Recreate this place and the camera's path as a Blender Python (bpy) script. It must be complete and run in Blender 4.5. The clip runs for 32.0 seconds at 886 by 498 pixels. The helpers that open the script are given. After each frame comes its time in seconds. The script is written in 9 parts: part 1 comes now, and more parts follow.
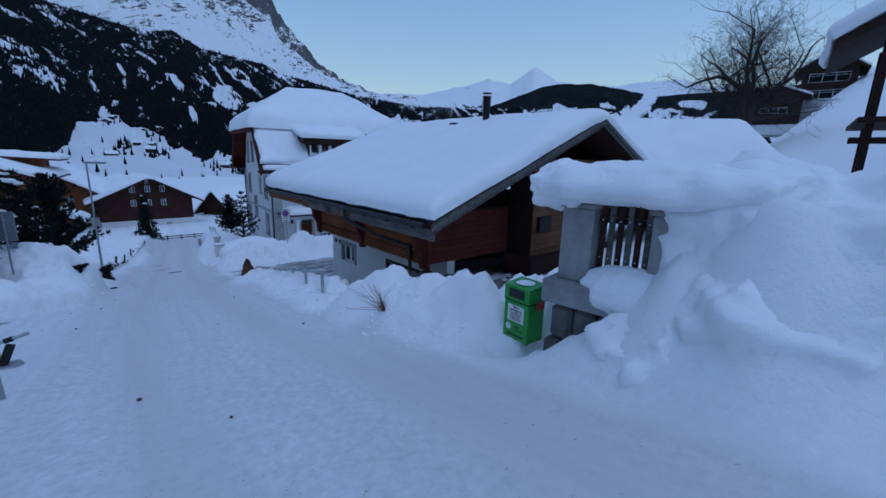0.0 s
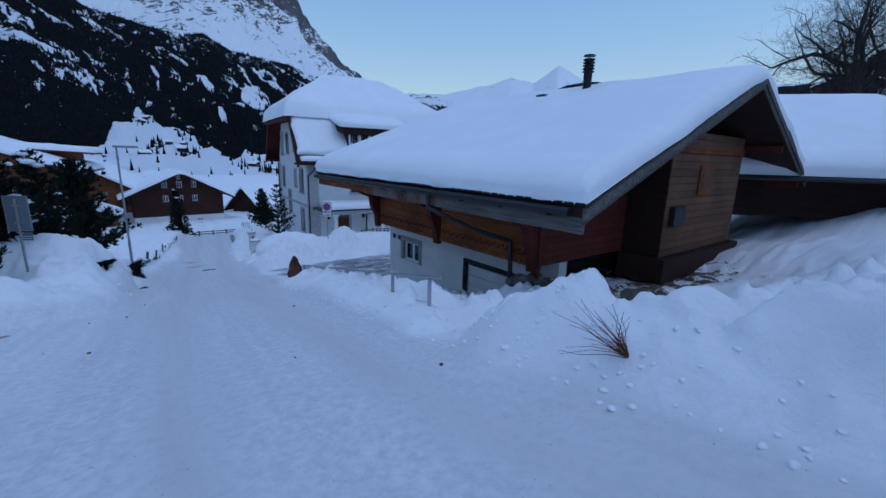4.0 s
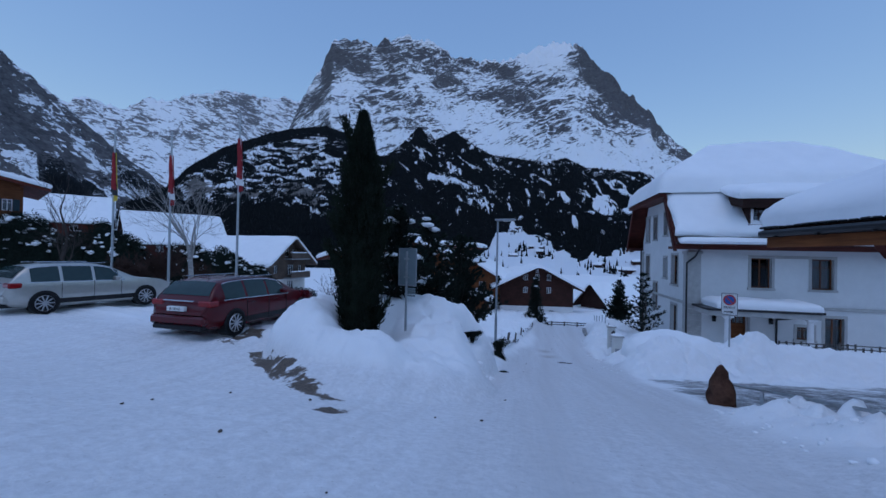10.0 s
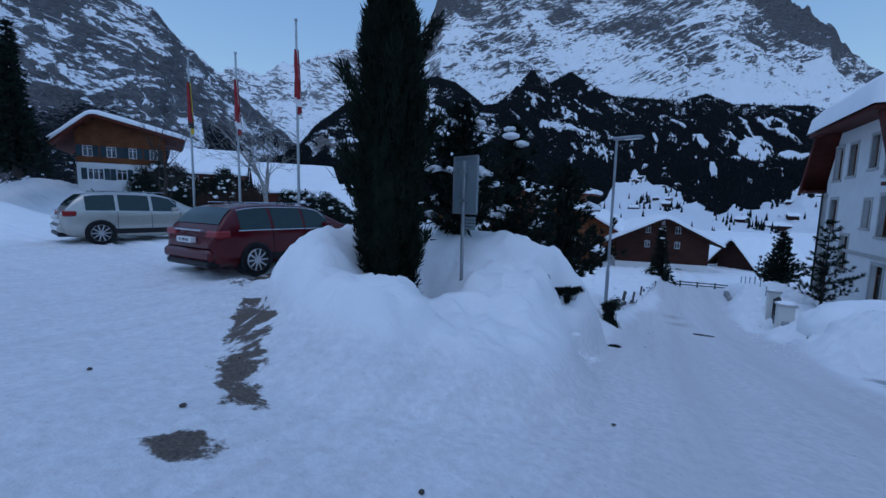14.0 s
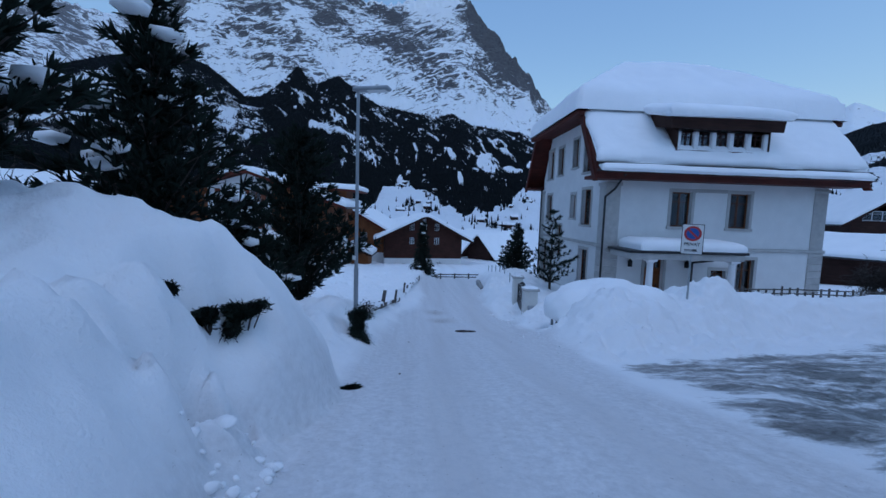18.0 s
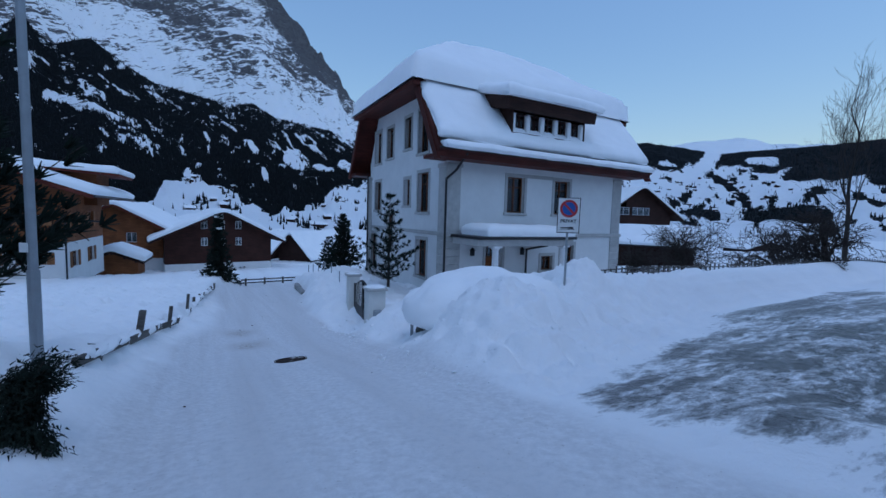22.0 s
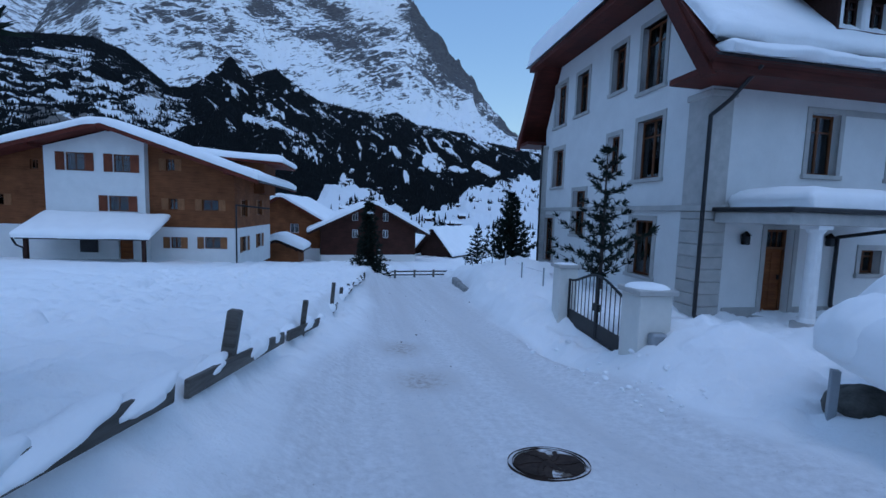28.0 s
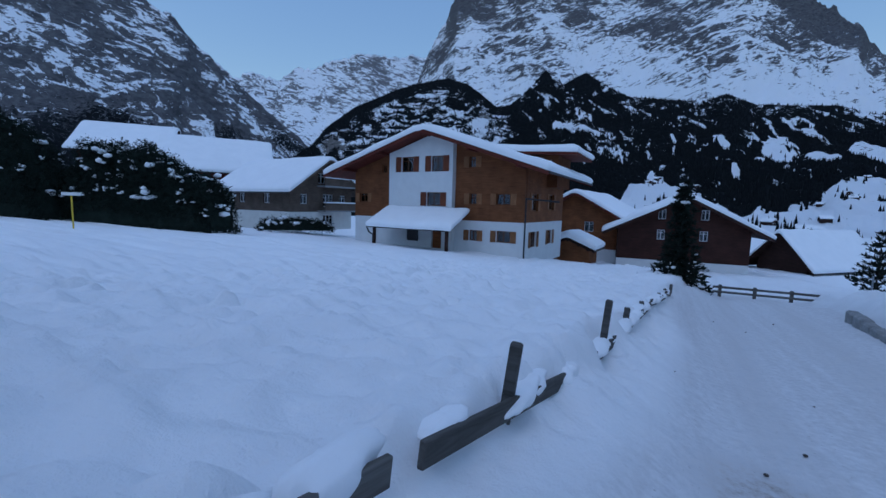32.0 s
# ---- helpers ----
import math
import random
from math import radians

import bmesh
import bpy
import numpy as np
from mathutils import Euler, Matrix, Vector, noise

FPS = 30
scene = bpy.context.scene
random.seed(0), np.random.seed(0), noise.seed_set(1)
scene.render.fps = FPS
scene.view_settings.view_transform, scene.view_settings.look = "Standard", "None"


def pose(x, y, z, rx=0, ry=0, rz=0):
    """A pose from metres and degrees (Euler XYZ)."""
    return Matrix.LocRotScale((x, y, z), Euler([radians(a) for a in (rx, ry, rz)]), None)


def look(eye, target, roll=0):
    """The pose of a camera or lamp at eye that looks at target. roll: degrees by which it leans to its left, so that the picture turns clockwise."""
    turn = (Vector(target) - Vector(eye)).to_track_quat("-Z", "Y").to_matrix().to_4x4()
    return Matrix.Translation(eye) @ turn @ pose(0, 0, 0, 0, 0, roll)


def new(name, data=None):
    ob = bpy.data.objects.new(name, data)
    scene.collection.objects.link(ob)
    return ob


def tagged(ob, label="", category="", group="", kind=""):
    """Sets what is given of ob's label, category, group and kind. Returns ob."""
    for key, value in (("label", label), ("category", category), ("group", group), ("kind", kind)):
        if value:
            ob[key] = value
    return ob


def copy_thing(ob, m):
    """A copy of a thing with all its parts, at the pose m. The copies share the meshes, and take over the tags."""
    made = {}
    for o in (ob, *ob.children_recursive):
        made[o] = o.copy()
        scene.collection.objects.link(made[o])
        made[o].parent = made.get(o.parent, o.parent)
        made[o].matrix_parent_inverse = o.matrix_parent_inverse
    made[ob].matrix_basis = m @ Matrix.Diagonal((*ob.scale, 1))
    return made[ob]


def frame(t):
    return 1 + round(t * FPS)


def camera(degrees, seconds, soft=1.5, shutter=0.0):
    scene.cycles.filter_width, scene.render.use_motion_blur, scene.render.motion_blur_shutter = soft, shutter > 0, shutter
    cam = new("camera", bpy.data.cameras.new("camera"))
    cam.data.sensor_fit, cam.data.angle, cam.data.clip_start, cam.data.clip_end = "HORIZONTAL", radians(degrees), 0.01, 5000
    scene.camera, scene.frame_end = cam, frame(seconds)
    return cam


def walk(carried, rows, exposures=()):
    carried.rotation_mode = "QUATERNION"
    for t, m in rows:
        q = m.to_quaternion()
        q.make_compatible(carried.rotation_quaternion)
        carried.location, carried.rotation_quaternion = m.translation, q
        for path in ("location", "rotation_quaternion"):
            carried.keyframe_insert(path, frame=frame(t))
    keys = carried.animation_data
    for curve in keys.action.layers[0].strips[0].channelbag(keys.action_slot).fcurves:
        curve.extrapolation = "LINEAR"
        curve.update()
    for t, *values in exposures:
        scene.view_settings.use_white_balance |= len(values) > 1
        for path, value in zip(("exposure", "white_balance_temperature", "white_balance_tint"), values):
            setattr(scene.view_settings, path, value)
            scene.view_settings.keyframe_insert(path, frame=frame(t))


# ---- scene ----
cam = camera(94.5, 32.0)
METRES, EYE, TILT, LEAN, TURN = 32.0, 1.5, 0.0, 0.0, 0.0
ROWS = [
    (0.0, 0.0, 0.0, 0.0, 0.36, -12.46, -1.64),
    (0.5, -0.0092, 0.0116, -0.0035, 0.43, -12.46, -1.64),
    (1.0, -0.0172, 0.023, -0.0066, 0.52, -12.48, -1.65),
    (1.5, -0.0249, 0.0345, -0.0096, 0.59, -12.53, -1.64),
    (2.0, -0.0311, 0.0461, -0.0121, 0.61, -12.56, -1.65),
    (2.5, -0.0381, 0.0569, -0.0146, 0.6, -12.56, -1.68),
    (4.5, -0.0771, 0.0941, -0.0262, 5.94, -12.6, -1.6),
    (5.0, -0.0853, 0.106, -0.0294, 9.61, -12.64, -1.53),
    (5.5, -0.0931, 0.1171, -0.0326, 13.66, -12.69, -1.47),
    (6.0, -0.1026, 0.1288, -0.0358, 17.63, -12.45, -1.35),
    (6.5, -0.1113, 0.1399, -0.0394, 21.34, -11.27, -1.15),
    (7.0, -0.1204, 0.1513, -0.0422, 25.03, -8.85, -1.01),
    (7.5, -0.1292, 0.1607, -0.0428, 28.56, -5.03, -0.91),
    (8.0, -0.1384, 0.1698, -0.0463, 32.88, 0.11, -1.13),
    (8.5, -0.1484, 0.1781, -0.0531, 38.66, 1.09, -1.21),
    (9.0, -0.1581, 0.1874, -0.0589, 42.78, 1.05, -1.2),
    (9.5, -0.1695, 0.1961, -0.0635, 45.58, 1.0, -1.23),
    (10.0, -0.1785, 0.2062, -0.0657, 48.32, 0.45, -1.18),
    (10.5, -0.1887, 0.2169, -0.0683, 51.1, -0.43, -1.17),
    (11.0, -0.1983, 0.2281, -0.0721, 52.74, -3.88, -1.26),
    (11.5, -0.2084, 0.2375, -0.0758, 54.32, -5.48, -1.25),
    (12.0, -0.2201, 0.2462, -0.0781, 56.99, -6.0, -1.25),
    (12.5, -0.2279, 0.2571, -0.0802, 59.81, -6.3, -1.26),
    (13.0, -0.2365, 0.2675, -0.0835, 61.86, -6.45, -1.28),
    (13.5, -0.2427, 0.2799, -0.0846, 63.48, -6.53, -1.32),
    (15.5, -0.2736, 0.3303, -0.0941, 60.33, -6.33, -1.44),
    (16.0, -0.2819, 0.3466, -0.0952, 55.63, -6.2, -1.57),
    (16.5, -0.2924, 0.3608, -0.0977, 49.8, -6.01, -1.72),
    (17.0, -0.301, 0.3738, -0.1004, 43.68, -5.79, -1.82),
    (17.5, -0.3102, 0.3873, -0.1035, 37.92, -5.57, -1.84),
    (18.0, -0.3192, 0.4011, -0.1069, 32.74, -5.34, -1.82),
    (18.5, -0.3293, 0.4147, -0.1083, 28.07, -5.16, -1.82),
    (19.0, -0.3396, 0.4268, -0.1109, 23.65, -4.98, -1.8),
    (19.5, -0.3486, 0.4404, -0.1137, 19.56, -4.85, -1.77),
    (20.0, -0.3565, 0.4536, -0.1179, 15.77, -4.71, -1.8),
    (20.5, -0.3634, 0.468, -0.1204, 12.43, -4.63, -1.77),
    (21.0, -0.371, 0.4802, -0.1241, 9.84, -4.55, -1.75),
    (21.5, -0.3785, 0.4935, -0.1277, 8.08, -4.52, -1.76),
    (22.0, -0.3879, 0.5071, -0.1299, 7.06, -4.53, -1.74),
    (22.5, -0.3962, 0.5206, -0.1329, 6.49, -4.52, -1.77),
    (23.0, -0.4055, 0.5364, -0.1359, 6.27, -4.51, -1.79),
    (23.5, -0.4162, 0.5496, -0.1397, 6.36, -4.49, -1.81),
    (24.0, -0.425, 0.5632, -0.1433, 7.01, -4.5, -1.82),
    (24.5, -0.4345, 0.5751, -0.1456, 8.37, -4.52, -1.85),
    (25.0, -0.4432, 0.5888, -0.1488, 10.44, -4.6, -1.87),
    (25.5, -0.4527, 0.6027, -0.1514, 13.11, -4.72, -1.86),
    (27.5, -0.4949, 0.651, -0.1644, 22.12, -4.93, -1.8),
    (28.0, -0.5084, 0.6645, -0.1668, 25.17, -4.99, -1.75),
    (28.5, -0.5191, 0.6776, -0.1679, 29.9, -5.1, -1.69),
    (29.0, -0.5296, 0.6919, -0.1692, 36.16, -5.3, -1.6),
    (29.5, -0.5389, 0.7061, -0.1711, 42.99, -5.51, -1.49),
    (30.0, -0.5453, 0.7188, -0.1739, 49.46, -5.68, -1.44),
    (30.5, -0.5558, 0.7324, -0.1771, 55.02, -5.82, -1.44),
    (31.0, -0.5687, 0.7486, -0.1814, 59.66, -5.9, -1.45),
    (31.5, -0.5785, 0.7595, -0.1832, 63.17, -5.97, -1.52),
    (32.0, -0.5904, 0.7753, -0.1849, 65.4, -5.97, -1.58),
]
LIGHTNESS = [(0.0, -0.48, 5200, 12), (3.0, -0.42, 5190, 12), (6.0, -0.32, 5190, 13), (9.0, -0.43, 5300, 15), (13.0, -0.44, 5230, 12), (16.0, -0.33, 5190, 10), (20.0, -0.32, 5220, 10), (23.0, -0.38, 5220, 10), (28.0, -0.21, 5170, 9), (32.0, -0.50, 5190, 11)]     # exposure in stops, white balance
walk(cam, [(t, pose(0, 0, EYE, TILT, LEAN, TURN) @ pose(METRES * x, METRES * y, METRES * z, 90 + pitch, roll, yaw)) for t, x, y, z, yaw, pitch, roll in ROWS], LIGHTNESS)

# ---- world and light: a clear sky before sunrise reaches the village ----
SUN_AZ, SUN_EL = -140.0, 74.0         # yaw (left of +y) and height of the hidden sun, degrees
world = bpy.data.worlds.new("sky")
scene.world = world
world.use_nodes = True
wn = world.node_tree.nodes
wn.clear()
sky = wn.new("ShaderNodeTexSky")
sky.sky_type = 'NISHITA'
sky.sun_disc = False
sky.sun_elevation = radians(SUN_EL)
sky.sun_rotation = radians(-SUN_AZ)
sky.altitude = 1000
sky.air_density, sky.dust_density, sky.ozone_density = 2.0, 2.6, 2.0
back = wn.new("ShaderNodeBackground")
back.inputs["Strength"].default_value = 0.15
wout = wn.new("ShaderNodeOutputWorld")
world.node_tree.links.new(sky.outputs["Color"], back.inputs["Color"])
world.node_tree.links.new(back.outputs["Background"], wout.inputs["Surface"])
sun_data = bpy.data.lights.new("sun", 'SUN')
sun_data.energy, sun_data.angle, sun_data.color = 0.08, radians(120), (0.84, 0.92, 1.0)
sun = new("sun", sun_data)
sun_dir = Vector((-math.sin(radians(SUN_AZ)) * math.cos(radians(SUN_EL)), math.cos(radians(SUN_AZ)) * math.cos(radians(SUN_EL)), math.sin(radians(SUN_EL))))
sun.matrix_world = look(sun_dir * 60, (0, 0, 0))


# ---- materials ----
MATS = {}


def nodes_of(name):
    m = bpy.data.materials.new(name)
    m.use_nodes = True
    nt = m.node_tree
    return m, nt, nt.nodes["Principled BSDF"]


def noise_node(nt, scale, detail=6, rough=0.6, stretch=None, coord="Object", distortion=0.0, turn=0.0):
    tc = nt.nodes.new("ShaderNodeTexCoord")
    mp = nt.nodes.new("ShaderNodeMapping")
    if stretch:
        mp.inputs["Scale"].default_value = stretch
    nz = nt.nodes.new("ShaderNodeTexNoise")
    nz.inputs["Scale"].default_value, nz.inputs["Detail"].default_value = scale, detail
    nz.inputs["Roughness"].default_value, nz.inputs["Distortion"].default_value = rough, distortion
    src = tc.outputs[coord]
    if turn:
        vr = nt.nodes.new("ShaderNodeVectorRotate")
        vr.rotation_type = 'Z_AXIS'
        vr.inputs["Angle"].default_value = radians(turn)
        nt.links.new(src, vr.inputs["Vector"])
        src = vr.outputs["Vector"]
    nt.links.new(src, mp.inputs["Vector"])
    nt.links.new(mp.outputs["Vector"], nz.inputs["Vector"])
    return nz


def ramp_node(nt, fac, stops):
    r = nt.nodes.new("ShaderNodeValToRGB")
    els = r.color_ramp.elements
    while len(els) < len(stops):
        els.new(0.5)
    for e, (p, c) in zip(els, stops):
        e.position, e.color = p, (*c, 1) if len(c) == 3 else c
    nt.links.new(fac, r.inputs["Fac"])
    return r


def bump_to(nt, bsdf, height, strength, distance, prev=None):
    b = nt.nodes.new("ShaderNodeBump")
    b.inputs["Strength"].default_value, b.inputs["Distance"].default_value = strength, distance
    nt.links.new(height, b.inputs["Height"])
    if prev:
        nt.links.new(prev.outputs["Normal"], b.inputs["Normal"])
    nt.links.new(b.outputs["Normal"], bsdf.inputs["Normal"])
    return b


def mix_node(nt, fac, a, b, mode='MIX'):
    m = nt.nodes.new("ShaderNodeMix")
    m.data_type, m.blend_type = 'RGBA', mode
    for sock, v in ((m.inputs[0], fac), (m.inputs[6], a), (m.inputs[7], b)):
        if isinstance(v, (int, float)):
            sock.default_value = v
        elif isinstance(v, tuple):
            sock.default_value = (*v, 1) if len(v) == 3 else v
        else:
            nt.links.new(v, sock)
    return m


def math_node(nt, op, a, b=None):
    m = nt.nodes.new("ShaderNodeMath")
    m.operation = op
    for sock, v in zip(m.inputs, (a, b)):
        if v is None:
            continue
        if isinstance(v, (int, float)):
            sock.default_value = v
        else:
            nt.links.new(v, sock)
    return m


def plain(name, colour, rough=0.6, metal=0.0, vary=0.15, scale=6.0, bump=0.0, stretch=None, per_object=0.0, coat=0.0):
    """Paint, plaster, metal, cloth: one colour with wear at two scales."""
    m, nt, b = nodes_of(name)
    n1, n2 = noise_node(nt, scale, 5, 0.6, stretch), noise_node(nt, scale * 9, 4, 0.6, stretch)
    lo, hi = tuple(c * (1 - vary) for c in colour), tuple(min(1, c * (1 + vary)) for c in colour)
    r1 = ramp_node(nt, n1.outputs["Fac"], ((0.3, lo), (0.7, hi)))
    r2 = ramp_node(nt, n2.outputs["Fac"], ((0.25, (1 - vary * 0.6,) * 3), (0.75, (1, 1, 1))))
    mx = mix_node(nt, 1.0, r1.outputs["Color"], r2.outputs["Color"], 'MULTIPLY')
    col = mx.outputs[2]
    if per_object:
        oi = nt.nodes.new("ShaderNodeObjectInfo")
        ro = ramp_node(nt, oi.outputs["Random"], ((0, (1 - per_object,) * 3), (1, (1, 1, 1))))
        mx2 = mix_node(nt, 1.0, col, ro.outputs["Color"], 'MULTIPLY')
        col = mx2.outputs[2]
    nt.links.new(col, b.inputs["Base Color"])
    b.inputs["Roughness"].default_value, b.inputs["Metallic"].default_value = rough, metal
    b.inputs["Coat Weight"].default_value = coat
    if rough >= 0.8:
        b.inputs["Specular IOR Level"].default_value = 0.15
    if bump:
        bump_to(nt, b, n2.outputs["Fac"], 0.6, bump)
    MATS[name] = m
    return m


def timber(name, colour, dark, axis=0, rough=0.75, board=0.0, knots=True, grey=None):
    """Wood with grain along an axis, boards told apart by object."""
    m, nt, b = nodes_of(name)
    st = [14.0, 14.0, 14.0]
    st[axis] = 0.9
    n1 = noise_node(nt, 1.0, 8, 0.65, tuple(st), distortion=0.6)
    n2 = noise_node(nt, 0.8, 4, 0.6)
    r1 = ramp_node(nt, n1.outputs["Fac"], ((0.3, dark), (0.62, colour)))
    r2 = ramp_node(nt, n2.outputs["Fac"], ((0.3, (0.55, 0.55, 0.55)), (0.7, (1.0, 1.0, 1.0))))
    mx = mix_node(nt, 1.0, r1.outputs["Color"], r2.outputs["Color"], 'MULTIPLY')
    col = mx.outputs[2]
    if grey:
        n3 = noise_node(nt, 1.6, 5, 0.6, (1.0, 1.0, 1.0))
        r3 = ramp_node(nt, n3.outputs["Fac"], ((0.42, (0, 0, 0)), (0.58, (1, 1, 1))))
        col = mix_node(nt, r3.outputs["Color"], col, grey).outputs[2]
    oi = nt.nodes.new("ShaderNodeObjectInfo")
    ro = ramp_node(nt, oi.outputs["Random"], ((0, (0.72, 0.72, 0.72)), (1, (1, 1, 1))))
    col = mix_node(nt, 1.0, col, ro.outputs["Color"], 'MULTIPLY').outputs[2]
    nt.links.new(col, b.inputs["Base Color"])
    b.inputs["Roughness"].default_value = rough
    b.inputs["Specular IOR Level"].default_value = 0.2
    bump_to(nt, b, n1.outputs["Fac"], 0.5, 0.004)
    MATS[name] = m
    return m


def snow_material(name, lump=1.2, fine=14.0, strength=0.5):
    m, nt, b = nodes_of(name)
    n1, n2 = noise_node(nt, lump, 6, 0.6), noise_node(nt, fine, 6, 0.65)
    r = ramp_node(nt, n1.outputs["Fac"], ((0.25, (0.86, 0.87, 0.88)), (0.7, (0.92, 0.925, 0.93))))
    nt.links.new(r.outputs["Color"], b.inputs["Base Color"])
    b.inputs["Roughness"].default_value = 0.75
    b.inputs["Subsurface Weight"].default_value = 0.0
    p = bump_to(nt, b, n1.outputs["Fac"], strength * 0.6, 0.18)
    bump_to(nt, b, n2.outputs["Fac"], strength, 0.02, p)
    MATS[name] = m
    return m


def ground_material():
    """Loose snow; packed road, ice and bare earth by the plan's own zones."""
    m, nt, b = nodes_of("ground_snow")

    def zone(key):
        a = nt.nodes.new("ShaderNodeAttribute")
        a.attribute_name = key
        return a.outputs["Fac"]
    n1, n2, n3 = noise_node(nt, 1.1, 6, 0.6), noise_node(nt, 11.0, 6, 0.7), noise_node(nt, 45.0, 4, 0.6)
    loose = ramp_node(nt, n1.outputs["Fac"], ((0.25, (0.86, 0.87, 0.88)), (0.7, (0.92, 0.925, 0.93))))
    packed = ramp_node(nt, n2.outputs["Fac"], ((0.32, (0.60, 0.595, 0.60)), (0.64, (0.80, 0.797, 0.805))))
    col = mix_node(nt, zone("road"), loose.outputs["Color"], packed.outputs["Color"]).outputs[2]
    # brown grit rubbed into the wheel tracks
    gr = math_node(nt, 'MULTIPLY', zone("grit"), ramp_node(nt, n2.outputs["Fac"], ((0.35, (0, 0, 0)), (0.75, (1, 1, 1)))).outputs["Color"])
    col = mix_node(nt, gr.outputs[0], col, (0.36, 0.31, 0.27)).outputs[2]
    # long streaks pressed in by tyres and sledges
    tr = noise_node(nt, 1.0, 6, 0.65, (0.10, 4.2, 1.0), turn=-127.3)
    trm = math_node(nt, 'MULTIPLY', zone("road"), ramp_node(nt, tr.outputs["Fac"], ((0.42, (0, 0, 0)), (0.66, (1, 1, 1)))).outputs["Color"])
    col = mix_node(nt, math_node(nt, 'MULTIPLY', trm.outputs[0], 0.28).outputs[0], col, (0.52, 0.50, 0.49)).outputs[2]
    # polished ice over asphalt, streaked along the driveway
    ns = noise_node(nt, 0.9, 9, 0.70, (0.42, 1.5, 1.0), distortion=0.5, turn=-36)
    nf = noise_node(nt, 5.5, 9, 0.78, (0.6, 1.3, 1.0), turn=-36)
    wear = math_node(nt, 'ADD', math_node(nt, 'MULTIPLY', ns.outputs["Fac"], 1.0).outputs[0], math_node(nt, 'MULTIPLY', nf.outputs["Fac"], 0.62).outputs[0])
    wear = math_node(nt, 'ADD', wear.outputs[0], math_node(nt, 'MULTIPLY', zone("ice"), 0.62).outputs[0])
    icem = ramp_node(nt, math_node(nt, 'MULTIPLY', wear.outputs[0], 0.5).outputs[0], ((0.648, (0, 0, 0)), (0.732, (1, 1, 1))))
    icec = ramp_node(nt, n2.outputs["Fac"], ((0.34, (0.045, 0.041, 0.038)), (0.66, (0.21, 0.205, 0.205))))
    col = mix_node(nt, icem.outputs["Color"], col, icec.outputs["Color"]).outputs[2]
    # earth and wet asphalt showing through
    nd = noise_node(nt, 2.3, 7, 0.7)
    soil = math_node(nt, 'ADD', math_node(nt, 'MULTIPLY', nd.outputs["Fac"], 0.9).outputs[0], math_node(nt, 'MULTIPLY', zone("dirt"), 0.6).outputs[0])
    dm = ramp_node(nt, math_node(nt, 'MULTIPLY', soil.outputs[0], 0.5).outputs[0], ((0.475, (0, 0, 0)), (0.50, (1, 1, 1))))
    dc = ramp_node(nt, n3.outputs["Fac"], ((0.3, (0.045, 0.038, 0.032)), (0.7, (0.17, 0.13, 0.10))))
    col = mix_node(nt, dm.outputs["Color"], col, dc.outputs["Color"]).outputs[2]
    # small crumbs of grit
    sp = ramp_node(nt, noise_node(nt, 26.0, 3, 0.5).outputs["Fac"], ((0.70, (0, 0, 0)), (0.74, (1, 1, 1))))
    spm = math_node(nt, 'MULTIPLY', zone("road"), sp.outputs["Color"])
    col = mix_node(nt, math_node(nt, 'MULTIPLY', spm.outputs[0], 0.55).outputs[0], col, (0.22, 0.19, 0.17)).outputs[2]
    nt.links.new(col, b.inputs["Base Color"])
    rr = mix_node(nt, icem.outputs["Color"], (0.8, 0.8, 0.8), (0.30, 0.30, 0.30)).outputs[2]
    nt.links.new(rr, b.inputs["Roughness"])
    p = bump_to(nt, b, n1.outputs["Fac"], 0.5, 0.09)
    soft = math_node(nt, 'MULTIPLY', n2.outputs["Fac"], math_node(nt, 'SUBTRACT', 1.0, math_node(nt, 'MULTIPLY', zone("road"), 0.6).outputs[0]).outputs[0])
    p = bump_to(nt, b, soft.outputs[0], 0.7, 0.042, p)
    p = bump_to(nt, b, trm.outputs[0], 0.3, 0.010, p)
    bump_to(nt, b, n3.outputs["Fac"], 0.5, 0.006, p)
    return m


def glass_material():
    m, nt, b = nodes_of("window_glass")
    out = nt.nodes["Material Output"]
    tr, gl, mx, fr = (nt.nodes.new(k) for k in ("ShaderNodeBsdfTransparent", "ShaderNodeBsdfGlossy", "ShaderNodeMixShader", "ShaderNodeFresnel"))
    tr.inputs["Color"].default_value = (0.55, 0.60, 0.62, 1)
    gl.inputs["Roughness"].default_value = 0.03
    gl.inputs["Color"].default_value = (0.8, 0.85, 0.9, 1)
    fr.inputs["IOR"].default_value = 1.7
    nt.links.new(fr.outputs[0], mx.inputs[0])
    nt.links.new(tr.outputs[0], mx.inputs[1])
    nt.links.new(gl.outputs[0], mx.inputs[2])
    nt.links.new(mx.outputs[0], out.inputs["Surface"])
    MATS["glass"] = m
    return m


SNOW = snow_material("roof_snow", 0.8, 9.0, 0.35)
SNOW_LUMPY = snow_material("lumpy_snow", 2.6, 13.0, 0.55)
GROUND = ground_material()
GLASS = glass_material()
PLASTER = plain("white_plaster", (0.70, 0.70, 0.69), 0.85, vary=0.05, scale=1.2, bump=0.003)
PLASTER2 = plain("cream_plaster", (0.66, 0.65, 0.61), 0.85, vary=0.08, scale=1.2, bump=0.003)
STONE = plain("grey_sandstone", (0.47, 0.46, 0.44), 0.8, vary=0.12, scale=3.0, bump=0.003, per_object=0.12)
CONCRETE = plain("grey_concrete", (0.30, 0.30, 0.295), 0.85, vary=0.25, scale=4.0, bump=0.004)
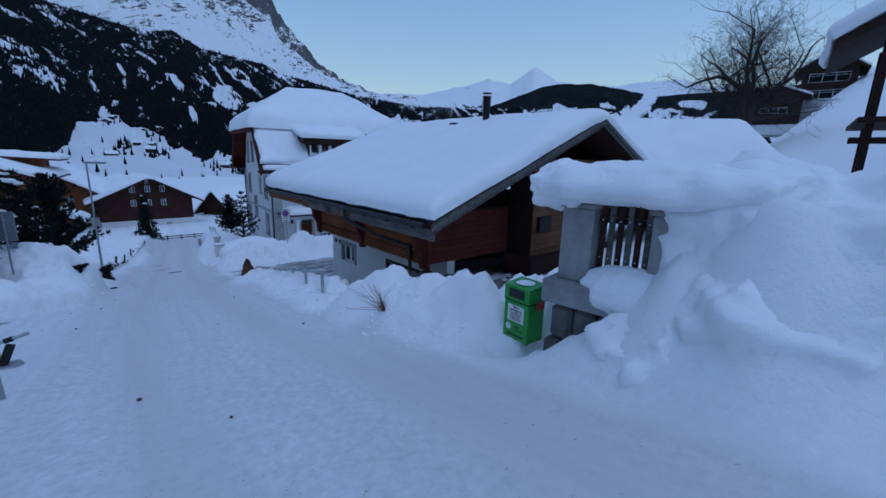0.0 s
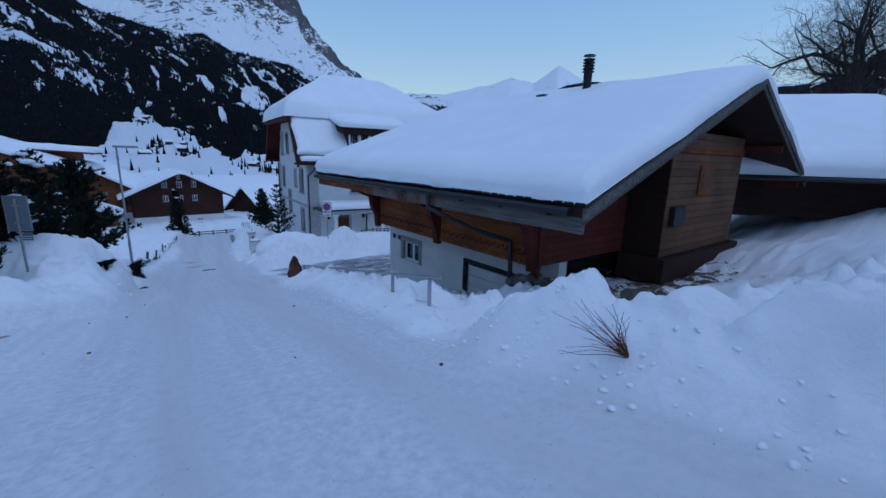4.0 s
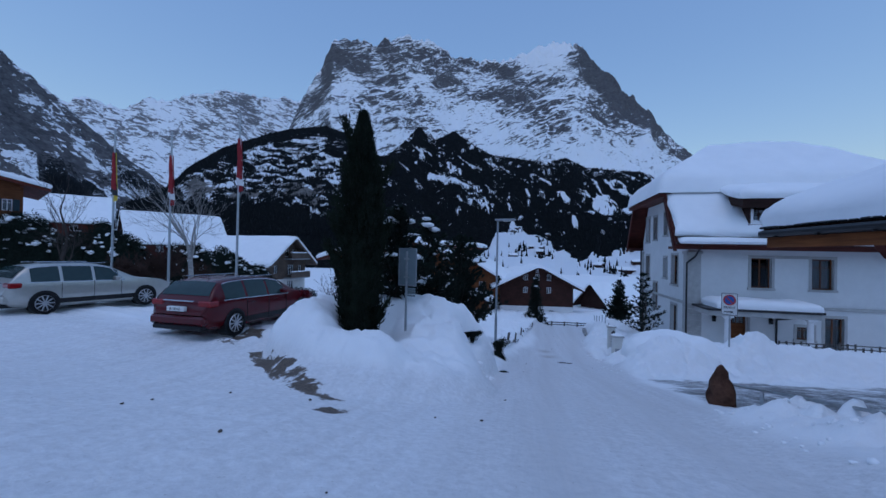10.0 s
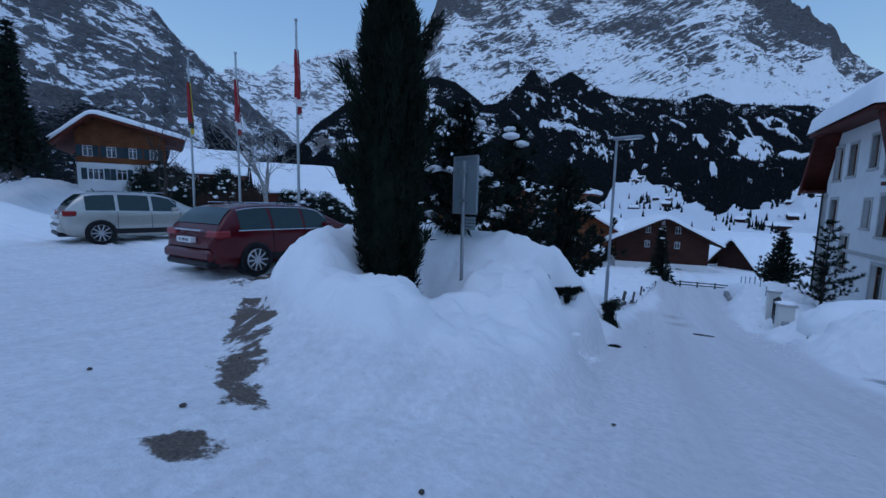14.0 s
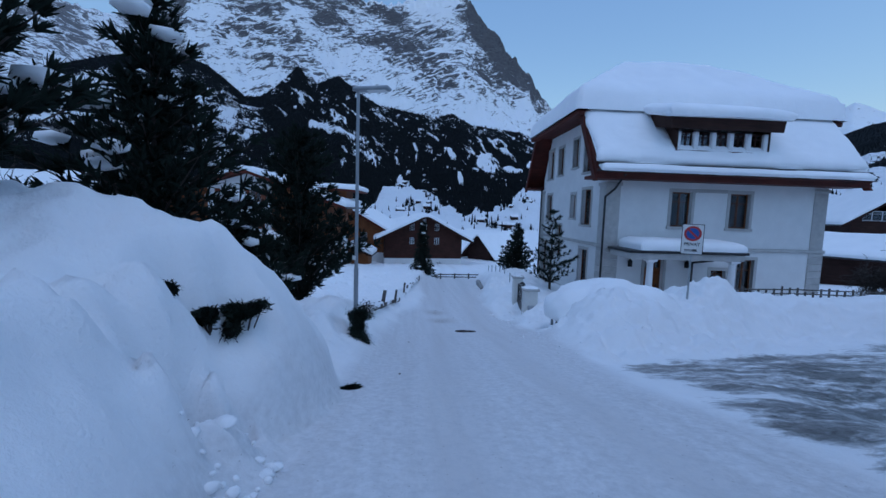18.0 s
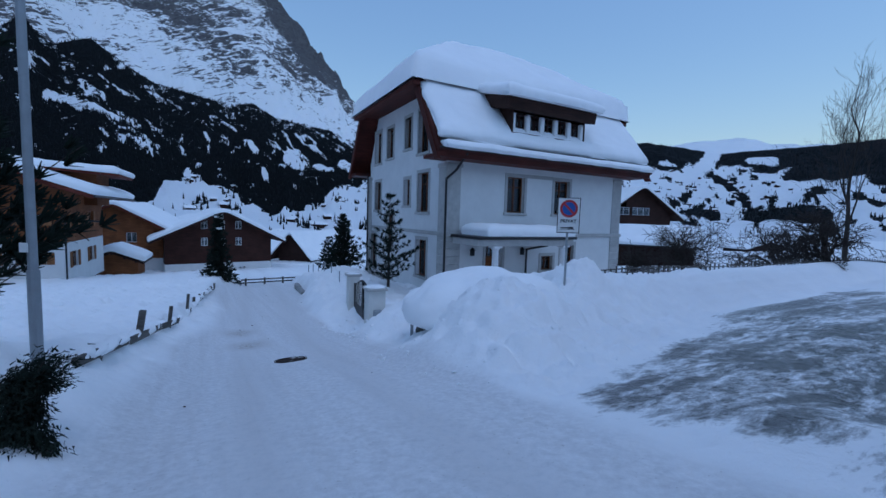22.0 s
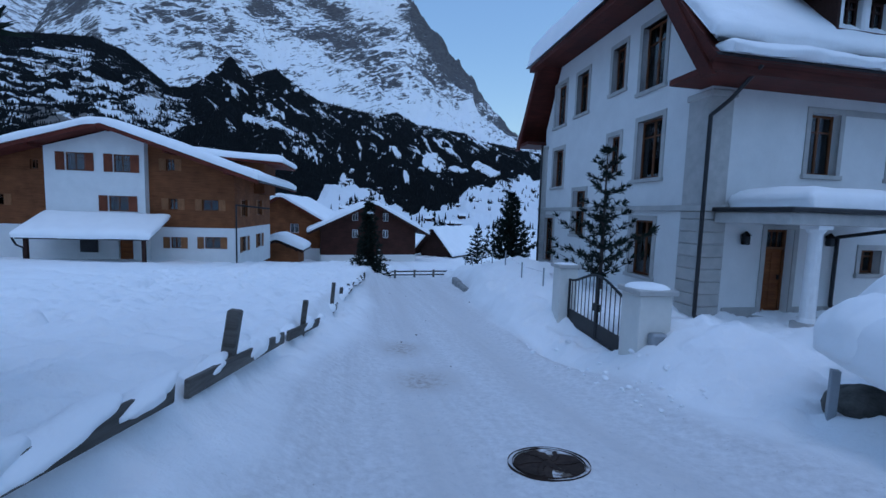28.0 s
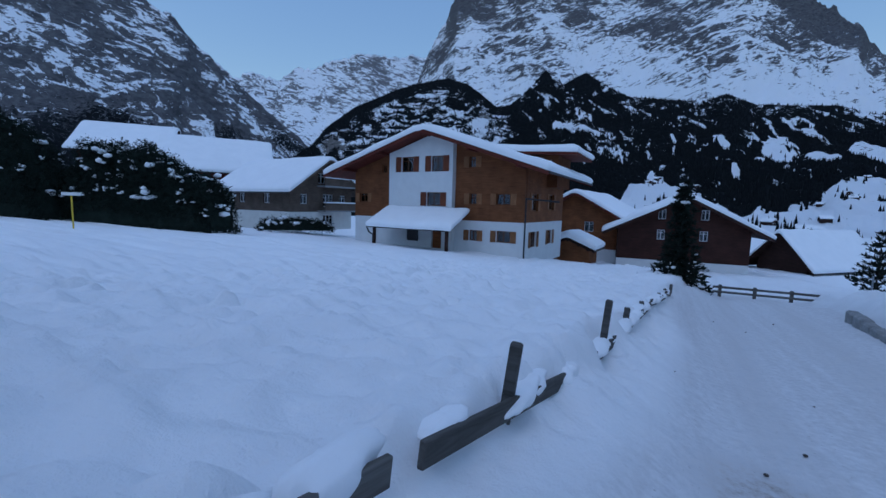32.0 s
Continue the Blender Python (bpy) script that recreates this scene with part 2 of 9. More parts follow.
EAVE_RED = timber("red_brown_eave", (0.13, 0.032, 0.022), (0.075, 0.02, 0.015), 0, 0.6)
WOOD_H = timber("brown_larch", (0.30, 0.115, 0.042), (0.17, 0.06, 0.024), 0)
WOOD_ORANGE = timber("orange_larch", (0.36, 0.13, 0.04), (0.18, 0.055, 0.02), 0)
WOOD_PALE = timber("pale_larch", (0.23, 0.12, 0.065), (0.15, 0.075, 0.04), 0)
WOOD_DARK = timber("sunburnt_wood", (0.065, 0.030, 0.022), (0.03, 0.015, 0.012), 0)
WOOD_RED = timber("red_stained_wood", (0.19, 0.045, 0.028), (0.10, 0.025, 0.018), 0)
WOOD_OLD = timber("weathered_wood", (0.21, 0.20, 0.185), (0.085, 0.075, 0.065), 0, 0.9)
WOOD_SPLIT = timber("weathered_orange_beam", (0.30, 0.13, 0.06), (0.14, 0.06, 0.03), 0, 0.85, grey=(0.20, 0.19, 0.18))
WOOD_WIN = timber("varnished_window_wood", (0.24, 0.10, 0.04), (0.14, 0.05, 0.022), 2, 0.45)
SHUTTER = timber("red_brown_shutter", (0.27, 0.085, 0.04), (0.17, 0.05, 0.025), 2, 0.6)
SHUTTER_W = timber("honey_shutter", (0.42, 0.20, 0.085), (0.28, 0.12, 0.05), 2, 0.6)
BLACK = plain("black_metal", (0.018, 0.019, 0.021), 0.45, 0.6, vary=0.2)
GUTTER = plain("dark_gutter", (0.035, 0.035, 0.038), 0.45, 0.5, vary=0.2)
GALV = plain("galvanised_steel", (0.42, 0.44, 0.45), 0.42, 0.9, vary=0.15, scale=10)
GREYPOLE = plain("grey_painted_pole", (0.30, 0.32, 0.34), 0.5, 0.4, vary=0.1)
# near-black that stands in for the shade inside unlit rooms
ROOM_SHADE = plain("room_shade_black", (0.05, 0.045, 0.04), 0.9)
CURTAIN = plain("pale_curtain", (0.55, 0.54, 0.50), 0.9, vary=0.2, scale=3, stretch=(12, 12, 0.4))
WHITE = plain("white_paint", (0.78, 0.78, 0.78), 0.5, vary=0.04)
STEELBLUE = plain("grey_green_sign_back", (0.22, 0.27, 0.29), 0.5, 0.2, vary=0.08)
ROCK = plain("dark_rock", (0.13, 0.125, 0.115), 0.9, vary=0.45, scale=5.0, bump=0.02)


# ---- plan: s runs down the road, l to the right of it ----
UX, UY, VX, VY = -0.606, 0.795, 0.795, 0.606


def xy(s, l):
    return s * UX + l * VX, s * UY + l * VY


def sl(x, y):
    return x * UX + y * UY, x * VX + y * VY


def lattice(ix, iy, seed):
    h = np.sin(ix * 127.1 + iy * 311.7 + seed * 74.7) * 43758.5453
    return h - np.floor(h)


def vnoise(x, y, seed=0):
    x, y = np.asarray(x, float), np.asarray(y, float)
    ix, iy = np.floor(x), np.floor(y)
    fx, fy = x - ix, y - iy
    fx, fy = fx * fx * (3 - 2 * fx), fy * fy * (3 - 2 * fy)
    a, b = lattice(ix, iy, seed), lattice(ix + 1, iy, seed)
    c, d = lattice(ix, iy + 1, seed), lattice(ix + 1, iy + 1, seed)
    return (a + (b - a) * fx) * (1 - fy) + (c + (d - c) * fx) * fy


def fbm(x, y, octaves=5, seed=0, gain=0.5):
    total, amp, norm = 0.0, 1.0, 0.0
    for k in range(octaves):
        total = total + amp * (vnoise(np.asarray(x) * 2 ** k, np.asarray(y) * 2 ** k, seed + k) * 2 - 1)
        norm += amp
        amp *= gain
    return total / norm


def smooth(a, b, v):
    t = np.clip((np.asarray(v, float) - a) / (b - a), 0, 1)
    return t * t * (3 - 2 * t)


def link(name, bm, material, parent=None, label="", smooth_faces=False):
    me = bpy.data.meshes.new(name)
    bm.to_mesh(me)
    bm.free()
    for mm in (material if isinstance(material, (list, tuple)) else [material]):
        me.materials.append(mm)
    if smooth_faces:
        me.polygons.foreach_set("use_smooth", [True] * len(me.polygons))
    ob = new(name, me)
    if parent:
        ob.parent = parent
    if label:
        ob["label"] = label
    return ob


def part(name, bm, material, parent, label="", smooth_faces=False):
    return link(name, bm, material, parent, label, smooth_faces)


def grid_mesh(name, P, material, parent=None, closed_u=False, smooth_faces=True, label=""):
    """A sheet from an array of points (nu, nv, 3)."""
    nu, nv = P.shape[:2]
    idx = np.arange(nu * nv).reshape(nu, nv)
    if closed_u:
        idx = np.vstack([idx, idx[:1]])
    q = np.stack([idx[:-1, :-1], idx[1:, :-1], idx[1:, 1:], idx[:-1, 1:]], -1).reshape(-1, 4)
    me = bpy.data.meshes.new(name)
    me.vertices.add(nu * nv)
    me.vertices.foreach_set("co", P.reshape(-1).astype(np.float32))
    me.loops.add(q.size)
    me.loops.foreach_set("vertex_index", q.reshape(-1).astype(np.int32))
    me.polygons.add(len(q))
    me.polygons.foreach_set("loop_start", np.arange(0, q.size, 4, dtype=np.int32))
    me.update(calc_edges=True)
    if smooth_faces:
        me.polygons.foreach_set("use_smooth", [True] * len(q))
    me.materials.append(material)
    ob = new(name, me)
    if parent:
        ob.parent = parent
    if label:
        ob["label"] = label
    return ob


def thing(name, m, label="", category="", group="", kind=""):
    e = new(name)
    e.matrix_world = m
    e.empty_display_size = 0.2
    return tagged(e, label, category, group, kind)


def at(x, y, z, ang=0.0):
    return pose(x, y, z, 0, 0, ang)


def box(bm, x0, x1, y0, y1, z0, z1, bevel=0.0, m=None):
    r = bmesh.ops.create_cube(bm, size=1.0)
    vs = r["verts"]
    bmesh.ops.transform(bm, verts=vs, matrix=Matrix.LocRotScale(((x0 + x1) / 2, (y0 + y1) / 2, (z0 + z1) / 2), None, (x1 - x0, y1 - y0, z1 - z0)))
    if bevel:
        es = list({e for v in vs for e in v.link_edges})
        rb = bmesh.ops.bevel(bm, geom=es, offset=bevel, segments=1, affect='EDGES', profile=0.5)
        vs = list({v for f in rb["faces"] for v in f.verts} | {v for v in vs if v.is_valid})
    if m is not None:
        bmesh.ops.transform(bm, verts=[v for v in vs if v.is_valid], matrix=m)
    return vs


def boxed(x0, x1, y0, y1, z0, z1, bevel=0.0, m=None):
    bm = bmesh.new()
    box(bm, x0, x1, y0, y1, z0, z1, bevel, m)
    return bm


def tube(bm, p, q, r0, r1=None, seg=10, caps=True):
    p, q = Vector(p), Vector(q)
    d = q - p
    r = bmesh.ops.create_cone(bm, cap_ends=caps, segments=seg, radius1=r0, radius2=r0 if r1 is None else r1, depth=d.length)
    bmesh.ops.transform(bm, verts=r["verts"], matrix=Matrix.Translation((p + q) / 2) @ d.to_track_quat('Z', 'Y').to_matrix().to_4x4())
    return r["verts"]


def pipe_run(bm, pts, r, seg=8):
    for a, b in zip(pts[:-1], pts[1:]):
        tube(bm, a, b, r, r, seg)
    for p in pts[1:-1]:
        s = bmesh.ops.create_icosphere(bm, subdivisions=1, radius=r * 1.04)
        bmesh.ops.translate(bm, verts=s["verts"], vec=p)


def prism(bm, outline, y0, y1):
    """Extrude an outline of (x, z) from y0 to y1."""
    a = [bm.verts.new((x, y0, z)) for x, z in outline]
    b = [bm.verts.new((x, y1, z)) for x, z in outline]
    n = len(a)
    bm.faces.new(a)
    bm.faces.new(b[::-1])
    for i in range(n):
        bm.faces.new((a[i], b[i], b[(i + 1) % n], a[(i + 1) % n]))
    bmesh.ops.recalc_face_normals(bm, faces=bm.faces)
    return a + b


def wall_mesh(u0, u1, z0, top, holes, thick):
    """A wall in the plane y = 0 (outside towards -y), its top a list of (u, z), with openings cut through. holes: (u0, u1, z0, z1)."""
    def ztop(u):
        for (ua, za), (ub, zb) in zip(top[:-1], top[1:]):
            if ua - 1e-6 <= u <= ub + 1e-6:
                return za + (zb - za) * (u - ua) / max(ub - ua, 1e-6)
        return top[-1][1]
    cuts = sorted({round(c, 4) for c in [u0, u1] + [u for u, _ in top] + [h[0] for h in holes] + [h[1] for h in holes] if u0 - 1e-6 <= c <= u1 + 1e-6})
    zs = sorted({round(c, 4) for c in [z0] + [h[2] for h in holes] + [h[3] for h in holes]})
    bm = bmesh.new()
    cache = {}

    def vert(u, z):
        k = (round(u, 3), round(z, 3))
        if k not in cache:
            cache[k] = bm.verts.new((u, 0, z))
        return cache[k]
    for a, b in zip(cuts[:-1], cuts[1:]):
        ta, tb = ztop(a + 1e-5), ztop(b - 1e-5)
        lim = min(ta, tb)
        levels = [z for z in zs if z < lim - 0.02]
        for i, lo in enumerate(levels):
            last = i == len(levels) - 1
            mid = ((a + b) / 2, (lo + (lim if last else levels[i + 1])) / 2)
            if any(h[0] < mid[0] < h[1] and h[2] < mid[1] < h[3] for h in holes):
                continue
            za, zb = (ta, tb) if last else (levels[i + 1],) * 2
            f = [vert(a, lo), vert(b, lo), vert(b, zb), vert(a, za)]
            if len(set(f)) == 4:
                bm.faces.new(f)
    bmesh.ops.recalc_face_normals(bm, faces=bm.faces)
    for f in bm.faces:
        if f.normal.y > 0:
            f.normal_flip()
    g = bmesh.ops.extrude_face_region(bm, geom=list(bm.faces))
    bmesh.ops.translate(bm, verts=[v for v in g["geom"] if isinstance(v, bmesh.types.BMVert)], vec=(0, thick, 0))
    bmesh.ops.recalc_face_normals(bm, faces=bm.faces)
    return bm


def profile_snow(name, prof, y0, y1, m, t, seed=1, parent=None, label="", material=None, rough=0.10, over=0.2, ny=36, nose=True):
    """Snow over a roof whose section is prof, (x, z) from one eave to the other, drawn from y0 to y1; closed under the rims."""
    pr = np.array(prof, float)
    seg = np.r_[0, np.cumsum(np.hypot(*np.diff(pr, axis=0).T))]
    n = 46
    d = np.sort(np.unique(np.concatenate([np.linspace(0, seg[-1], n), [0.03, 0.1, 0.22], seg[-1] - np.array([0.03, 0.1, 0.22])])))
    x, z = np.interp(d, seg, pr[:, 0]), np.interp(d, seg, pr[:, 1])
    k = np.ones(5) / 5
    xs, zs = np.convolve(np.r_[[x[0]] * 2, x, [x[-1]] * 2], k, "valid"), np.convolve(np.r_[[z[0]] * 2, z, [z[-1]] * 2], k, "valid")
    rnd = lambda q, r: np.sqrt(np.clip(1 - (1 - np.clip(q / r, 0, 1)) ** 2, 0, 1))
    L = y1 - y0
    ys = np.sort(np.unique(np.concatenate([np.linspace(0, L, ny), [0.03, 0.1, 0.22], L - np.array([0.03, 0.1, 0.22])])))
    D, Y = np.meshgrid(d, ys, indexing="ij")
    ed, ey = np.minimum(D, seg[-1] - D), np.minimum(Y, L - Y)
    h = t * np.minimum(rnd(ed, t * 0.9), rnd(ey, t * 0.7)) * (1 + 0.22 * fbm(D * 0.45 + seed * 7, Y * 0.45, 4, seed))
    X, Z = np.repeat(xs[:, None], len(ys), 1), np.repeat(zs[:, None], len(ys), 1)
    bul = np.sin(np.pi * np.clip(h / t, 0, 1) * 0.8)
    sgn = np.where(D < seg[-1] / 2, -1, 1) * np.sign(pr[-1, 0] - pr[0, 0])
    wob = rough * fbm(D * 1.3, Y * 1.3 + seed, 3, seed + 5)
    X = X + sgn * np.exp(-ed / (t * 0.8)) * (over * bul + wob)
    Yp = y0 + Y + np.where(Y < L / 2, -1, 1) * np.exp(-ey / (t * 0.8)) * (over * 0.6 * bul + wob)
    Zp = Z + h
    top = np.stack([X, Yp, Zp], -1)
    bot = np.stack([np.repeat(np.interp(d, seg, pr[:, 0])[:, None], len(ys), 1), y0 + Y, np.repeat(z[:, None], len(ys), 1) + 0.004], -1)
    P = np.concatenate([top, bot[::-1]], 0)
    mm = np.array(m)
    P = P @ mm[:3, :3].T + mm[:3, 3]
    ob = grid_mesh(name, P, material or SNOW, parent, closed_u=True)
    if label:
        ob["label"] = label
    return ob


def blob_snow(name, cx, cy, cz, rx, ry, rz, seed=1, ang=0, parent=None, material=None, flat=0.25, n=26, amp=0.16, label="", freq=1.6, power=1.0):
    """A rounded cushion of snow with a flattened foot."""
    th, ph = np.meshgrid(np.linspace(0, 2 * np.pi, n * 2, endpoint=False), np.linspace(-np.pi / 2, np.pi / 2, n), indexing="ij")
    x, y, z = np.cos(ph) * np.cos(th), np.cos(ph) * np.sin(th), np.sin(ph)
    x, y, z = (np.sign(c) * np.abs(c) ** power for c in (x, y, z))
    big = max(rx, ry, rz)
    qx, qy, qz = x * rx / big * freq + seed * 3.1, y * ry / big * freq + seed * 1.7, z * rz / big * freq
    k = 1
    for f_, g_ in ((1.0, 1.0), (2.3, 0.6), (5.0, 0.30)):
        k = k + amp * g_ * 0.75 * (fbm(qx * f_, qy * f_, 2, seed) + fbm(qy * f_, qz * f_, 2, seed + 1) + fbm(qz * f_ + 5, qx * f_, 2, seed + 2))
    z = np.where(z < 0, z * flat, z)
    P = np.stack([x * k * rx, y * k * ry, z * k * rz], -1)
    c, s_ = math.cos(radians(ang)), math.sin(radians(ang))
    P = np.stack([cx + P[..., 0] * c - P[..., 1] * s_, cy + P[..., 0] * s_ + P[..., 1] * c, cz + P[..., 2]], -1)
    ob = grid_mesh(name, P, material or SNOW_LUMPY, parent, closed_u=True)
    if label:
        ob["label"] = label
    return ob


# ---- the ground: one sheet from the road to the horizon ----
def lump(s, l, s0, l0, rs, rl, h, p=2.0):
    d = ((s - s0) / rs) ** 2 + ((l - l0) / rl) ** 2
    return h * np.exp(-d ** (p / 2))


def ridge_along(s, l, sa, sb, lc, wl, h, ends=1.2):
    return h * np.exp(-(np.abs(l - lc) / wl) ** 2.4) * smooth(sa - ends, sa + ends, s) * (1 - smooth(sb - ends, sb + ends, s))


def base_z(s):
    s = np.asarray(s, float)
    return np.where(s < 30, -0.2 * s, np.where(s < 90, np.interp(s, [30, 32.4, 38.4, 90], [-6.0, -6.38, -6.95, -11.17]), -11.17 - 0.02 * np.clip(s - 90, 0, 700)))


def by_bank(s):
    """Where the plough bank narrows the lane."""
    return smooth(3, 6, s) * (1 - smooth(15.5, 17.5, s))


def road_half(s):
    return 2.2 - 0.25 * by_bank(s) - 0.55 * smooth(31, 37, s) + 0.6 * smooth(40, 45, s)


def road_mid(s):
    """Middle of the packed lane."""
    return 0.85 - 0.25 * by_bank(s) + 0.65 * smooth(20, 31, s) + 0.085 * np.clip(s - 31, 0, 40)


def fence_l(s):
    """The fence along the meadow."""
    return -1.24 + 0.11 * (np.asarray(s, float) - 31)


def ground_z(s, l, detail=True):
    s, l = np.asarray(s, float), np.asarray(l, float)
    z = base_z(s)
    park = 1 - smooth(21, 27, s)
    # the car park climbs gently to the left, the meadow lies a little above the lane
    z = z + park * 0.05 * np.clip(-1.5 - l, 0, 14) + park * 0.13 * np.clip(-l - 17, 0, 60)
    z = z + (1 - park) * ((0.52 * smooth(1.5, 0.0, l - fence_l(s)) + 0.34 * smooth(0.14, -0.16, l - fence_l(s) + 0.17 * fbm(s * 1.3, l * 0, 3, 97)) - 0.30 * smooth(-1, -9, l - fence_l(s))) * (1 - smooth(60, 75, s)) + 0.022 * np.clip(-l - 2, 0, 60))
    # rise below the shuttered house
    z = z + lump(s, l, 33.0, -53.0, 6.5, 8.0, 5.0, 2.6)
    # level terrace where the cars stand
    terrace = smooth(-3.5, -6.5, l) * smooth(11, 16.5, s) * (1 - smooth(25, 33, s)) * (1 - smooth(-22, -30, l))
    z = z * (1 - terrace) + (-2.87 + 0.03 * np.clip(-l - 8, 0, 30)) * terrace
    # slope above the neighbours on the right
    z = z + 0.27 * np.clip(l - 18, 0, 90) * (1 - smooth(6 + 0.1 * (l - 18), 20 + 0.2 * (l - 18), s))
    # the court in front of the garage lies lower
    z = z - 0.75 * smooth(4.4, 6.6, l) * smooth(9.5, 14, s) * (1 - smooth(19, 24, s))
    z = z - 0.55 * smooth(4.2, 6.0, l) * smooth(4.6, 7.0, s) * (1 - smooth(9.5, 14, s)) * (1 - smooth(12, 15, l))
    # bank between the lane and the garage
    z = z + ridge_along(s, l, 7.4, 16.2, 3.35, 0.95, 0.40) * (0.40 + 0.60 * smooth(8.6, 11.5, s)) * (1 + 0.5 * fbm(s * 0.8, l * 0.8, 3, 11))
    z = z + lump(s, l, 5.3, 3.6, 1.1, 0.95, 0.45, 4.5) + lump(s, l, 3.9, 3.7, 0.7, 0.7, 0.45) + lump(s, l, 6.5, 3.40, 0.75, 0.85, 0.46, 5.0) - lump(s, l, 7.75, 3.5, 0.45, 1.0, 0.22, 3.0) + lump(s, l, 9.3, 6.6, 1.3, 1.3, 0.55, 2.6)
    z = z - lump(s, l, 3.05, 3.5, 0.55, 0.5, 0.38, 3.0)
    # the heap round the gate pillars
    z = z + lump(s, l, 0.75, 4.15, 0.95, 1.0, 1.25, 3.2) + lump(s, l, 1.3, 3.3, 1.2, 0.5, 0.45, 2.6) + lump(s, l, 2.9, 4.6, 0.9, 0.8, 0.50, 2.6) + lump(s, l, 4.2, 6.6, 1.3, 1.4, 0.35)
    # planted mound at the car park
    rag = 0.06 * fbm(s * 0.9, l * 0.9, 3, 91)

    def heap(s0, l0, rs, rl, top, p=0.8):
        q = np.sqrt(((s - s0) / rs) ** 2 + ((l - l0) / rl) ** 2) + rag
        return np.clip(top - z, 0, None) * np.clip(1 - q ** 4, 0, 1) ** p
    tall = heap(21.2, -3.65, 2.9, 2.45, -1.90 - 0.5 * np.clip(s - 20.5, 0, None))
    step = heap(17.1, -3.3, 2.6, 2.35, -2.60 - 0.05 * (s - 17), 1.1)
    hump = heap(17.8, -5.05, 1.5, 1.3, -1.78)
    back = heap(19.9, -5.2, 1.6, 1.3, -1.98)
    # steep cut face along the paving
    ql = np.sqrt((0.47 * (s - 16.5) - 0.88 * (l + 4.10)) ** 2 / 1.75 ** 2 + (0.88 * (s - 16.5) + 0.47 * (l + 4.10)) ** 2 / 0.80 ** 2) + rag
    lip = np.clip(-2.22 - z, 0, None) * np.clip(1 - ql ** 5, 0, 1) ** 0.6
    rise = (tall ** 5 + step ** 5 + hump ** 5 + back ** 5 + lip ** 5) ** 0.2
    z = z + rise
    body = np.clip(rise / 1.7, 0, 1)
    z = z - lump(s, l, 17.80, -4.10, 0.90, 0.66, 0.90, 2.6) + lump(s, l, 18.55, -2.45, 0.95, 0.65, 0.42, 2.4) + lump(s, l, 18.75, -1.95, 0.70, 0.45, 0.36, 2.4) + lump(s, l, 18.5, -3.4, 0.6, 0.6, 0.22)
    for hs, hl, hr, hd in ((19.80, -2.22, 0.24, 0.24), (20.17, -1.84, 0.32, 0.26), (19.98, -1.96, 0.24, 0.22), (19.16, -1.84, 0.26, 0.26), (21.95, -1.12, 0.14, 0.08)):
        z = z - lump(s, l, hs, hl, hr, hr * 0.8, hd, 3.0) + lump(s, l, hs + 0.08, hl - 0.36, hr * 1.2, hr * 0.8, 0.10, 2.0)
    z = z + lump(s, l, 22.8, -5.8, 2.0, 1.6, 0.5)
    z = z + ridge_along(s, l, 23.5, 28, -2.3, 0.8, 0.25)
    # ploughed corner with a buried car, and the bank behind the court
    z = z + lump(s, l, 28.0, 7.6, 1.5, 2.0, 1.0, 3.0) + lump(s, l, 26.6, 5.3, 1.4, 1.4, 0.75, 2.6) + lump(s, l, 27.5, 5.0, 1.1, 1.1, 0.60, 2.6) + lump(s, l, 29.8, 8.2, 1.4, 2.0, 0.55) + lump(s, l, 31.4, 5.3, 1.3, 0.9, 0.35)
    z = z + 1.2 * smooth(26.6, 28.6, s) * (1 - smooth(31, 34.5, s)) * smooth(8.0, 9.5, l) * (1 - smooth(40, 46, l))
    z = z + 0.55 * smooth(30.5, 32.5, s) * (1 - smooth(54, 62, s)) * smooth(-0.1, 0.7, l - road_mid(s) - road_half(s)) * (1 - 0.9 * smooth(5.8, 7.6, l) * (1 - smooth(36, 39, s))) * (1 - smooth(26, 32, l))
    z = z - lump(s, l, 34.1, 4.35, 1.9, 0.75, 0.55, 4.0)
    # soft banks beyond the iron gate
    z = z + ridge_along(s, l, 37.5, 50, 6.4, 1.5, 0.55) * (1 + 0.4 * fbm(s * 0.5, l * 0.5, 3, 4)) + lump(s, l, 42.0, 7.0, 2.0, 1.5, 0.5)
    z = z + 0.12 * smooth(2.9, 3.6, l) * smooth(24, 27, s) * (1 - smooth(50, 56, s))
    if detail:
        off = smooth(0.0, 0.7, np.abs(l - road_mid(s)) - road_half(s))
        lot = park * smooth(0.9, 0.0, l) * (1 - smooth(-15, -18, l))
        off = off * (1 - 0.9 * smooth(2.6, 3.6, l) * smooth(16.2, 17.6, s) * (1 - smooth(23.4, 24.6, s - 0.28 * (np.clip(l, 3, 14) - 4))))
        loose = np.clip(off - 0.85 * lot * (1 - smooth(0.12, 0.5, z - base_z(s) - park * 0.05 * np.clip(-1.5 - l, 0, 14))), 0, 1)
        near = np.exp(-np.clip(np.abs(l) - 16, 0, None) / 10)
        z = z + near * (0.018 + 0.15 * loose) * fbm(s * 1.7, l * 1.7, 4, 21) + near * (0.012 + 0.10 * loose) * fbm(s * 5.0, l * 5.0, 4, 31)
        # broken clods thrown up by the plough
        court = smooth(2.6, 3.6, l) * smooth(16.2, 17.6, s) * (1 - smooth(23.4, 24.6, s - 0.28 * (np.clip(l, 3, 14) - 4)))
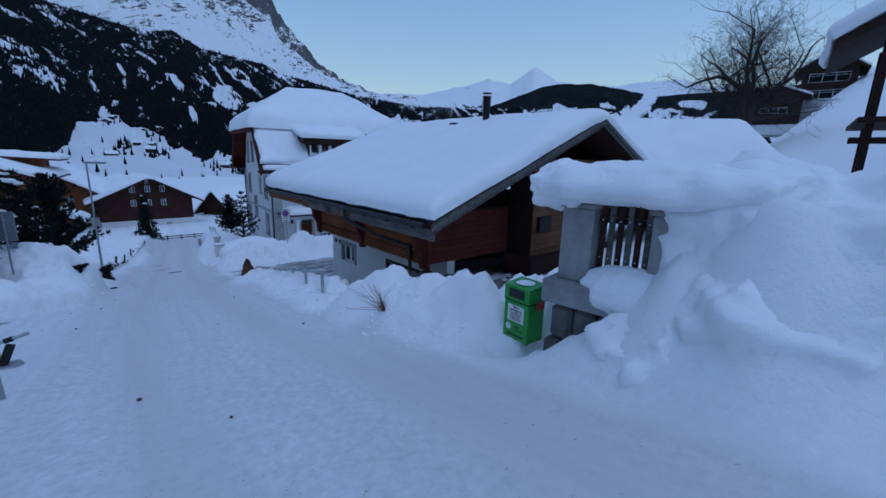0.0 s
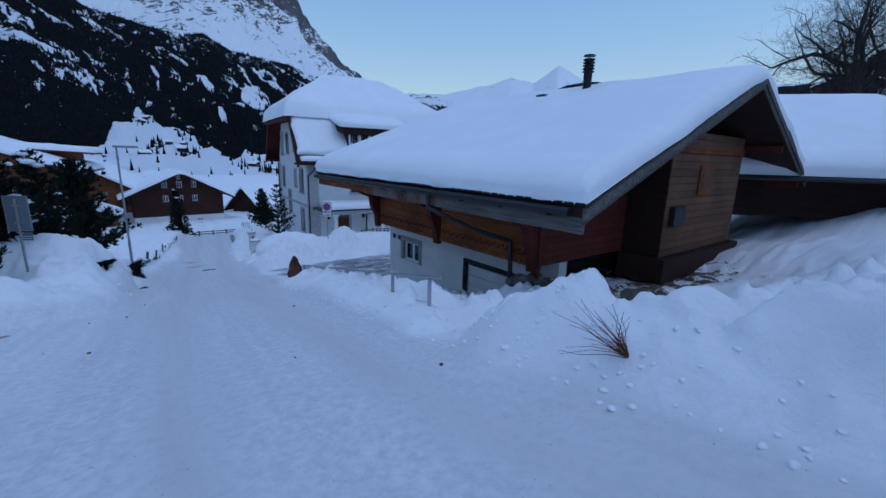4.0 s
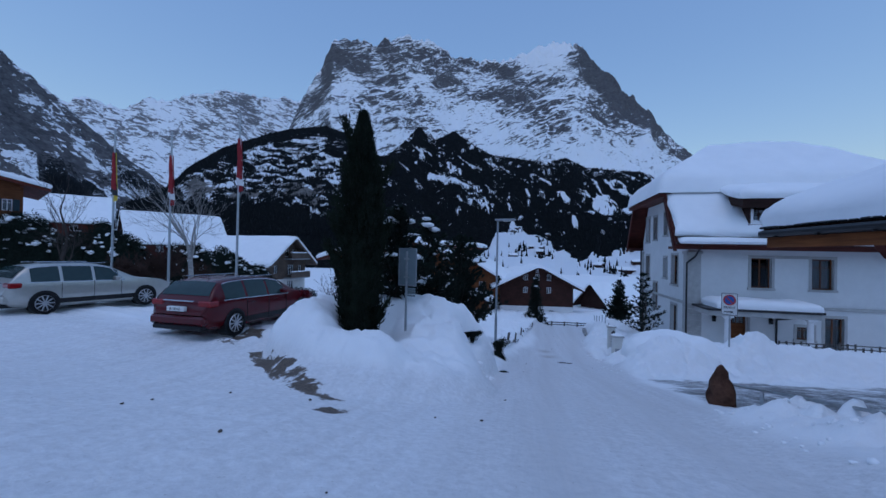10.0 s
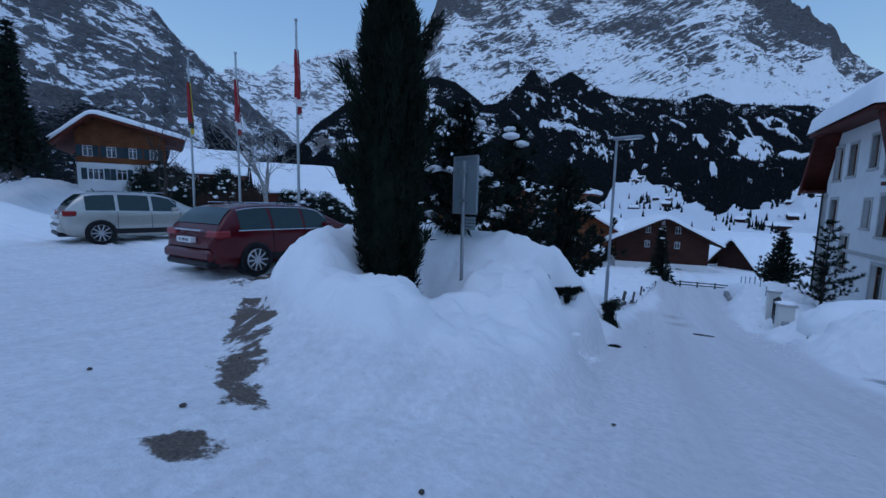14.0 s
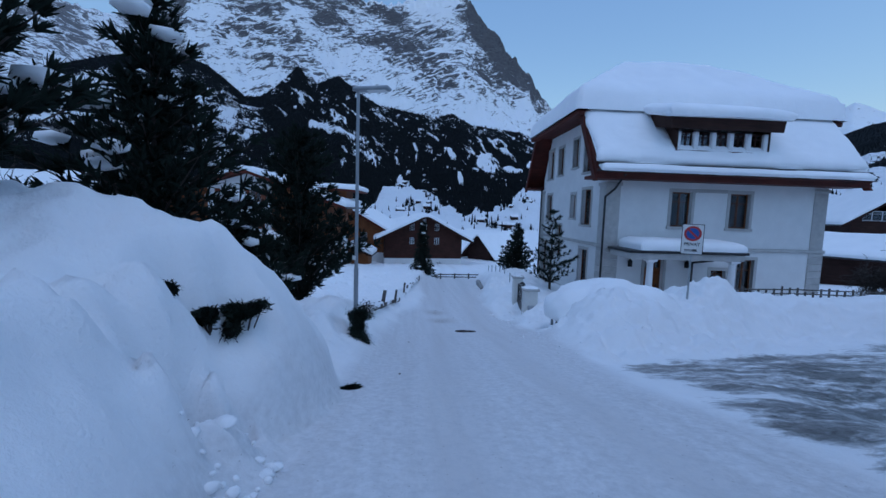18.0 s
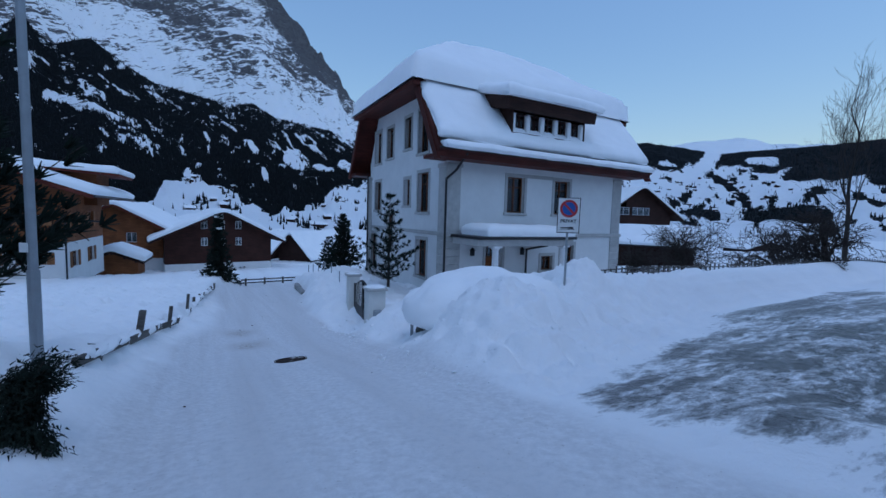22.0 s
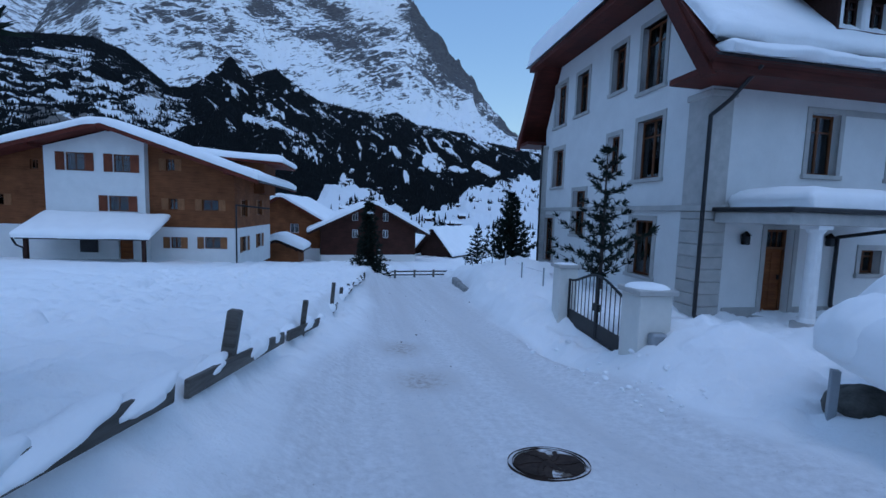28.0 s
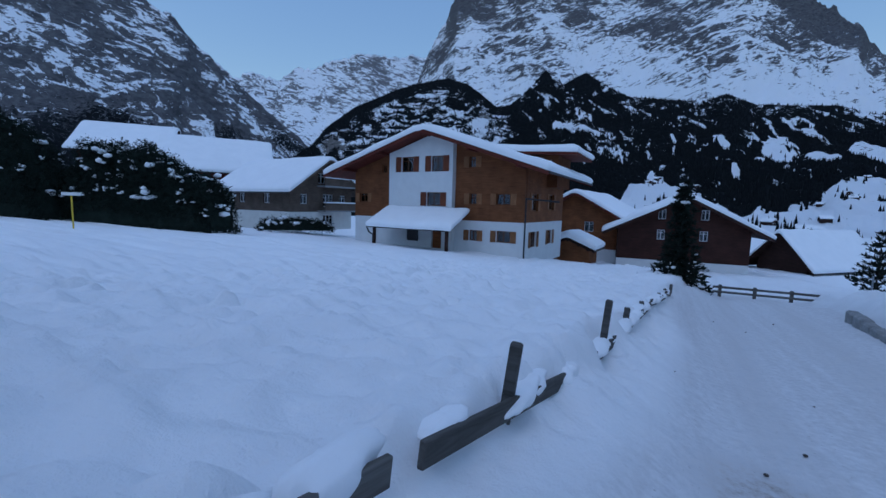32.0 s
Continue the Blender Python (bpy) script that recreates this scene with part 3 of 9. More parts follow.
        clod = (1 - court) * (1 - 0.1 * smooth(21, 25, s)) * (1 - 0.7 * smooth(28.4, 30, s)) * smooth(2.6, 3.3, l) * (0.34 + 0.66 * smooth(7.6, 9.0, s)) * smooth(3.0, 5.0, s) * (1 - smooth(33, 36, s)) * (1 - smooth(8.5, 10, l)) * loose
        z = z + clod * 0.34 * np.abs(fbm(s * 1.3, l * 1.3, 2, 51)) + clod * 0.24 * np.abs(fbm(s * 2.7 + 0.3 * l, l * 2.7, 2, 52)) + 0.13 * clod * np.abs(fbm(s * 5.5, l * 5.5, 2, 53)) - 0.18 * clod
        # broken heap beside the gate pillars
        heap = smooth(2.6, 3.4, l) * (1 - smooth(9, 12, l)) * smooth(-2.5, -1.5, s) * (1 - smooth(6.4, 7.6, s))
        z = z + heap * (0.34 * np.abs(fbm(s * 1.4, l * 1.4, 2, 57)) + 0.24 * np.abs(fbm(s * 2.9, l * 2.9, 2, 58)) + 0.09 * np.abs(fbm(s * 5.5, l * 5.5, 1, 54)) - 0.14)
        # slumped faces of the mound
        face = smooth(0.15, 0.5, body) * (1 - smooth(0.75, 1.0, body))
        slump = lump(s, l, 19.15, -1.95, 0.9, 0.60, 1.0, 3.0)
        z = z + face * (0.10 * fbm(s * 1.2, l * 1.2, 3, 55) + 0.16 * np.abs(fbm(s * 1.5, l * 1.5, 2, 56)) - 0.05 + (0.07 + 0.10 * slump) * fbm(s * 4.2, l * 4.2, 3, 59)) + slump * (0.45 * np.abs(fbm(s * 1.9, l * 1.9, 2, 60)) + 0.45 * np.abs(fbm(s * 4.0, l * 4.0, 2, 62)) - 0.20)
        # wheel ruts
        z = z - (1 - off) * 0.018 * (np.exp(-((l - road_mid(s) - 0.95) / 0.3) ** 2) + np.exp(-((l - road_mid(s) + 0.75) / 0.3) ** 2))
        # trodden meadow
        mead = smooth(26, 29, s) * smooth(-2.5, -3.5, l)
        z = z + mead * (0.10 * fbm(s * 0.7, l * 0.7, 4, 41) + 0.07 * fbm(s * 2.6, l * 2.6, 3, 45) - 0.12 * smooth(0.25, 0.6, fbm(s * 1.6, l * 1.6, 2, 43)) - 0.20 * smooth(0.10, 0.36, fbm(s * 2.4, l * 2.4, 2, 47)) * smooth(-0.1, 0.3, fbm(s * 0.3, l * 0.3, 2, 48) + 0.15))
    return z


def gz(x, y):
    return float(ground_z(*sl(x, y)))


def graded(a, b, step, far, n):
    core = np.arange(a, b + 1e-6, step)
    ext = np.geomspace(step * 1.5, far, n)
    return np.concatenate([a - ext[::-1], core, b + ext])


def build_ground():
    S, Lt = np.meshgrid(graded(-3, 50, 0.07, 4200, 40), graded(-9, 12, 0.07, 4200, 48), indexing="ij")
    Z = ground_z(S, Lt)
    X, Y = S * UX + Lt * VX, S * UY + Lt * VY
    ob = grid_mesh("ground", np.stack([X, Y, Z], -1), GROUND)
    s, l = S.ravel(), Lt.ravel()
    edge = np.abs(l - road_mid(s)) - road_half(s)
    park = (1 - smooth(19, 24, s)) * smooth(-17, -15, l) * smooth(1.5, -0.5, l) * (1 - smooth(0.25, 0.6, Z.ravel() - base_z(s) - 0.05 * np.clip(-1.5 - l, 0, 14)))
    road = np.maximum(1 - smooth(-0.25, 0.35, edge + 0.25 * fbm(s * 0.7, l * 0.7, 3, 61)), 0.8 * park) * (1 - smooth(54, 58, s))
    road = road * (1 - smooth(2.40, 2.75, l + 0.15 * fbm(s * 1.1, l * 1.1, 3, 63)) * (1 - smooth(15, 16.5, s)))
    rut = np.exp(-((l - road_mid(s) - 0.95) / 0.35) ** 2) + np.exp(-((l - road_mid(s) + 0.75) / 0.35) ** 2)
    grit = np.clip(rut * 0.30 + 0.06 + 0.30 * np.exp(-((l - 2.3) / 0.5) ** 2 - ((s - 3) / 3.5) ** 2), 0, 1) * (1 - smooth(0, 0.3, edge))
    grit = np.maximum(grit, 1.5 * (np.exp(-((l - 1.03) / 0.5) ** 2 - ((s - 32.86) / 0.6) ** 2) + np.exp(-((l - 0.93) / 0.45) ** 2 - ((s - 34.98) / 0.7) ** 2)))
    wob = 0.8 * fbm(s * 0.5, l * 0.5, 3, 71)
    ice = smooth(2.4, 4.2, l + 0.9 * wob) * smooth(16.4, 18.8, s + 0.5 * wob) * (1 - smooth(23.2, 24.9, s - 0.28 * (np.clip(l, 3, 14) - 4) + 0.6 * wob)) * (1 - smooth(22, 27, l))
    dirt = 1.15 * np.exp(-(((l + 4.55) + 1.15 * (s - 15.3)) / 0.62) ** 2 - ((s - 15.4) / 1.7) ** 4) + np.exp(-((s - 18.2) / 1.6) ** 2 - ((l + 7.6) / 0.9) ** 2) + 1.1 * np.exp(-((s - 13.5) / 0.22) ** 2 - ((l + 2.95) / 0.35) ** 2)
    dirt = dirt + 0.95 * np.exp(-((s - 8.3 - 0.12 * (l - 9)) / 1.5) ** 4 - ((l - 10.4) / 4.4) ** 4) + 0.5 * np.exp(-((s - 24.0) / 0.5) ** 2 - ((l - 3.2) / 1.2) ** 2)
    dirt = dirt + 0.95 * np.exp(-(((s - 29.88) / 0.50) ** 2 + ((l - 1.63) / 0.52) ** 2) ** 2)
    for key, val in (("road", road), ("grit", grit), ("ice", ice), ("dirt", np.clip(dirt, 0, 1))):
        a = ob.data.attributes.new(key, 'FLOAT', 'POINT')
        a.data.foreach_set("value", val.astype(np.float32))
    return tagged(ob, "blue-white winter ground with a packed snow lane", "ground", kind="structure")


build_ground()


# ---- mountains, round the valley ----
def mountain_material(name, rock_a, rock_b, bias, scale, tilt, fine=1.0):
    """Snow lying on ledges, rock where it is steep and in tilted bands."""
    m, nt, b = nodes_of(name)
    tc = nt.nodes.new("ShaderNodeTexCoord")
    mp = nt.nodes.new("ShaderNodeMapping")
    mp.inputs["Rotation"].default_value = (0, 0, 0)
    mp.inputs["Scale"].default_value = (scale, scale * 2.0, scale * 5.5)
    dip = nt.nodes.new("ShaderNodeVectorRotate")
    dip.rotation_type = 'AXIS_ANGLE'
    dip.inputs["Axis"].default_value = (-0.77, 0.64, 0)
    dip.inputs["Angle"].default_value = radians(tilt)
    nt.links.new(tc.outputs["Object"], dip.inputs["Vector"])
    nt.links.new(dip.outputs["Vector"], mp.inputs["Vector"])
    band = nt.nodes.new("ShaderNodeTexNoise")
    band.inputs["Scale"].default_value, band.inputs["Detail"].default_value, band.inputs["Roughness"].default_value = 1.0, 12, 0.68
    band.inputs["Distortion"].default_value = 0.9
    nt.links.new(mp.outputs["Vector"], band.inputs["Vector"])
    mp2 = nt.nodes.new("ShaderNodeMapping")
    mp2.inputs["Rotation"].default_value = (0, 0, 0)
    mp2.inputs["Scale"].default_value = (scale * 3.6, scale * 6.0, scale * 17)
    nt.links.new(dip.outputs["Vector"], mp2.inputs["Vector"])
    ledge = nt.nodes.new("ShaderNodeTexNoise")
    ledge.inputs["Scale"].default_value, ledge.inputs["Detail"].default_value, ledge.inputs["Roughness"].default_value = 1.0, 9, 0.74
    ledge.inputs["Distortion"].default_value = 0.5
    nt.links.new(mp2.outputs["Vector"], ledge.inputs["Vector"])
    big = noise_node(nt, scale * 0.55, 3, 0.5)
    geo = nt.nodes.new("ShaderNodeNewGeometry")
    sep = nt.nodes.new("ShaderNodeSeparateXYZ")
    nt.links.new(geo.outputs["Normal"], sep.inputs[0])
    steep = math_node(nt, 'MULTIPLY', sep.outputs["Z"], -0.34)
    v = math_node(nt, 'ADD', band.outputs["Fac"], steep.outputs[0])
    v = math_node(nt, 'ADD', v.outputs[0], math_node(nt, 'MULTIPLY', big.outputs["Fac"], 0.55).outputs[0])
    at_ = nt.nodes.new("ShaderNodeAttribute")
    at_.attribute_name = "rocky"
    v = math_node(nt, 'ADD', v.outputs[0], at_.outputs["Fac"])
    v = math_node(nt, 'ADD', v.outputs[0], math_node(nt, 'MULTIPLY', math_node(nt, 'SUBTRACT', ledge.outputs["Fac"], 0.5).outputs[0], 0.80).outputs[0])
    v = math_node(nt, 'ADD', v.outputs[0], bias)
    mask = ramp_node(nt, v.outputs[0], ((0.505, (0, 0, 0)), (0.53, (1, 1, 1))))
    rock = ramp_node(nt, ledge.outputs["Fac"], ((0.36, rock_a), (0.64, rock_b)))
    col = mix_node(nt, mask.outputs["Color"], (0.82, 0.84, 0.87), rock.outputs["Color"]).outputs[2]
    fo = nt.nodes.new("ShaderNodeAttribute")
    fo.attribute_name = "forest"
    fn = noise_node(nt, 0.15 * fine, 6, 0.75)
    fm = math_node(nt, 'ADD', fo.outputs["Fac"], math_node(nt, 'MULTIPLY', math_node(nt, 'SUBTRACT', fn.outputs["Fac"], 0.5).outputs[0], 2.0).outputs[0])
    fmask = ramp_node(nt, fm.outputs[0], ((0.485, (0, 0, 0)), (0.535, (1, 1, 1))))
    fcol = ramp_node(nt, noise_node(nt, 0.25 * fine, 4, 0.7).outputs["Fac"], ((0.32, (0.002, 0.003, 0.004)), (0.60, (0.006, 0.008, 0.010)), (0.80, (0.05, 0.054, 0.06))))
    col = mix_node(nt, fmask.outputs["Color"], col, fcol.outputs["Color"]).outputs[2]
    nt.links.new(col, b.inputs["Base Color"])
    b.inputs["Roughness"].default_value = 0.9
    b.inputs["Specular IOR Level"].default_value = 0.1
    bump_to(nt, b, band.outputs["Fac"], 0.7, 14.0 * fine)
    return m


def skyline(pairs, az):
    p = sorted(pairs)
    return np.interp(az, [a for a, _ in p], [e for _, e in p])


def massif(name, pairs, r0, r1, el0, shape, amp, mat, seed, label, n_az=420, n_r=70, forest=None, rocky=None, crest=1.0, kz=3.0):
    """A mountain flank seen from the valley: foot at r0, crest at r1, its height by the heading."""
    a0, a1 = min(p[0] for p in pairs), max(p[0] for p in pairs)
    az = np.linspace(a0, a1, n_az)
    k = np.linspace(0, 1, n_r)
    A, K = np.meshgrid(az, k, indexing="ij")
    top = skyline(pairs, A) + crest * K ** 4 * (0.42 * fbm(A * 0.8, K * 16 + seed, 4, seed) + 0.22 * fbm(A * 2.4, K * 48 + seed, 3, seed + 2))
    r = r0 + (r1 - r0) * K
    el = el0 + (top - el0) * K ** shape
    x, y = -np.sin(np.radians(A)), np.cos(np.radians(A))
    px, py = x * r - 15, y * r + 20
    sc = 1 / (0.10 * r1)
    rough = amp * (fbm(px * sc, py * sc * 1.0 + K * kz, 6, seed, 0.55)) * np.sin(np.pi * np.clip(K, 0, 1)) ** 0.6
    rg = amp * 0.8 * (1 - np.abs(fbm(A * 0.30, K * 6.0, 5, seed + 9))) * np.sin(np.pi * K)
    z = -3 + r * np.tan(np.radians(el)) + rough + rg - amp * 0.5 * np.sin(np.pi * K)
    P = np.stack([px, py, z], -1)
    # the far side falls away behind the crest
    back = P[:, -1:, :].copy()
    back[..., 0] += (x[:, -1:] * (r1 - r0) * 0.5)
    back[..., 1] += (y[:, -1:] * (r1 - r0) * 0.5)
    back[..., 2] -= (r1 - r0) * 0.35
    P = np.concatenate([P, back], 1)
    ob = grid_mesh(name, P, mat)
    f = np.zeros(P.shape[:2]) if forest is None else np.concatenate([forest(A, K, el), np.zeros((n_az, 1))], 1)
    q = np.zeros(P.shape[:2]) if rocky is None else np.concatenate([rocky(A, K, el), np.zeros((n_az, 1))], 1)
    for key, val in (("forest", f), ("rocky", q)):
        at_ = ob.data.attributes.new(key, 'FLOAT', 'POINT')
        at_.data.foreach_set("value", val.ravel().astype(np.float32))
    tagged(ob, label, "mountain", kind="structure")
    return P[:, :-1], f[:, :-1], A, el


EIGER = [(74, 9), (70, 14.5), (67.7, 19.4), (65.5, 23.5), (64.2, 26.7), (60.7, 27.0), (58.2, 26.5), (55.1, 28.0), (50.9, 27.5), (47.7, 25.8), (42.1, 25.1), (37.3, 25.9), (33.8, 27.0),
         (30.7, 26.4), (27.7, 23.8), (24.3, 19.9), (21.5, 17.9), (20.8, 16.2), (17.0, 11.9), (12.6, 8.9), (9.8, 8.3), (3, 7.4), (-6, 6.5)]
GLACIER = [(104, 12), (95, 13.0), (91.2, 14.4), (90.2, 15.1), (87, 14.9), (84.6, 16.3), (80.7, 17.3), (76.4, 19.0), (74, 18.6), (71, 18.9), (68, 19.2), (60, 18)]
LEFT_WALL = [(175, 16), (140, 20), (120, 24), (105.4, 21.8), (97.9, 19.6), (95.6, 17.2), (91.6, 14.0), (87.5, 10.5), (83.5, 7.4), (79, 4.5), (76, 3)]
FOOTHILL = [(90, 3.4), (85.2, 5.6), (82.8, 7.3), (81.1, 9.5), (77.4, 12.4), (72, 14.8), (69.7, 15.6), (65, 16.5), (62.5, 15.9), (60.7, 14.8), (58.4, 13.0), (56.5, 13.4), (54.7, 14.9),
            (53.2, 16.4), (52.2, 17.4), (51.2, 16.2), (50, 15.5), (48.5, 16.3), (47.2, 16.8), (45.8, 15.9), (44, 14.8), (41.9, 13.7), (37.9, 13.1), (34.5, 12.6), (31.6, 13.0), (29.2, 11.7),
            (22.6, 10.8), (19.8, 9.7), (16.8, 9.2), (11.2, 7.9), (3.1, 6.9), (-5, 6.8), (-12, 7.2)]
FAR_PEAKS = [(14, 7.5), (9.8, 8.1), (3.1, 8.2), (-2.8, 9.5), (-5.6, 10.4), (-8.4, 9.7), (-11.4, 11.7), (-14.3, 10.1), (-19.1, 9.2), (-24.8, 9.6), (-28.7, 9.8), (-31, 8.8), (-36, 8.4), (-50, 8), (-70, 6)]
RIGHT_HILL = [(0, 4.5), (-5, 6.6), (-10, 8.4), (-13, 9.5), (-15.4, 9.85), (-19.1, 9.75), (-21.7, 9.2), (-25.2, 8.5), (-27, 8.1), (-33.7, 8.3), (-42, 8.6), (-55, 9.5), (-80, 12), (-120, 14), (-160, 14)]
M_EIGER = mountain_material("limestone_wall", (0.045, 0.045, 0.052), (0.16, 0.156, 0.16), -0.055, 0.0075, 24)
M_SIDE = mountain_material("dark_cliffs", (0.04, 0.04, 0.046), (0.15, 0.147, 0.15), 0.065, 0.008, -28)
M_GLACIER = mountain_material("glacier_ridge", (0.12, 0.12, 0.13), (0.22, 0.215, 0.22), -0.03, 0.0065, -18)
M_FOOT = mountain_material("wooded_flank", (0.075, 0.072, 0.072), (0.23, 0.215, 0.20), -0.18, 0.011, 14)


MEADOW_A = (-12, 3, 10, 15, 17.5, 20, 23.6, 25.8, 28, 29.6, 30.5, 33.6, 35, 36.7, 38, 38.9, 39.6, 41.8, 43, 46, 60, 90)
MEADOW_E = (4.2, 4.8, 5.3, 5.2, 4.5, 3.4, 2.0, 0.3, 0.2, -1.0, -0.6, 1.1, 2.0, 2.2, 3.2, 4.7, 3.2, 1.0, -0.5, -3.0, -6.0, -6.0)
CLEARINGS = ((50.6, 11.1, 48.1, 10.1, 0.40), (48.1, 10.1, 45.2, 9.0, 0.26), (35.2, 10.3, 33.8, 9.5, 0.16), (32.6, 8.6, 31.4, 8.0, 0.28), (27.4, 7.1, 26.4, 6.2, 0.75), (29.0, 6.2, 28.2, 5.7, 0.35),
             (24.2, 6.4, 22.4, 5.8, 0.42), (21.0, 6.6, 18.0, 5.8, 0.45), (37.0, 8.6, 36.6, 8.0, 0.14), (39.6, 6.9, 39.2, 6.3, 0.12), (42.8, 7.2, 42.2, 5.4, 0.10), (30.6, 4.2, 30.2, 3.6, 0.22))


def foot_forest(A, K, el):
    """Dense spruce with a few cut meadows; open fields low down to the right, ledges with thin woods to the left."""
    right = smooth(58.5, 56.0, A)
    top = skyline(FOOTHILL, A)
    fine = fbm(A * 1.1, el * 1.6, 4, 79)
    f = 0.98 + 0.32 * fine + 0.12 * fbm(A * 0.3, el * 0.4, 3, 78)
    # thin snow runnels that fall with the spurs
    w = el - 0.62 * A
    run = fbm(w * 0.75 + 0.20 * fine, A * 0.13 + el * 0.08, 4, 83)
    strong = smooth(-0.10, 0.30, fbm(A * 0.22, el * 0.30, 3, 85)) * (0.35 + 0.65 * smooth(4.0, 8.0, top - (top - el)))
    f = f - 0.80 * right * np.exp(-(run / 0.085) ** 2) * (0.30 + 0.70 * strong)
    # open fringe under the tree line
    f = f - right * 0.30 * smooth(2.6, 0.1, top - el) * (0.9 + 1.2 * fbm(A * 1.5, el * 1.2 + A * 0.5, 3, 89)) * smooth(51.5, 50.0, A) * smooth(46.5, 45.0, A)
    # small gaps
    f = f - 0.7 * right * smooth(0.46, 0.54, fbm(A * 1.5 + 7, el * 2.2 + 0.8 * A, 3, 81)) * smooth(1.5, 4.0, el)
    for a0, e0, a1, e1, wd in CLEARINGS:
        t = np.clip(((A - a0) * (a1 - a0) + (el - e0) * (e1 - e0)) / ((a1 - a0) ** 2 + (e1 - e0) ** 2), 0, 1)
        d = np.hypot((A - a0 - t * (a1 - a0)) * 0.97, el - e0 - t * (e1 - e0))
        f = f - 2.0 * smooth(wd * 1.25, wd * 0.75, d + 0.05 * fine)
    # fields at the foot, with groves
    low = smooth(0.30, -0.30, el - np.interp(A, MEADOW_A, MEADOW_E) + 0.7 * fbm(A * 0.7, el * 1.1, 3, 95))
    f = f - 2.2 * low + 1.7 * low * smooth(0.24, 0.36, fbm(A * 0.8 + 3, el * 1.7, 3, 97))
    # ledges and cliffs to the left
    left = 1 - right
    ledge = fbm(A * 0.9 + 0.2 * fine, el * 4.6 + 0.35 * A, 4, 87)
    band = smooth(4.6, 6.0, el) * smooth(0.4, 1.8, top - el)
    f = f - 0.55 * np.exp(-((A - 61) / 4.0) ** 2 - ((el - 10.4) / 2.0) ** 2) * (0.35 + smooth(-0.10, 0.20, ledge))
    f = f - left * band * (0.16 + 0.55 * smooth(-0.04, 0.26, ledge))
    for a0, e0, ra, re in ((74.7, 6.7, 2.4, 0.9), (68.6, 7.2, 2.0, 0.8), (80.1, 7.0, 1.2, 1.2)):
        f = f - 1.2 * np.exp(-((A - a0) / ra) ** 2 - ((el - e0) / re) ** 2) * smooth(-0.25, 0.15, fine + 0.5 * ledge) * left
    return f


def foot_rock(A, K, el):
    r = 0.10 * fbm(A * 0.25, el * 1.4, 3, 61) + 0.10 * smooth(56, 60, A)
    for a0, e0, ra, re in ((74.7, 6.6, 2.3, 0.9), (68.6, 7.1, 1.9, 0.8), (80.1, 7.0, 1.2, 1.2)):
        r = r + 0.42 * np.exp(-((A - a0) / ra) ** 2 - ((el - e0) / re) ** 2)
    return r


def eiger_rock(A, K, el):
    # the right-hand buttress and the crown of the left tower are barer; an apron of snow lies at the foot
    band = 0.20 * fbm(A * 0.11, el * 0.50 - A * 0.10, 4, 63) + 0.10 * smooth(0.72, 0.95, K) * smooth(35, 30, A)
    crown = 0.04 * smooth(50, 56, A) * smooth(21.5, 24.5, el)
    edge = 0.14 * np.exp(-((el - skyline(EIGER, A)) / 3.0) ** 2) * smooth(32, 27, A)
    return band + crown + edge - 0.10 * smooth(15.5, 12.5, el) - 0.18 * smooth(6, 2.0, 28 - el) * smooth(40, 36, A) * smooth(30, 33, A) 


def side_forest(A, K, el):
    return 0.62 * smooth(11, 7, el) + 0.5 * fbm(A * 0.4, K * 6, 4, 15) - 0.1


def hill_forest(A, K, el):
    """A dark belt under the crest, fields with groves below it."""
    wob = fbm(A * 0.45 + 3, el * 0.9, 4, 33)
    fine = fbm(A * 1.6, el * 2.6, 3, 35)
    low = np.interp(A, (-45, -37, -33, -29, -27, -25, -15, -8), (4.0, 4.9, 5.8, 6.4, 7.1, 6.9, 6.9, 6.0))
    f = 1.15 * smooth(-0.3, 0.4, el - low + 1.1 * wob)
    f = np.maximum(f, 1.0 * smooth(0.16, 0.30, fbm(A * 1.1 + 9, el * 2.0, 4, 37) + 0.06 * smooth(-29, -33, A)))
    for a0, e0, a1, e1, wd in ((-24.6, 6.8, -29.8, 2.2, 0.36), (-29.8, 2.2, -30.8, 1.0, 0.30), (-30.0, 1.3, -36.0, 0.9, 0.75), (-33.5, 5.2, -40.0, 6.5, 1.0), (-27.0, 0.8, -24.0, 1.2, 0.3)):
        t = np.clip(((A - a0) * (a1 - a0) + (el - e0) * (e1 - e0)) / ((a1 - a0) ** 2 + (e1 - e0) ** 2), 0, 1)
        f = np.maximum(f, 1.1 * smooth(wd * 1.3, wd * 0.7, np.hypot(A - a0 - t * (a1 - a0), el - e0 - t * (e1 - e0)) + 0.25 * fine))
    for a0, e0, a1, e1, wd in ((-26.0, 8.2, -24.4, 5.6, 0.7), (-20.5, 7.2, -22.0, 7.0, 0.22), (-15.4, 6.9, -17.5, 6.7, 0.25), (-29.5, 7.2, -31.5, 6.9, 0.35)):
        t = np.clip(((A - a0) * (a1 - a0) + (el - e0) * (e1 - e0)) / ((a1 - a0) ** 2 + (e1 - e0) ** 2), 0, 1)
        f = f - 1.4 * smooth(wd * 1.3, wd * 0.7, np.hypot(A - a0 - t * (a1 - a0), el - e0 - t * (e1 - e0)) + 0.2 * fine)
    return f + 0.15 * fine - 1.0 * smooth(0.0, -2.5, el)


def bare_crest(A, K, el):
    return -0.16 + 0.0 * A


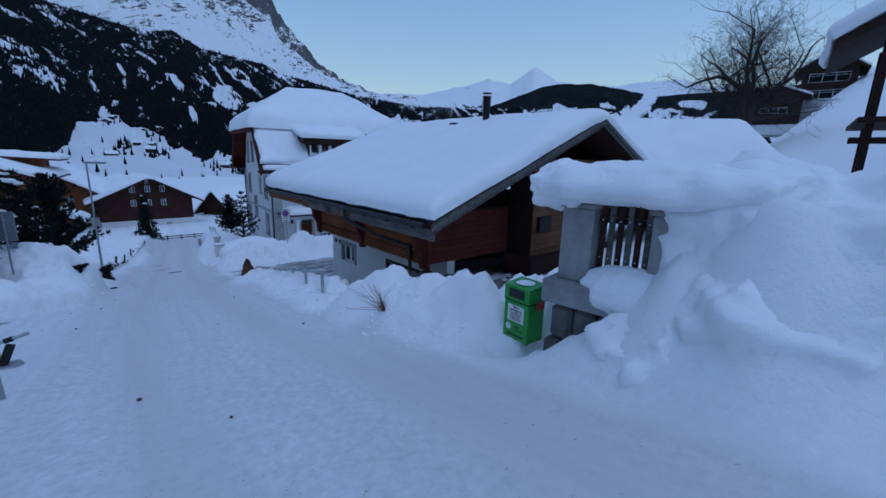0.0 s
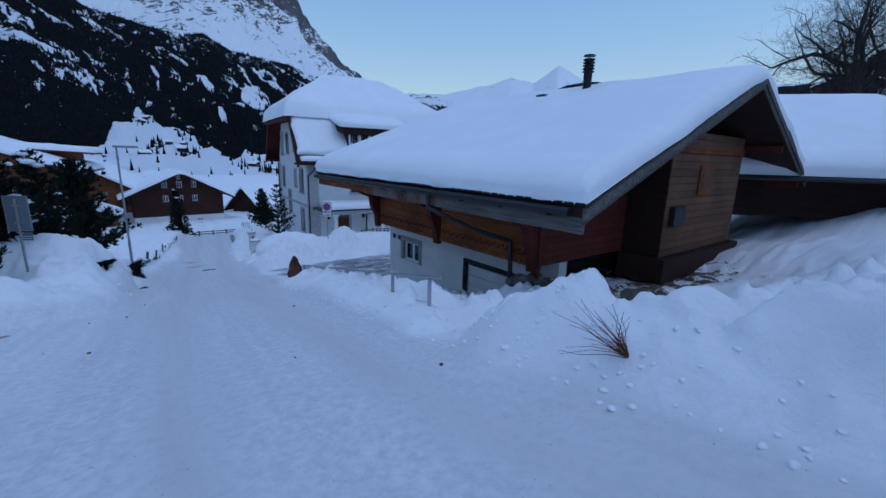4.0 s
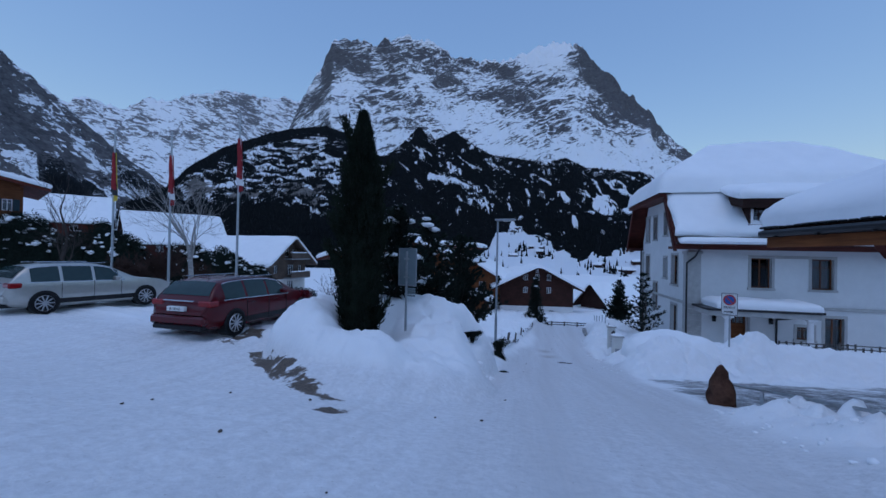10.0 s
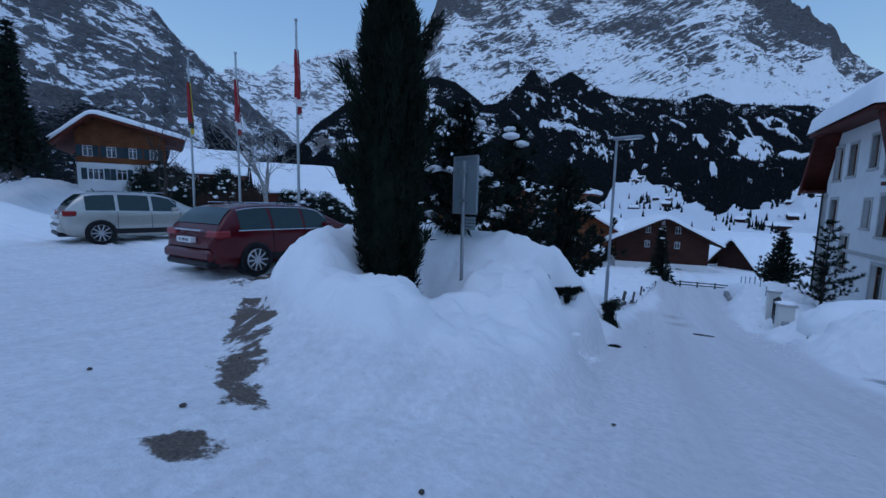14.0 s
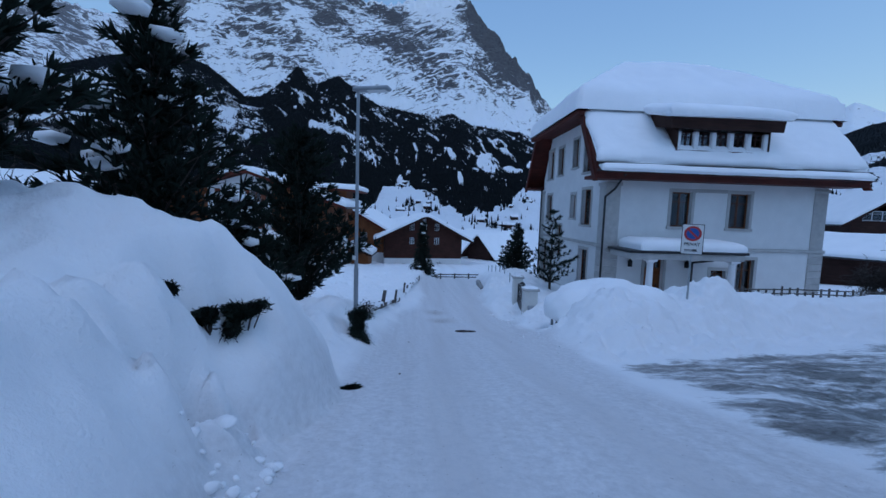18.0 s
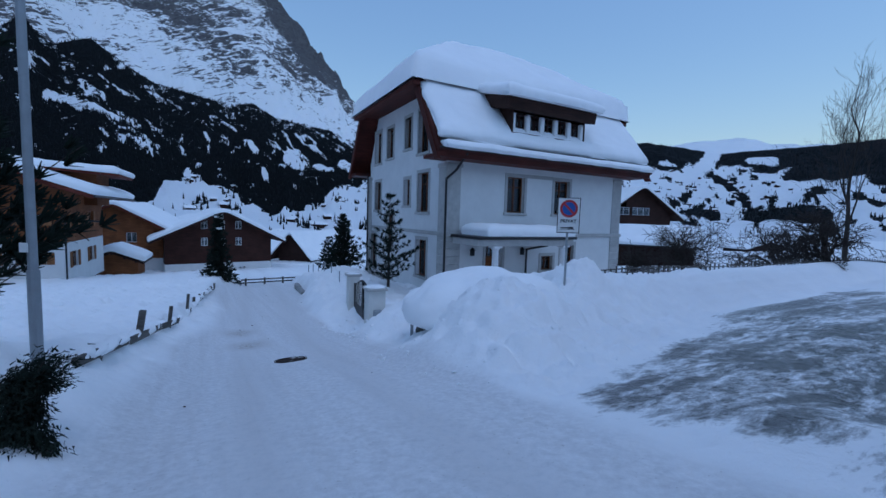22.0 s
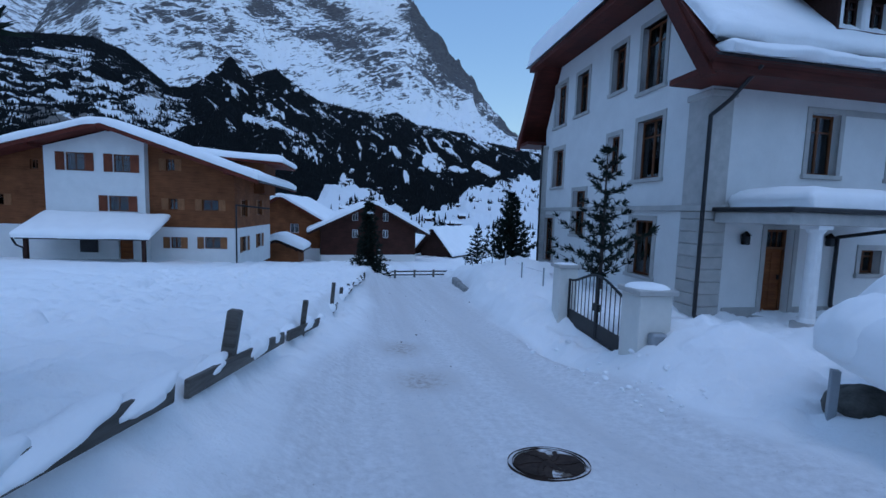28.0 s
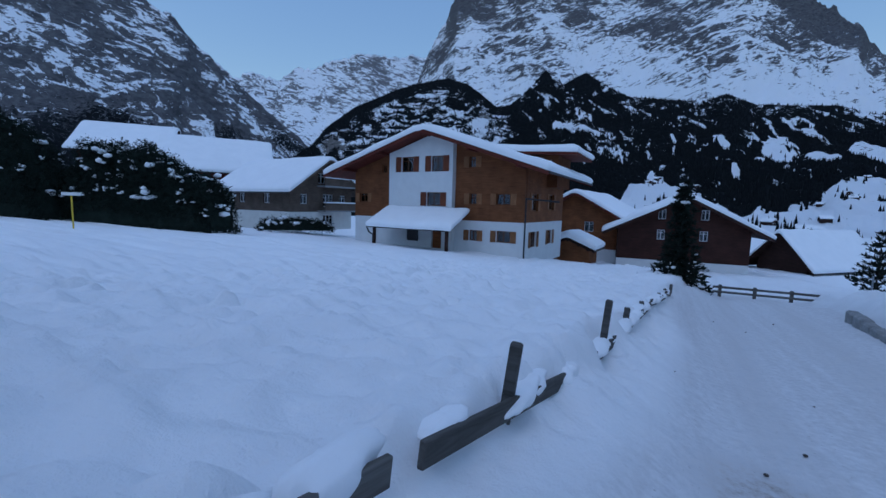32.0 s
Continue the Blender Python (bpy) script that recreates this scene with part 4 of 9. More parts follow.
massif("glacier_mountain", GLACIER, 2200, 3700, 2, 0.9, 20, M_GLACIER, 3, "pale snow-covered glacier ridge closing the valley", kz=14.0)
massif("north_face_mountain", EIGER, 1300, 3000, 2.5, 0.80, 100, M_EIGER, 5, "huge grey limestone mountain face streaked with snow", n_az=700, n_r=140, rocky=eiger_rock, crest=1.5)
massif("cliff_mountain", LEFT_WALL, 500, 1700, -4.5, 0.85, 45, M_SIDE, 8, "steep dark rock flank dusted with snow", forest=side_forest)
massif("far_peaks", FAR_PEAKS, 2300, 3600, 3, 0.9, 22, M_GLACIER, 13, "distant white snow peaks", rocky=bare_crest, crest=0.35)
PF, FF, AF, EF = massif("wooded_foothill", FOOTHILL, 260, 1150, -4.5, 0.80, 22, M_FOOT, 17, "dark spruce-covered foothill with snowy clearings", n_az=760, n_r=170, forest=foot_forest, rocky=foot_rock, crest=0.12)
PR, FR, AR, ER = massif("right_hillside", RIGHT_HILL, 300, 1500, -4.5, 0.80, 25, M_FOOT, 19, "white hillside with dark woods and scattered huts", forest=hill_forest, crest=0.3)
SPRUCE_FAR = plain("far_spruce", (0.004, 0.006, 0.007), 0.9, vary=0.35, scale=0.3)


def far_trees(name, P, F, n, hmin, hmax, seed, lo=0.50):
    """Small spruces over the wooded parts of a flank, one mesh."""
    rng = np.random.default_rng(seed)
    nu, nv = F.shape
    iu, iv = rng.integers(0, nu - 1, n * 6), rng.integers(0, nv - 1, n * 6)
    f = F[iu, iv] + rng.normal(0, 0.16, n * 6)
    keep = np.where(f > lo)[0][:n]
    iu, iv = iu[keep], iv[keep]
    a, b = rng.random((len(keep), 1)), rng.random((len(keep), 1))
    p = (P[iu, iv] * (1 - a) + P[iu + 1, iv] * a) * (1 - b) + (P[iu, iv + 1] * (1 - a) + P[iu + 1, iv + 1] * a) * b
    h = rng.uniform(hmin, hmax, len(keep))
    k = 5
    th = np.linspace(0, 2 * np.pi, k, endpoint=False)[None] + rng.random((len(keep), 1)) * 6
    r = (h * rng.uniform(0.16, 0.24, len(keep)))[:, None]
    ring = np.stack([p[:, :1] + np.cos(th) * r, p[:, 1:2] + np.sin(th) * r, np.repeat(p[:, 2:3] - 1, k, 1)], -1)
    tip = p.copy()
    tip[:, 2] += h
    V = np.concatenate([ring, tip[:, None]], 1).reshape(-1, 3)
    base = (np.arange(len(keep)) * (k + 1))[:, None]
    tri = np.stack([base + np.arange(k), base + (np.arange(k) + 1) % k, np.repeat(base + k, k, 1)], -1).reshape(-1, 3)
    me = bpy.data.meshes.new(name)
    me.vertices.add(len(V))
    me.vertices.foreach_set("co", V.ravel().astype(np.float32))
    me.loops.add(tri.size)
    me.loops.foreach_set("vertex_index", tri.ravel().astype(np.int32))
    me.polygons.add(len(tri))
    me.polygons.foreach_set("loop_start", np.arange(0, tri.size, 3, dtype=np.int32))
    me.update(calc_edges=True)
    me.materials.append(SPRUCE_FAR)
    return tagged(new(name, me), "dense dark spruce forest on the mountain flank", "forest", kind="stuff")


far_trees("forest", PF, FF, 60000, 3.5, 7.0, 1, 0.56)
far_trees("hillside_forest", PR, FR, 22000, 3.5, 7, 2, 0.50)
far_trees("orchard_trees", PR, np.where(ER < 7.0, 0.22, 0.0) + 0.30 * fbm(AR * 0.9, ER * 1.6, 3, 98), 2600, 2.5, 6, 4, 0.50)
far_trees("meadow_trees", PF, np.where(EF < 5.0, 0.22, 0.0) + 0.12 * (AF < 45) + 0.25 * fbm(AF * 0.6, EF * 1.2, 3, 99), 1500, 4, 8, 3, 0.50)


# ---- houses ----
def window(parent, m, w, h, frame_mat, surround=None, sill=None, shutters=None, shutter_w=0.45, bars=(1, 1), depth=0.16, curtain=False, name="window"):
    """A window set back in its opening; x along the wall, outside towards -y, foot at z = 0."""
    t = 0.07
    y0, y1 = depth - 0.03, depth + 0.04
    bm = wall_mesh(0, w, 0, [(0, h), (w, h)], [(t, w - t, t, h - t)], y1 - y0)
    bmesh.ops.translate(bm, verts=bm.verts, vec=(0, y0, 0))
    f = part(name, bm, frame_mat, parent)
    f.matrix_basis = m
    for i in range(1, bars[0] + 1):
        x = w * i / (bars[0] + 1)
        part("mullion", boxed(x - t * 0.5, x + t * 0.5, y0 + 0.004, y1 - 0.004, t, h - t), frame_mat, f)
    for i in range(1, bars[1] + 1):
        z = h * (i / (bars[1] + 1)) if bars[1] > 1 else h * 0.72
        part("transom", boxed(t, w - t, y0 + 0.008, y1 - 0.008, z - 0.02, z + 0.02), frame_mat, f)
    g = part("pane", boxed(t, w - t, depth + 0.002, depth + 0.010, t, h - t), GLASS, f)
    g.visible_shadow = False
    # plate behind the pane: curtain cloth, else near-black painted as the room's shade
    part("room_backing", boxed(-0.05, w + 0.05, depth + 0.45, depth + 0.47, -0.05, h + 0.05), CURTAIN if curtain else ROOM_SHADE, f)
    if surround:
        k, pr = 0.15, 0.035
        bm = wall_mesh(-k, w + k, 0, [(-k, h + k * 1.1), (w + k, h + k * 1.1)], [(0, w, -0.001, h)], depth + pr)
        bmesh.ops.translate(bm, verts=bm.verts, vec=(0, -pr, 0))
        part("surround", bm, surround, f)
    if sill:
        part("sill", boxed(-0.19, w + 0.19, -0.09, depth, -0.13, 0.0, 0.012), sill, f)
    if shutters:
        for x0 in (-shutter_w - 0.03, w + 0.03):
            bm = bmesh.new()
            fr = 0.06
            box(bm, x0, x0 + shutter_w, -0.05, -0.022, 0, h)
            for a, b, c, d in ((x0, x0 + shutter_w, 0, fr), (x0, x0 + shutter_w, h - fr, h), (x0, x0 + fr, fr, h - fr), (x0 + shutter_w - fr, x0 + shutter_w, fr, h - fr), (x0 + fr, x0 + shutter_w - fr, h * 0.5 - fr / 2, h * 0.5 + fr / 2)):
                box(bm, a, b, -0.068, -0.048, c, d)
            n = max(3, int(h / 0.11))
            for i in range(n):
                z = fr + (h - 2 * fr) * (i + 0.5) / n
                box(bm, x0 + fr, x0 + shutter_w - fr, -0.060, -0.046, z - 0.03, z + 0.012)
            part("shutter", bm, shutters, f)
    return f


FACE = {"f": lambda w, d: at(0, 0, 0, 0), "r": lambda w, d: at(w, 0, 0, 90), "l": lambda w, d: at(0, d, 0, -90), "b": lambda w, d: at(w, d, 0, 180)}


def chalet(name, x, y, ang, w, d, z0, z_wood, z_eave, z_ridge, wins, label, over=(1.0, 1.2), snow=0.55, base=PLASTER, wood=WOOD_H, roof=EAVE_RED, win_mat=WHITE, ridge_at=0.5,
           shut=None, seed=1, eave_r=None, thick=0.28, base_face="frlb", group="", snow_group="roof snow", sill=None):
    """A gabled house: front gable in the plane y = 0, ridge running back. wins: (face, u, z, width, height, shutters?)."""
    e = thing(name, at(x, y, 0, ang), label, "house", group)
    rx = w * ridge_at
    eave_r = z_eave if eave_r is None else eave_r
    gable = [(0, z_eave), (rx, z_ridge), (w, eave_r)]
    tops = {"f": gable, "r": [(0, eave_r), (d, eave_r)], "l": [(0, z_eave), (d, z_eave)], "b": [(0, eave_r), (w - rx, z_ridge), (w, z_eave)]}
    for face in "frlb":
        L = w if face in "fb" else d
        m = FACE[face](w, d)
        holes = [(q[1], q[1] + q[3], q[2], q[2] + q[4]) for q in wins if q[0] == face]
        low, high = [hh for hh in holes if hh[3] < z_wood + 0.05], [hh for hh in holes if hh[3] >= z_wood + 0.05]
        a = 0.0 if face in "fb" else thick
        if z_wood > z0 + 0.1:
            p = part("wall_base", wall_mesh(a, L - a, z0, [(a, z_wood), (L - a, z_wood)], low, thick), base, e)
            p.matrix_basis = m
        zz = max(z0, z_wood)
        def cut(top):
            return [(min(max(u, a), L - a), z) for u, z in top]
        p = part("wall_upper", wall_mesh(a, L - a, zz, cut(tops[face]), high, thick), wood, e)
        p.matrix_basis = m @ at(0, -0.025 if face in "fb" else -0.02, 0)
        for q in wins:
            if q[0] == face:
                window(e, m @ at(q[1], 0, q[2]), q[3], q[4], win_mat, shutters=(shut if len(q) > 5 and q[5] else None), bars=(1, 1) if q[3] < 1.3 else (2, 1), curtain=(int(q[1] * 7) % 3 == 0), sill=sill)
    # roof: two leaning slabs, boarded underneath, with a fascia
    ox, oy = over
    sl_, sr_ = (z_ridge - z_eave) / rx, (z_ridge - eave_r) / (w - rx)
    t = 0.20
    L0, R0 = (-ox, z_eave - sl_ * ox), (w + ox, eave_r - sr_ * ox)
    for pts, nm in (((L0, (rx, z_ridge)), "roof_slope"), (((rx, z_ridge), R0), "roof_slope")):
        bm = bmesh.new()
        prism(bm, [pts[0], pts[1], (pts[1][0], pts[1][1] + t), (pts[0][0], pts[0][1] + t)], -oy, d + oy)
        part(nm, bm, roof, e)
    for (px, pz) in (L0, R0):
        bm = bmesh.new()
        sgn = -1 if px < rx else 1
        tube(bm, (px + sgn * 0.07, -oy, pz + 0.10), (px + sgn * 0.07, d + oy, pz + 0.10), 0.07, 0.07, 8)
        part("gutter", bm, GUTTER, e)
    for yy in (-oy - 0.035, d + oy + 0.003):
        bm = bmesh.new()
        for (pa, pb) in ((L0, (rx, z_ridge)), ((rx, z_ridge), R0)):
            prism(bm, [(pa[0], pa[1] - 0.10), (pb[0], pb[1] - 0.10), (pb[0], pb[1] + t - 0.02), (pa[0], pa[1] + t - 0.02)], yy, yy + 0.032)
        part("bargeboard", bm, roof, e)
    # purlins that carry the overhang
    for px in (0.12, rx, w - 0.12, rx * 0.5, (w + rx) / 2):
        pz = (z_eave + sl_ * px if px <= rx else eave_r + sr_ * (w - px)) - 0.02
        bm = boxed(px - 0.09, px + 0.09, -oy + 0.1, 0.05, pz - 0.22, pz, 0.01)
        part("purlin", bm, roof, e)
    if snow:
        prof = [(L0[0] - 0.02, L0[1] + t), (rx, z_ridge + t), (R0[0] + 0.02, R0[1] + t)]
        o = profile_snow("roof_snow", prof, -oy - 0.05, d + oy + 0.05, at(x, y, 0, ang), snow, seed, ny=26)
        tagged(o, "thick smooth white snow lying on a pitched roof", "snow", snow_group)
    return e


# -- the white villa with the half-hipped mansard roof --
WX, WY, WA = -14.578, 34.933, 36.0
WW, WD, WZ0, WZE = 11.9, 11.0, -6.9, -0.05


def villa():
    e = thing("villa", at(WX, WY, 0, WA), "white plastered three-storey villa with grey stone trim and red-brown eaves", "house")
    th = 0.35
    front = [(3.42, -2.36, 1.08, 1.78), (6.56, -2.36, 1.10, 1.78), (5.84, -5.33, 0.82, 0.74), (7.25, -6.0, 0.95, 2.0)]
    gab = [(1.98, 0.55, 1.15, 2.15), (4.05, 0.98, 0.82, 1.65), (6.60, 0.75, 0.95, 1.75), (8.60, 0.62, 1.05, 1.95),
           (1.86, -2.45, 1.22, 1.98), (4.10, -2.10, 0.75, 1.42), (8.55, -2.35, 1.05, 1.80),
           (1.95, -5.75, 1.15, 1.88), (6.35, -4.60, 1.05, 1.95), (9.3, -6.1, 1.1, 2.2)]
    door = (2.25, 3.25, -6.55, -4.02)
    holes = [(u, u + w, z, z + h) for u, z, w, h in front] + [door]
    part("wall_front", wall_mesh(0, WW, WZ0, [(0, WZE), (WW, WZE)], holes, th), PLASTER, e)
    # the gable wall, from the back corner (u = 0) to the front corner (u = WD)
    gtop = [(0, WZE), (1.75, 3.45), (WD - 1.75, 3.45), (WD, WZE)]
    flip = [(WD - u - w, z, w, h) for u, z, w, h in gab]
    p = part("wall_gable", wall_mesh(th, WD - th, WZ0, [(th, 0.65), (1.75, 3.45), (WD - 1.75, 3.45), (WD - th, 0.65)], [(u, u + w, z, z + h) for u, z, w, h in flip], th), PLASTER, e)
    p.matrix_basis = FACE["l"](WW, WD)
    p = part("wall_gable", wall_mesh(th, WD - th, WZ0, [(th, 0.65), (1.75, 3.45), (WD - 1.75, 3.45), (WD - th, 0.65)], [], th), PLASTER, e)
    p.matrix_basis = FACE["r"](WW, WD)
    p = part("wall_back", wall_mesh(0, WW, WZ0, [(0, WZE), (WW, WZE)], [], th), PLASTER, e)
    p.matrix_basis = FACE["b"](WW, WD)
    # floor slabs in the same near-black, so the interior reads as unlit
    part("floor_slab", boxed(th, WW - th, th, WD - th, -3.75, -3.5), ROOM_SHADE, e)
    part("floor_slab", boxed(th, WW - th, th, WD - th, -0.25, -0.05), ROOM_SHADE, e)
    for u, z, w, h in front:
        window(e, at(u, 0, z), w, h, WOOD_WIN, STONE, STONE, bars=(1, 1), depth=0.22)
    for u, z, w, h in flip:
        window(e, FACE["l"](WW, WD) @ at(u, 0, z), w, h, WOOD_WIN, STONE, STONE, bars=(1, 1), depth=0.22, curtain=(z < -5))
    # band that ties the two upper windows together
    part("lintel_band", boxed(4.675, 6.385, -0.022, 0.0, -0.58, -0.40), STONE, e)
    # entrance door with a glazed light above
    bm = bmesh.new()
    box(bm, 2.33, 3.17, 0.26, 0.32, -6.55, -4.62)
    for x in (2.42, 2.80):
        for z0_, z1_ in ((-6.4, -5.75), (-5.65, -4.72)):
            box(bm, x, x + 0.30, 0.245, 0.262, z0_, z1_, 0.006)
    d_ = part("door", bm, WOOD_ORANGE, e, "varnished orange-brown wooden door")
    bm = bmesh.new()
    for a, b, c, f_ in ((2.25, 2.33, -6.55, -4.02), (3.17, 3.25, -6.55, -4.02), (2.33, 3.17, -4.10, -4.02), (2.33, 3.17, -4.62, -4.55)):
        box(bm, a, b, 0.22, 0.34, c, f_)
    for x in (2.54, 2.75, 2.96):
        box(bm, x - 0.012, x + 0.012, 0.25, 0.30, -4.55, -4.10)
    fr = part("door_frame", bm, WOOD_WIN, e)
    g = part("pane", boxed(2.33, 3.17, 0.27, 0.28, -4.55, -4.10), GLASS, fr)
    g.visible_shadow = False
    part("door_handle", boxed(3.05, 3.09, 0.19, 0.26, -5.55, -5.40, 0.008), BLACK, d_)
    part("door_surround", wall_mesh(2.10, 3.40, -6.55, [(2.10, -3.88), (3.40, -3.88)], [(2.25, 3.25, -6.56, -4.02)], 0.03), STONE, e).matrix_basis = at(0, -0.032, 0)
    # string course, plinth and corner stones
    for m, L, gap in ((at(0, 0, 0), WW, None), (FACE["l"](WW, WD), WD, None)):
        o = part("string_course", boxed(-0.09, L + 0.09, -0.10, 0.0, -3.55, -3.38, 0.015), STONE, e)
        o.matrix_basis = m
        o = part("plinth", boxed(0.9, L - 0.9, -0.035, 0.0, WZ0, -6.55), STONE, e) if L == WD else None
        if o:
            o.matrix_basis = m
    part("plinth", boxed(0.9, 2.1, -0.035, 0.0, WZ0, -6.35), STONE, e)
    part("plinth", boxed(3.4, WW - 0.9, -0.035, 0.0, WZ0, -6.35), STONE, e)
    for m, L in ((at(0, 0, 0), WW), (FACE["l"](WW, WD), WD)):
        for x0 in (-0.04, L - 0.76):
            n = 9
            for i in range(n):
                a, b = WZ0 + 0.25 + i * 0.36, WZ0 + 0.25 + (i + 1) * 0.36 - 0.018
                if a > -3.6:
                    break
                o = part("quoin", boxed(x0, x0 + 0.80, -0.055, 0.0, a, min(b, -3.56), 0.012), STONE, e)
                o.matrix_basis = m
            o = part("corner_pilaster", boxed(x0, x0 + 0.74, -0.035, 0.0, -3.37, -0.38), STONE, e)
            o.matrix_basis = m
            o = part("capital", boxed(x0 - 0.05, x0 + 0.82, -0.11, 0.0, -0.38, -0.20, 0.03), STONE, e)
            o.matrix_basis = m
    # eaves: boxed red-brown cornice along front and back, raking boards on the gables
    for y0_, y1_ in ((-0.95, 0.40), (WD - 0.40, WD + 0.95)):
        part("eave_soffit", boxed(-1.05, WW + 1.05, y0_, y1_, -0.10, 0.06), EAVE_RED, e)
        yy = y0_ - 0.10 if y0_ < 0 else y1_
        part("eave_fascia", boxed(-1.05, WW + 1.05, yy, yy + 0.10, -0.12, 0.22), EAVE_RED, e)
        bm = bmesh.new()
        tube(bm, (-1.05, yy - 0.06 if y0_ < 0 else yy + 0.16, 0.22), (WW + 1.05, yy - 0.06 if y0_ < 0 else yy + 0.16, 0.22), 0.085, 0.085, 8)
        part("gutter", bm, GUTTER, e)
    yb, zb, yr, zr = 1.55, 3.55, WD / 2, 6.85           # mansard break and ridge
    # steep lower slopes and shallow upper slopes
    ext = 1.05
    for s_ in (0, 1):
        q = (lambda v: v) if s_ == 0 else (lambda v: WD - v)
        bm = bmesh.new()
        prism_pts = [(q(-1.0), 0.06), (q(yb), zb), (q(yb - 0.22), zb + 0.05), (q(-1.2), 0.18)]
        vs = []
        for x in (-ext, WW + ext):
            vs.append([bm.verts.new((x, yy, zz)) for yy, zz in prism_pts])
        for i in range(4):
            bm.faces.new((vs[0][i], vs[0][(i + 1) % 4], vs[1][(i + 1) % 4], vs[1][i]))
        bm.faces.new(vs[0]), bm.faces.new(vs[1][::-1])
        bmesh.ops.recalc_face_normals(bm, faces=bm.faces)
        part("mansard_slope", bm, EAVE_RED, e)
    bm = bmesh.new()
    hx = 3.2                                             # the hip's foot to the ridge end
    c = [bm.verts.new(v) for v in ((-1.35, 0.95, zb - 0.05), (WW + 1.35, 0.95, zb - 0.05), (WW + 1.35, WD - 0.95, zb - 0.05), (-1.35, WD - 0.95, zb - 0.05), (hx, yr, zr), (WW - hx, yr, zr))]
    for f_ in ((0, 1, 5, 4), (1, 2, 5), (2, 3, 4, 5), (3, 0, 4), (3, 2, 1, 0)):
        bm.faces.new([c[i] for i in f_])
    bmesh.ops.recalc_face_normals(bm, faces=bm.faces)
    part("upper_roof", bm, EAVE_RED, e)
    for x0 in (-1.12, WW + 1.0):
        for s_ in (0, 1):
            q = (lambda v: v) if s_ == 0 else (lambda v: WD - v)
            bm = bmesh.new()
            vs = [[bm.verts.new((x, q(yy), zz)) for yy, zz in ((-1.15, -0.25), (-0.80, -0.25), (1.62, 3.50), (1.20, 3.50))] for x in (x0, x0 + 0.12)]
            for i in range(4):
                bm.faces.new((vs[0][i], vs[0][(i + 1) % 4], vs[1][(i + 1) % 4], vs[1][i]))
            bm.faces.new(vs[0]), bm.faces.new(vs[1][::-1])
            bmesh.ops.recalc_face_normals(bm, faces=bm.faces)
            part("bargeboard", bm, EAVE_RED, e)
        part("hip_fascia", boxed(x0 - 0.25 if x0 < 0 else x0, x0 + 0.12 if x0 < 0 else x0 + 0.37, 1.0, WD - 1.0, 3.30, 3.52), EAVE_RED, e)
    bm = bmesh.new()
    tube(bm, (-1.0, -1.12, 0.60), (WW + 1.0, -1.12, 0.60), 0.05, 0.05, 8)
    part("snow_guard", bm, GUTTER, e)
    # dormer with a row of small windows between white posts
    dx0, dx1, dy = 2.95, 7.65, -0.80
    part("dormer_sill", boxed(dx0 - 0.1, dx1 + 0.1, dy - 0.06, dy + 0.5, 0.95, 1.40), EAVE_RED, e)
    # dormer back is a near-black sheet, the inner shade put into its colour
    part("dormer_back", boxed(dx0, dx1, dy + 0.45, dy + 0.5, 1.40, 2.42), ROOM_SHADE, e)
    n = 5
    for i in range(n + 1):
        x = dx0 + 0.1 + (dx1 - dx0 - 0.2) * i / n
        part("dormer_post", boxed(x - 0.13, x + 0.13, dy + 0.02, dy + 0.3, 1.40, 2.34, 0.05), WHITE, e)
        if i < n:
            window(e, at(x + 0.14, dy + 0.10, 1.42), (dx1 - dx0 - 0.2) / n - 0.28, 0.90, WOOD_DARK, bars=(1, 1), depth=0.12)
    bm = bmesh.new()
    vs = [[bm.verts.new((x, yy, zz)) for yy, zz in ((dy - 0.35, 2.34), (0.9, 2.80), (1.2, 3.5), (dy - 0.45, 2.92))] for x in (dx0 - 0.55, dx1 + 0.40)]
    for i in range(4):
        bm.faces.new((vs[0][i], vs[0][(i + 1) % 4], vs[1][(i + 1) % 4], vs[1][i]))
    bm.faces.new(vs[0]), bm.faces.new(vs[1][::-1])
    bmesh.ops.recalc_face_normals(bm, faces=bm.faces)
    part("dormer_roof", bm, WOOD_DARK, e)
    for x0 in (dx0 - 0.05, dx1 - 0.05):
        bm = bmesh.new()
        vs = [[bm.verts.new((x, yy, zz)) for yy, zz in ((dy, 0.9), (0.9, 2.6), (0.9, 2.9), (dy, 2.45))] for x in (x0, x0 + 0.1)]
        for i in range(4):
            bm.faces.new((vs[0][i], vs[0][(i + 1) % 4], vs[1][(i + 1) % 4], vs[1][i]))
        bm.faces.new(vs[0]), bm.faces.new(vs[1][::-1])
        bmesh.ops.recalc_face_normals(bm, faces=bm.faces)
        part("dormer_cheek", bm, WOOD_DARK, e)
    # porch: flat roof on stone columns
    part("porch_roof", boxed(0.30, 5.80, -2.25, -0.11, -3.86, -3.56, 0.02), STONE, e)
    part("porch_cornice", boxed(0.18, 5.92, -2.38, -0.105, -3.56, -3.44, 0.03), GUTTER, e)
    for x in (1.38, 5.40):
        col = thing_col(e, x, -2.0)
    part("step", boxed(1.9, 4.6, -2.0, 0.0, WZ0 - 0.1, -6.57, 0.015), STONE, e)
    # rainwater pipes
    for pts in (((0.35, -1.1, 0.12), (0.25, -0.35, -0.55), (-0.14, -0.16, -0.95), (-0.14, -0.16, -6.5), (-0.2, -0.45, -6.75)), ((-0.16, WD - 0.3, 0.1), (-0.16, WD - 0.3, -6.6)), ((4.75, -1.6, -3.9), (4.75, -0.1, -4.2), (4.75, -0.1, -6.3), (4.9, -0.5, -6.6))):
        bm = bmesh.new()
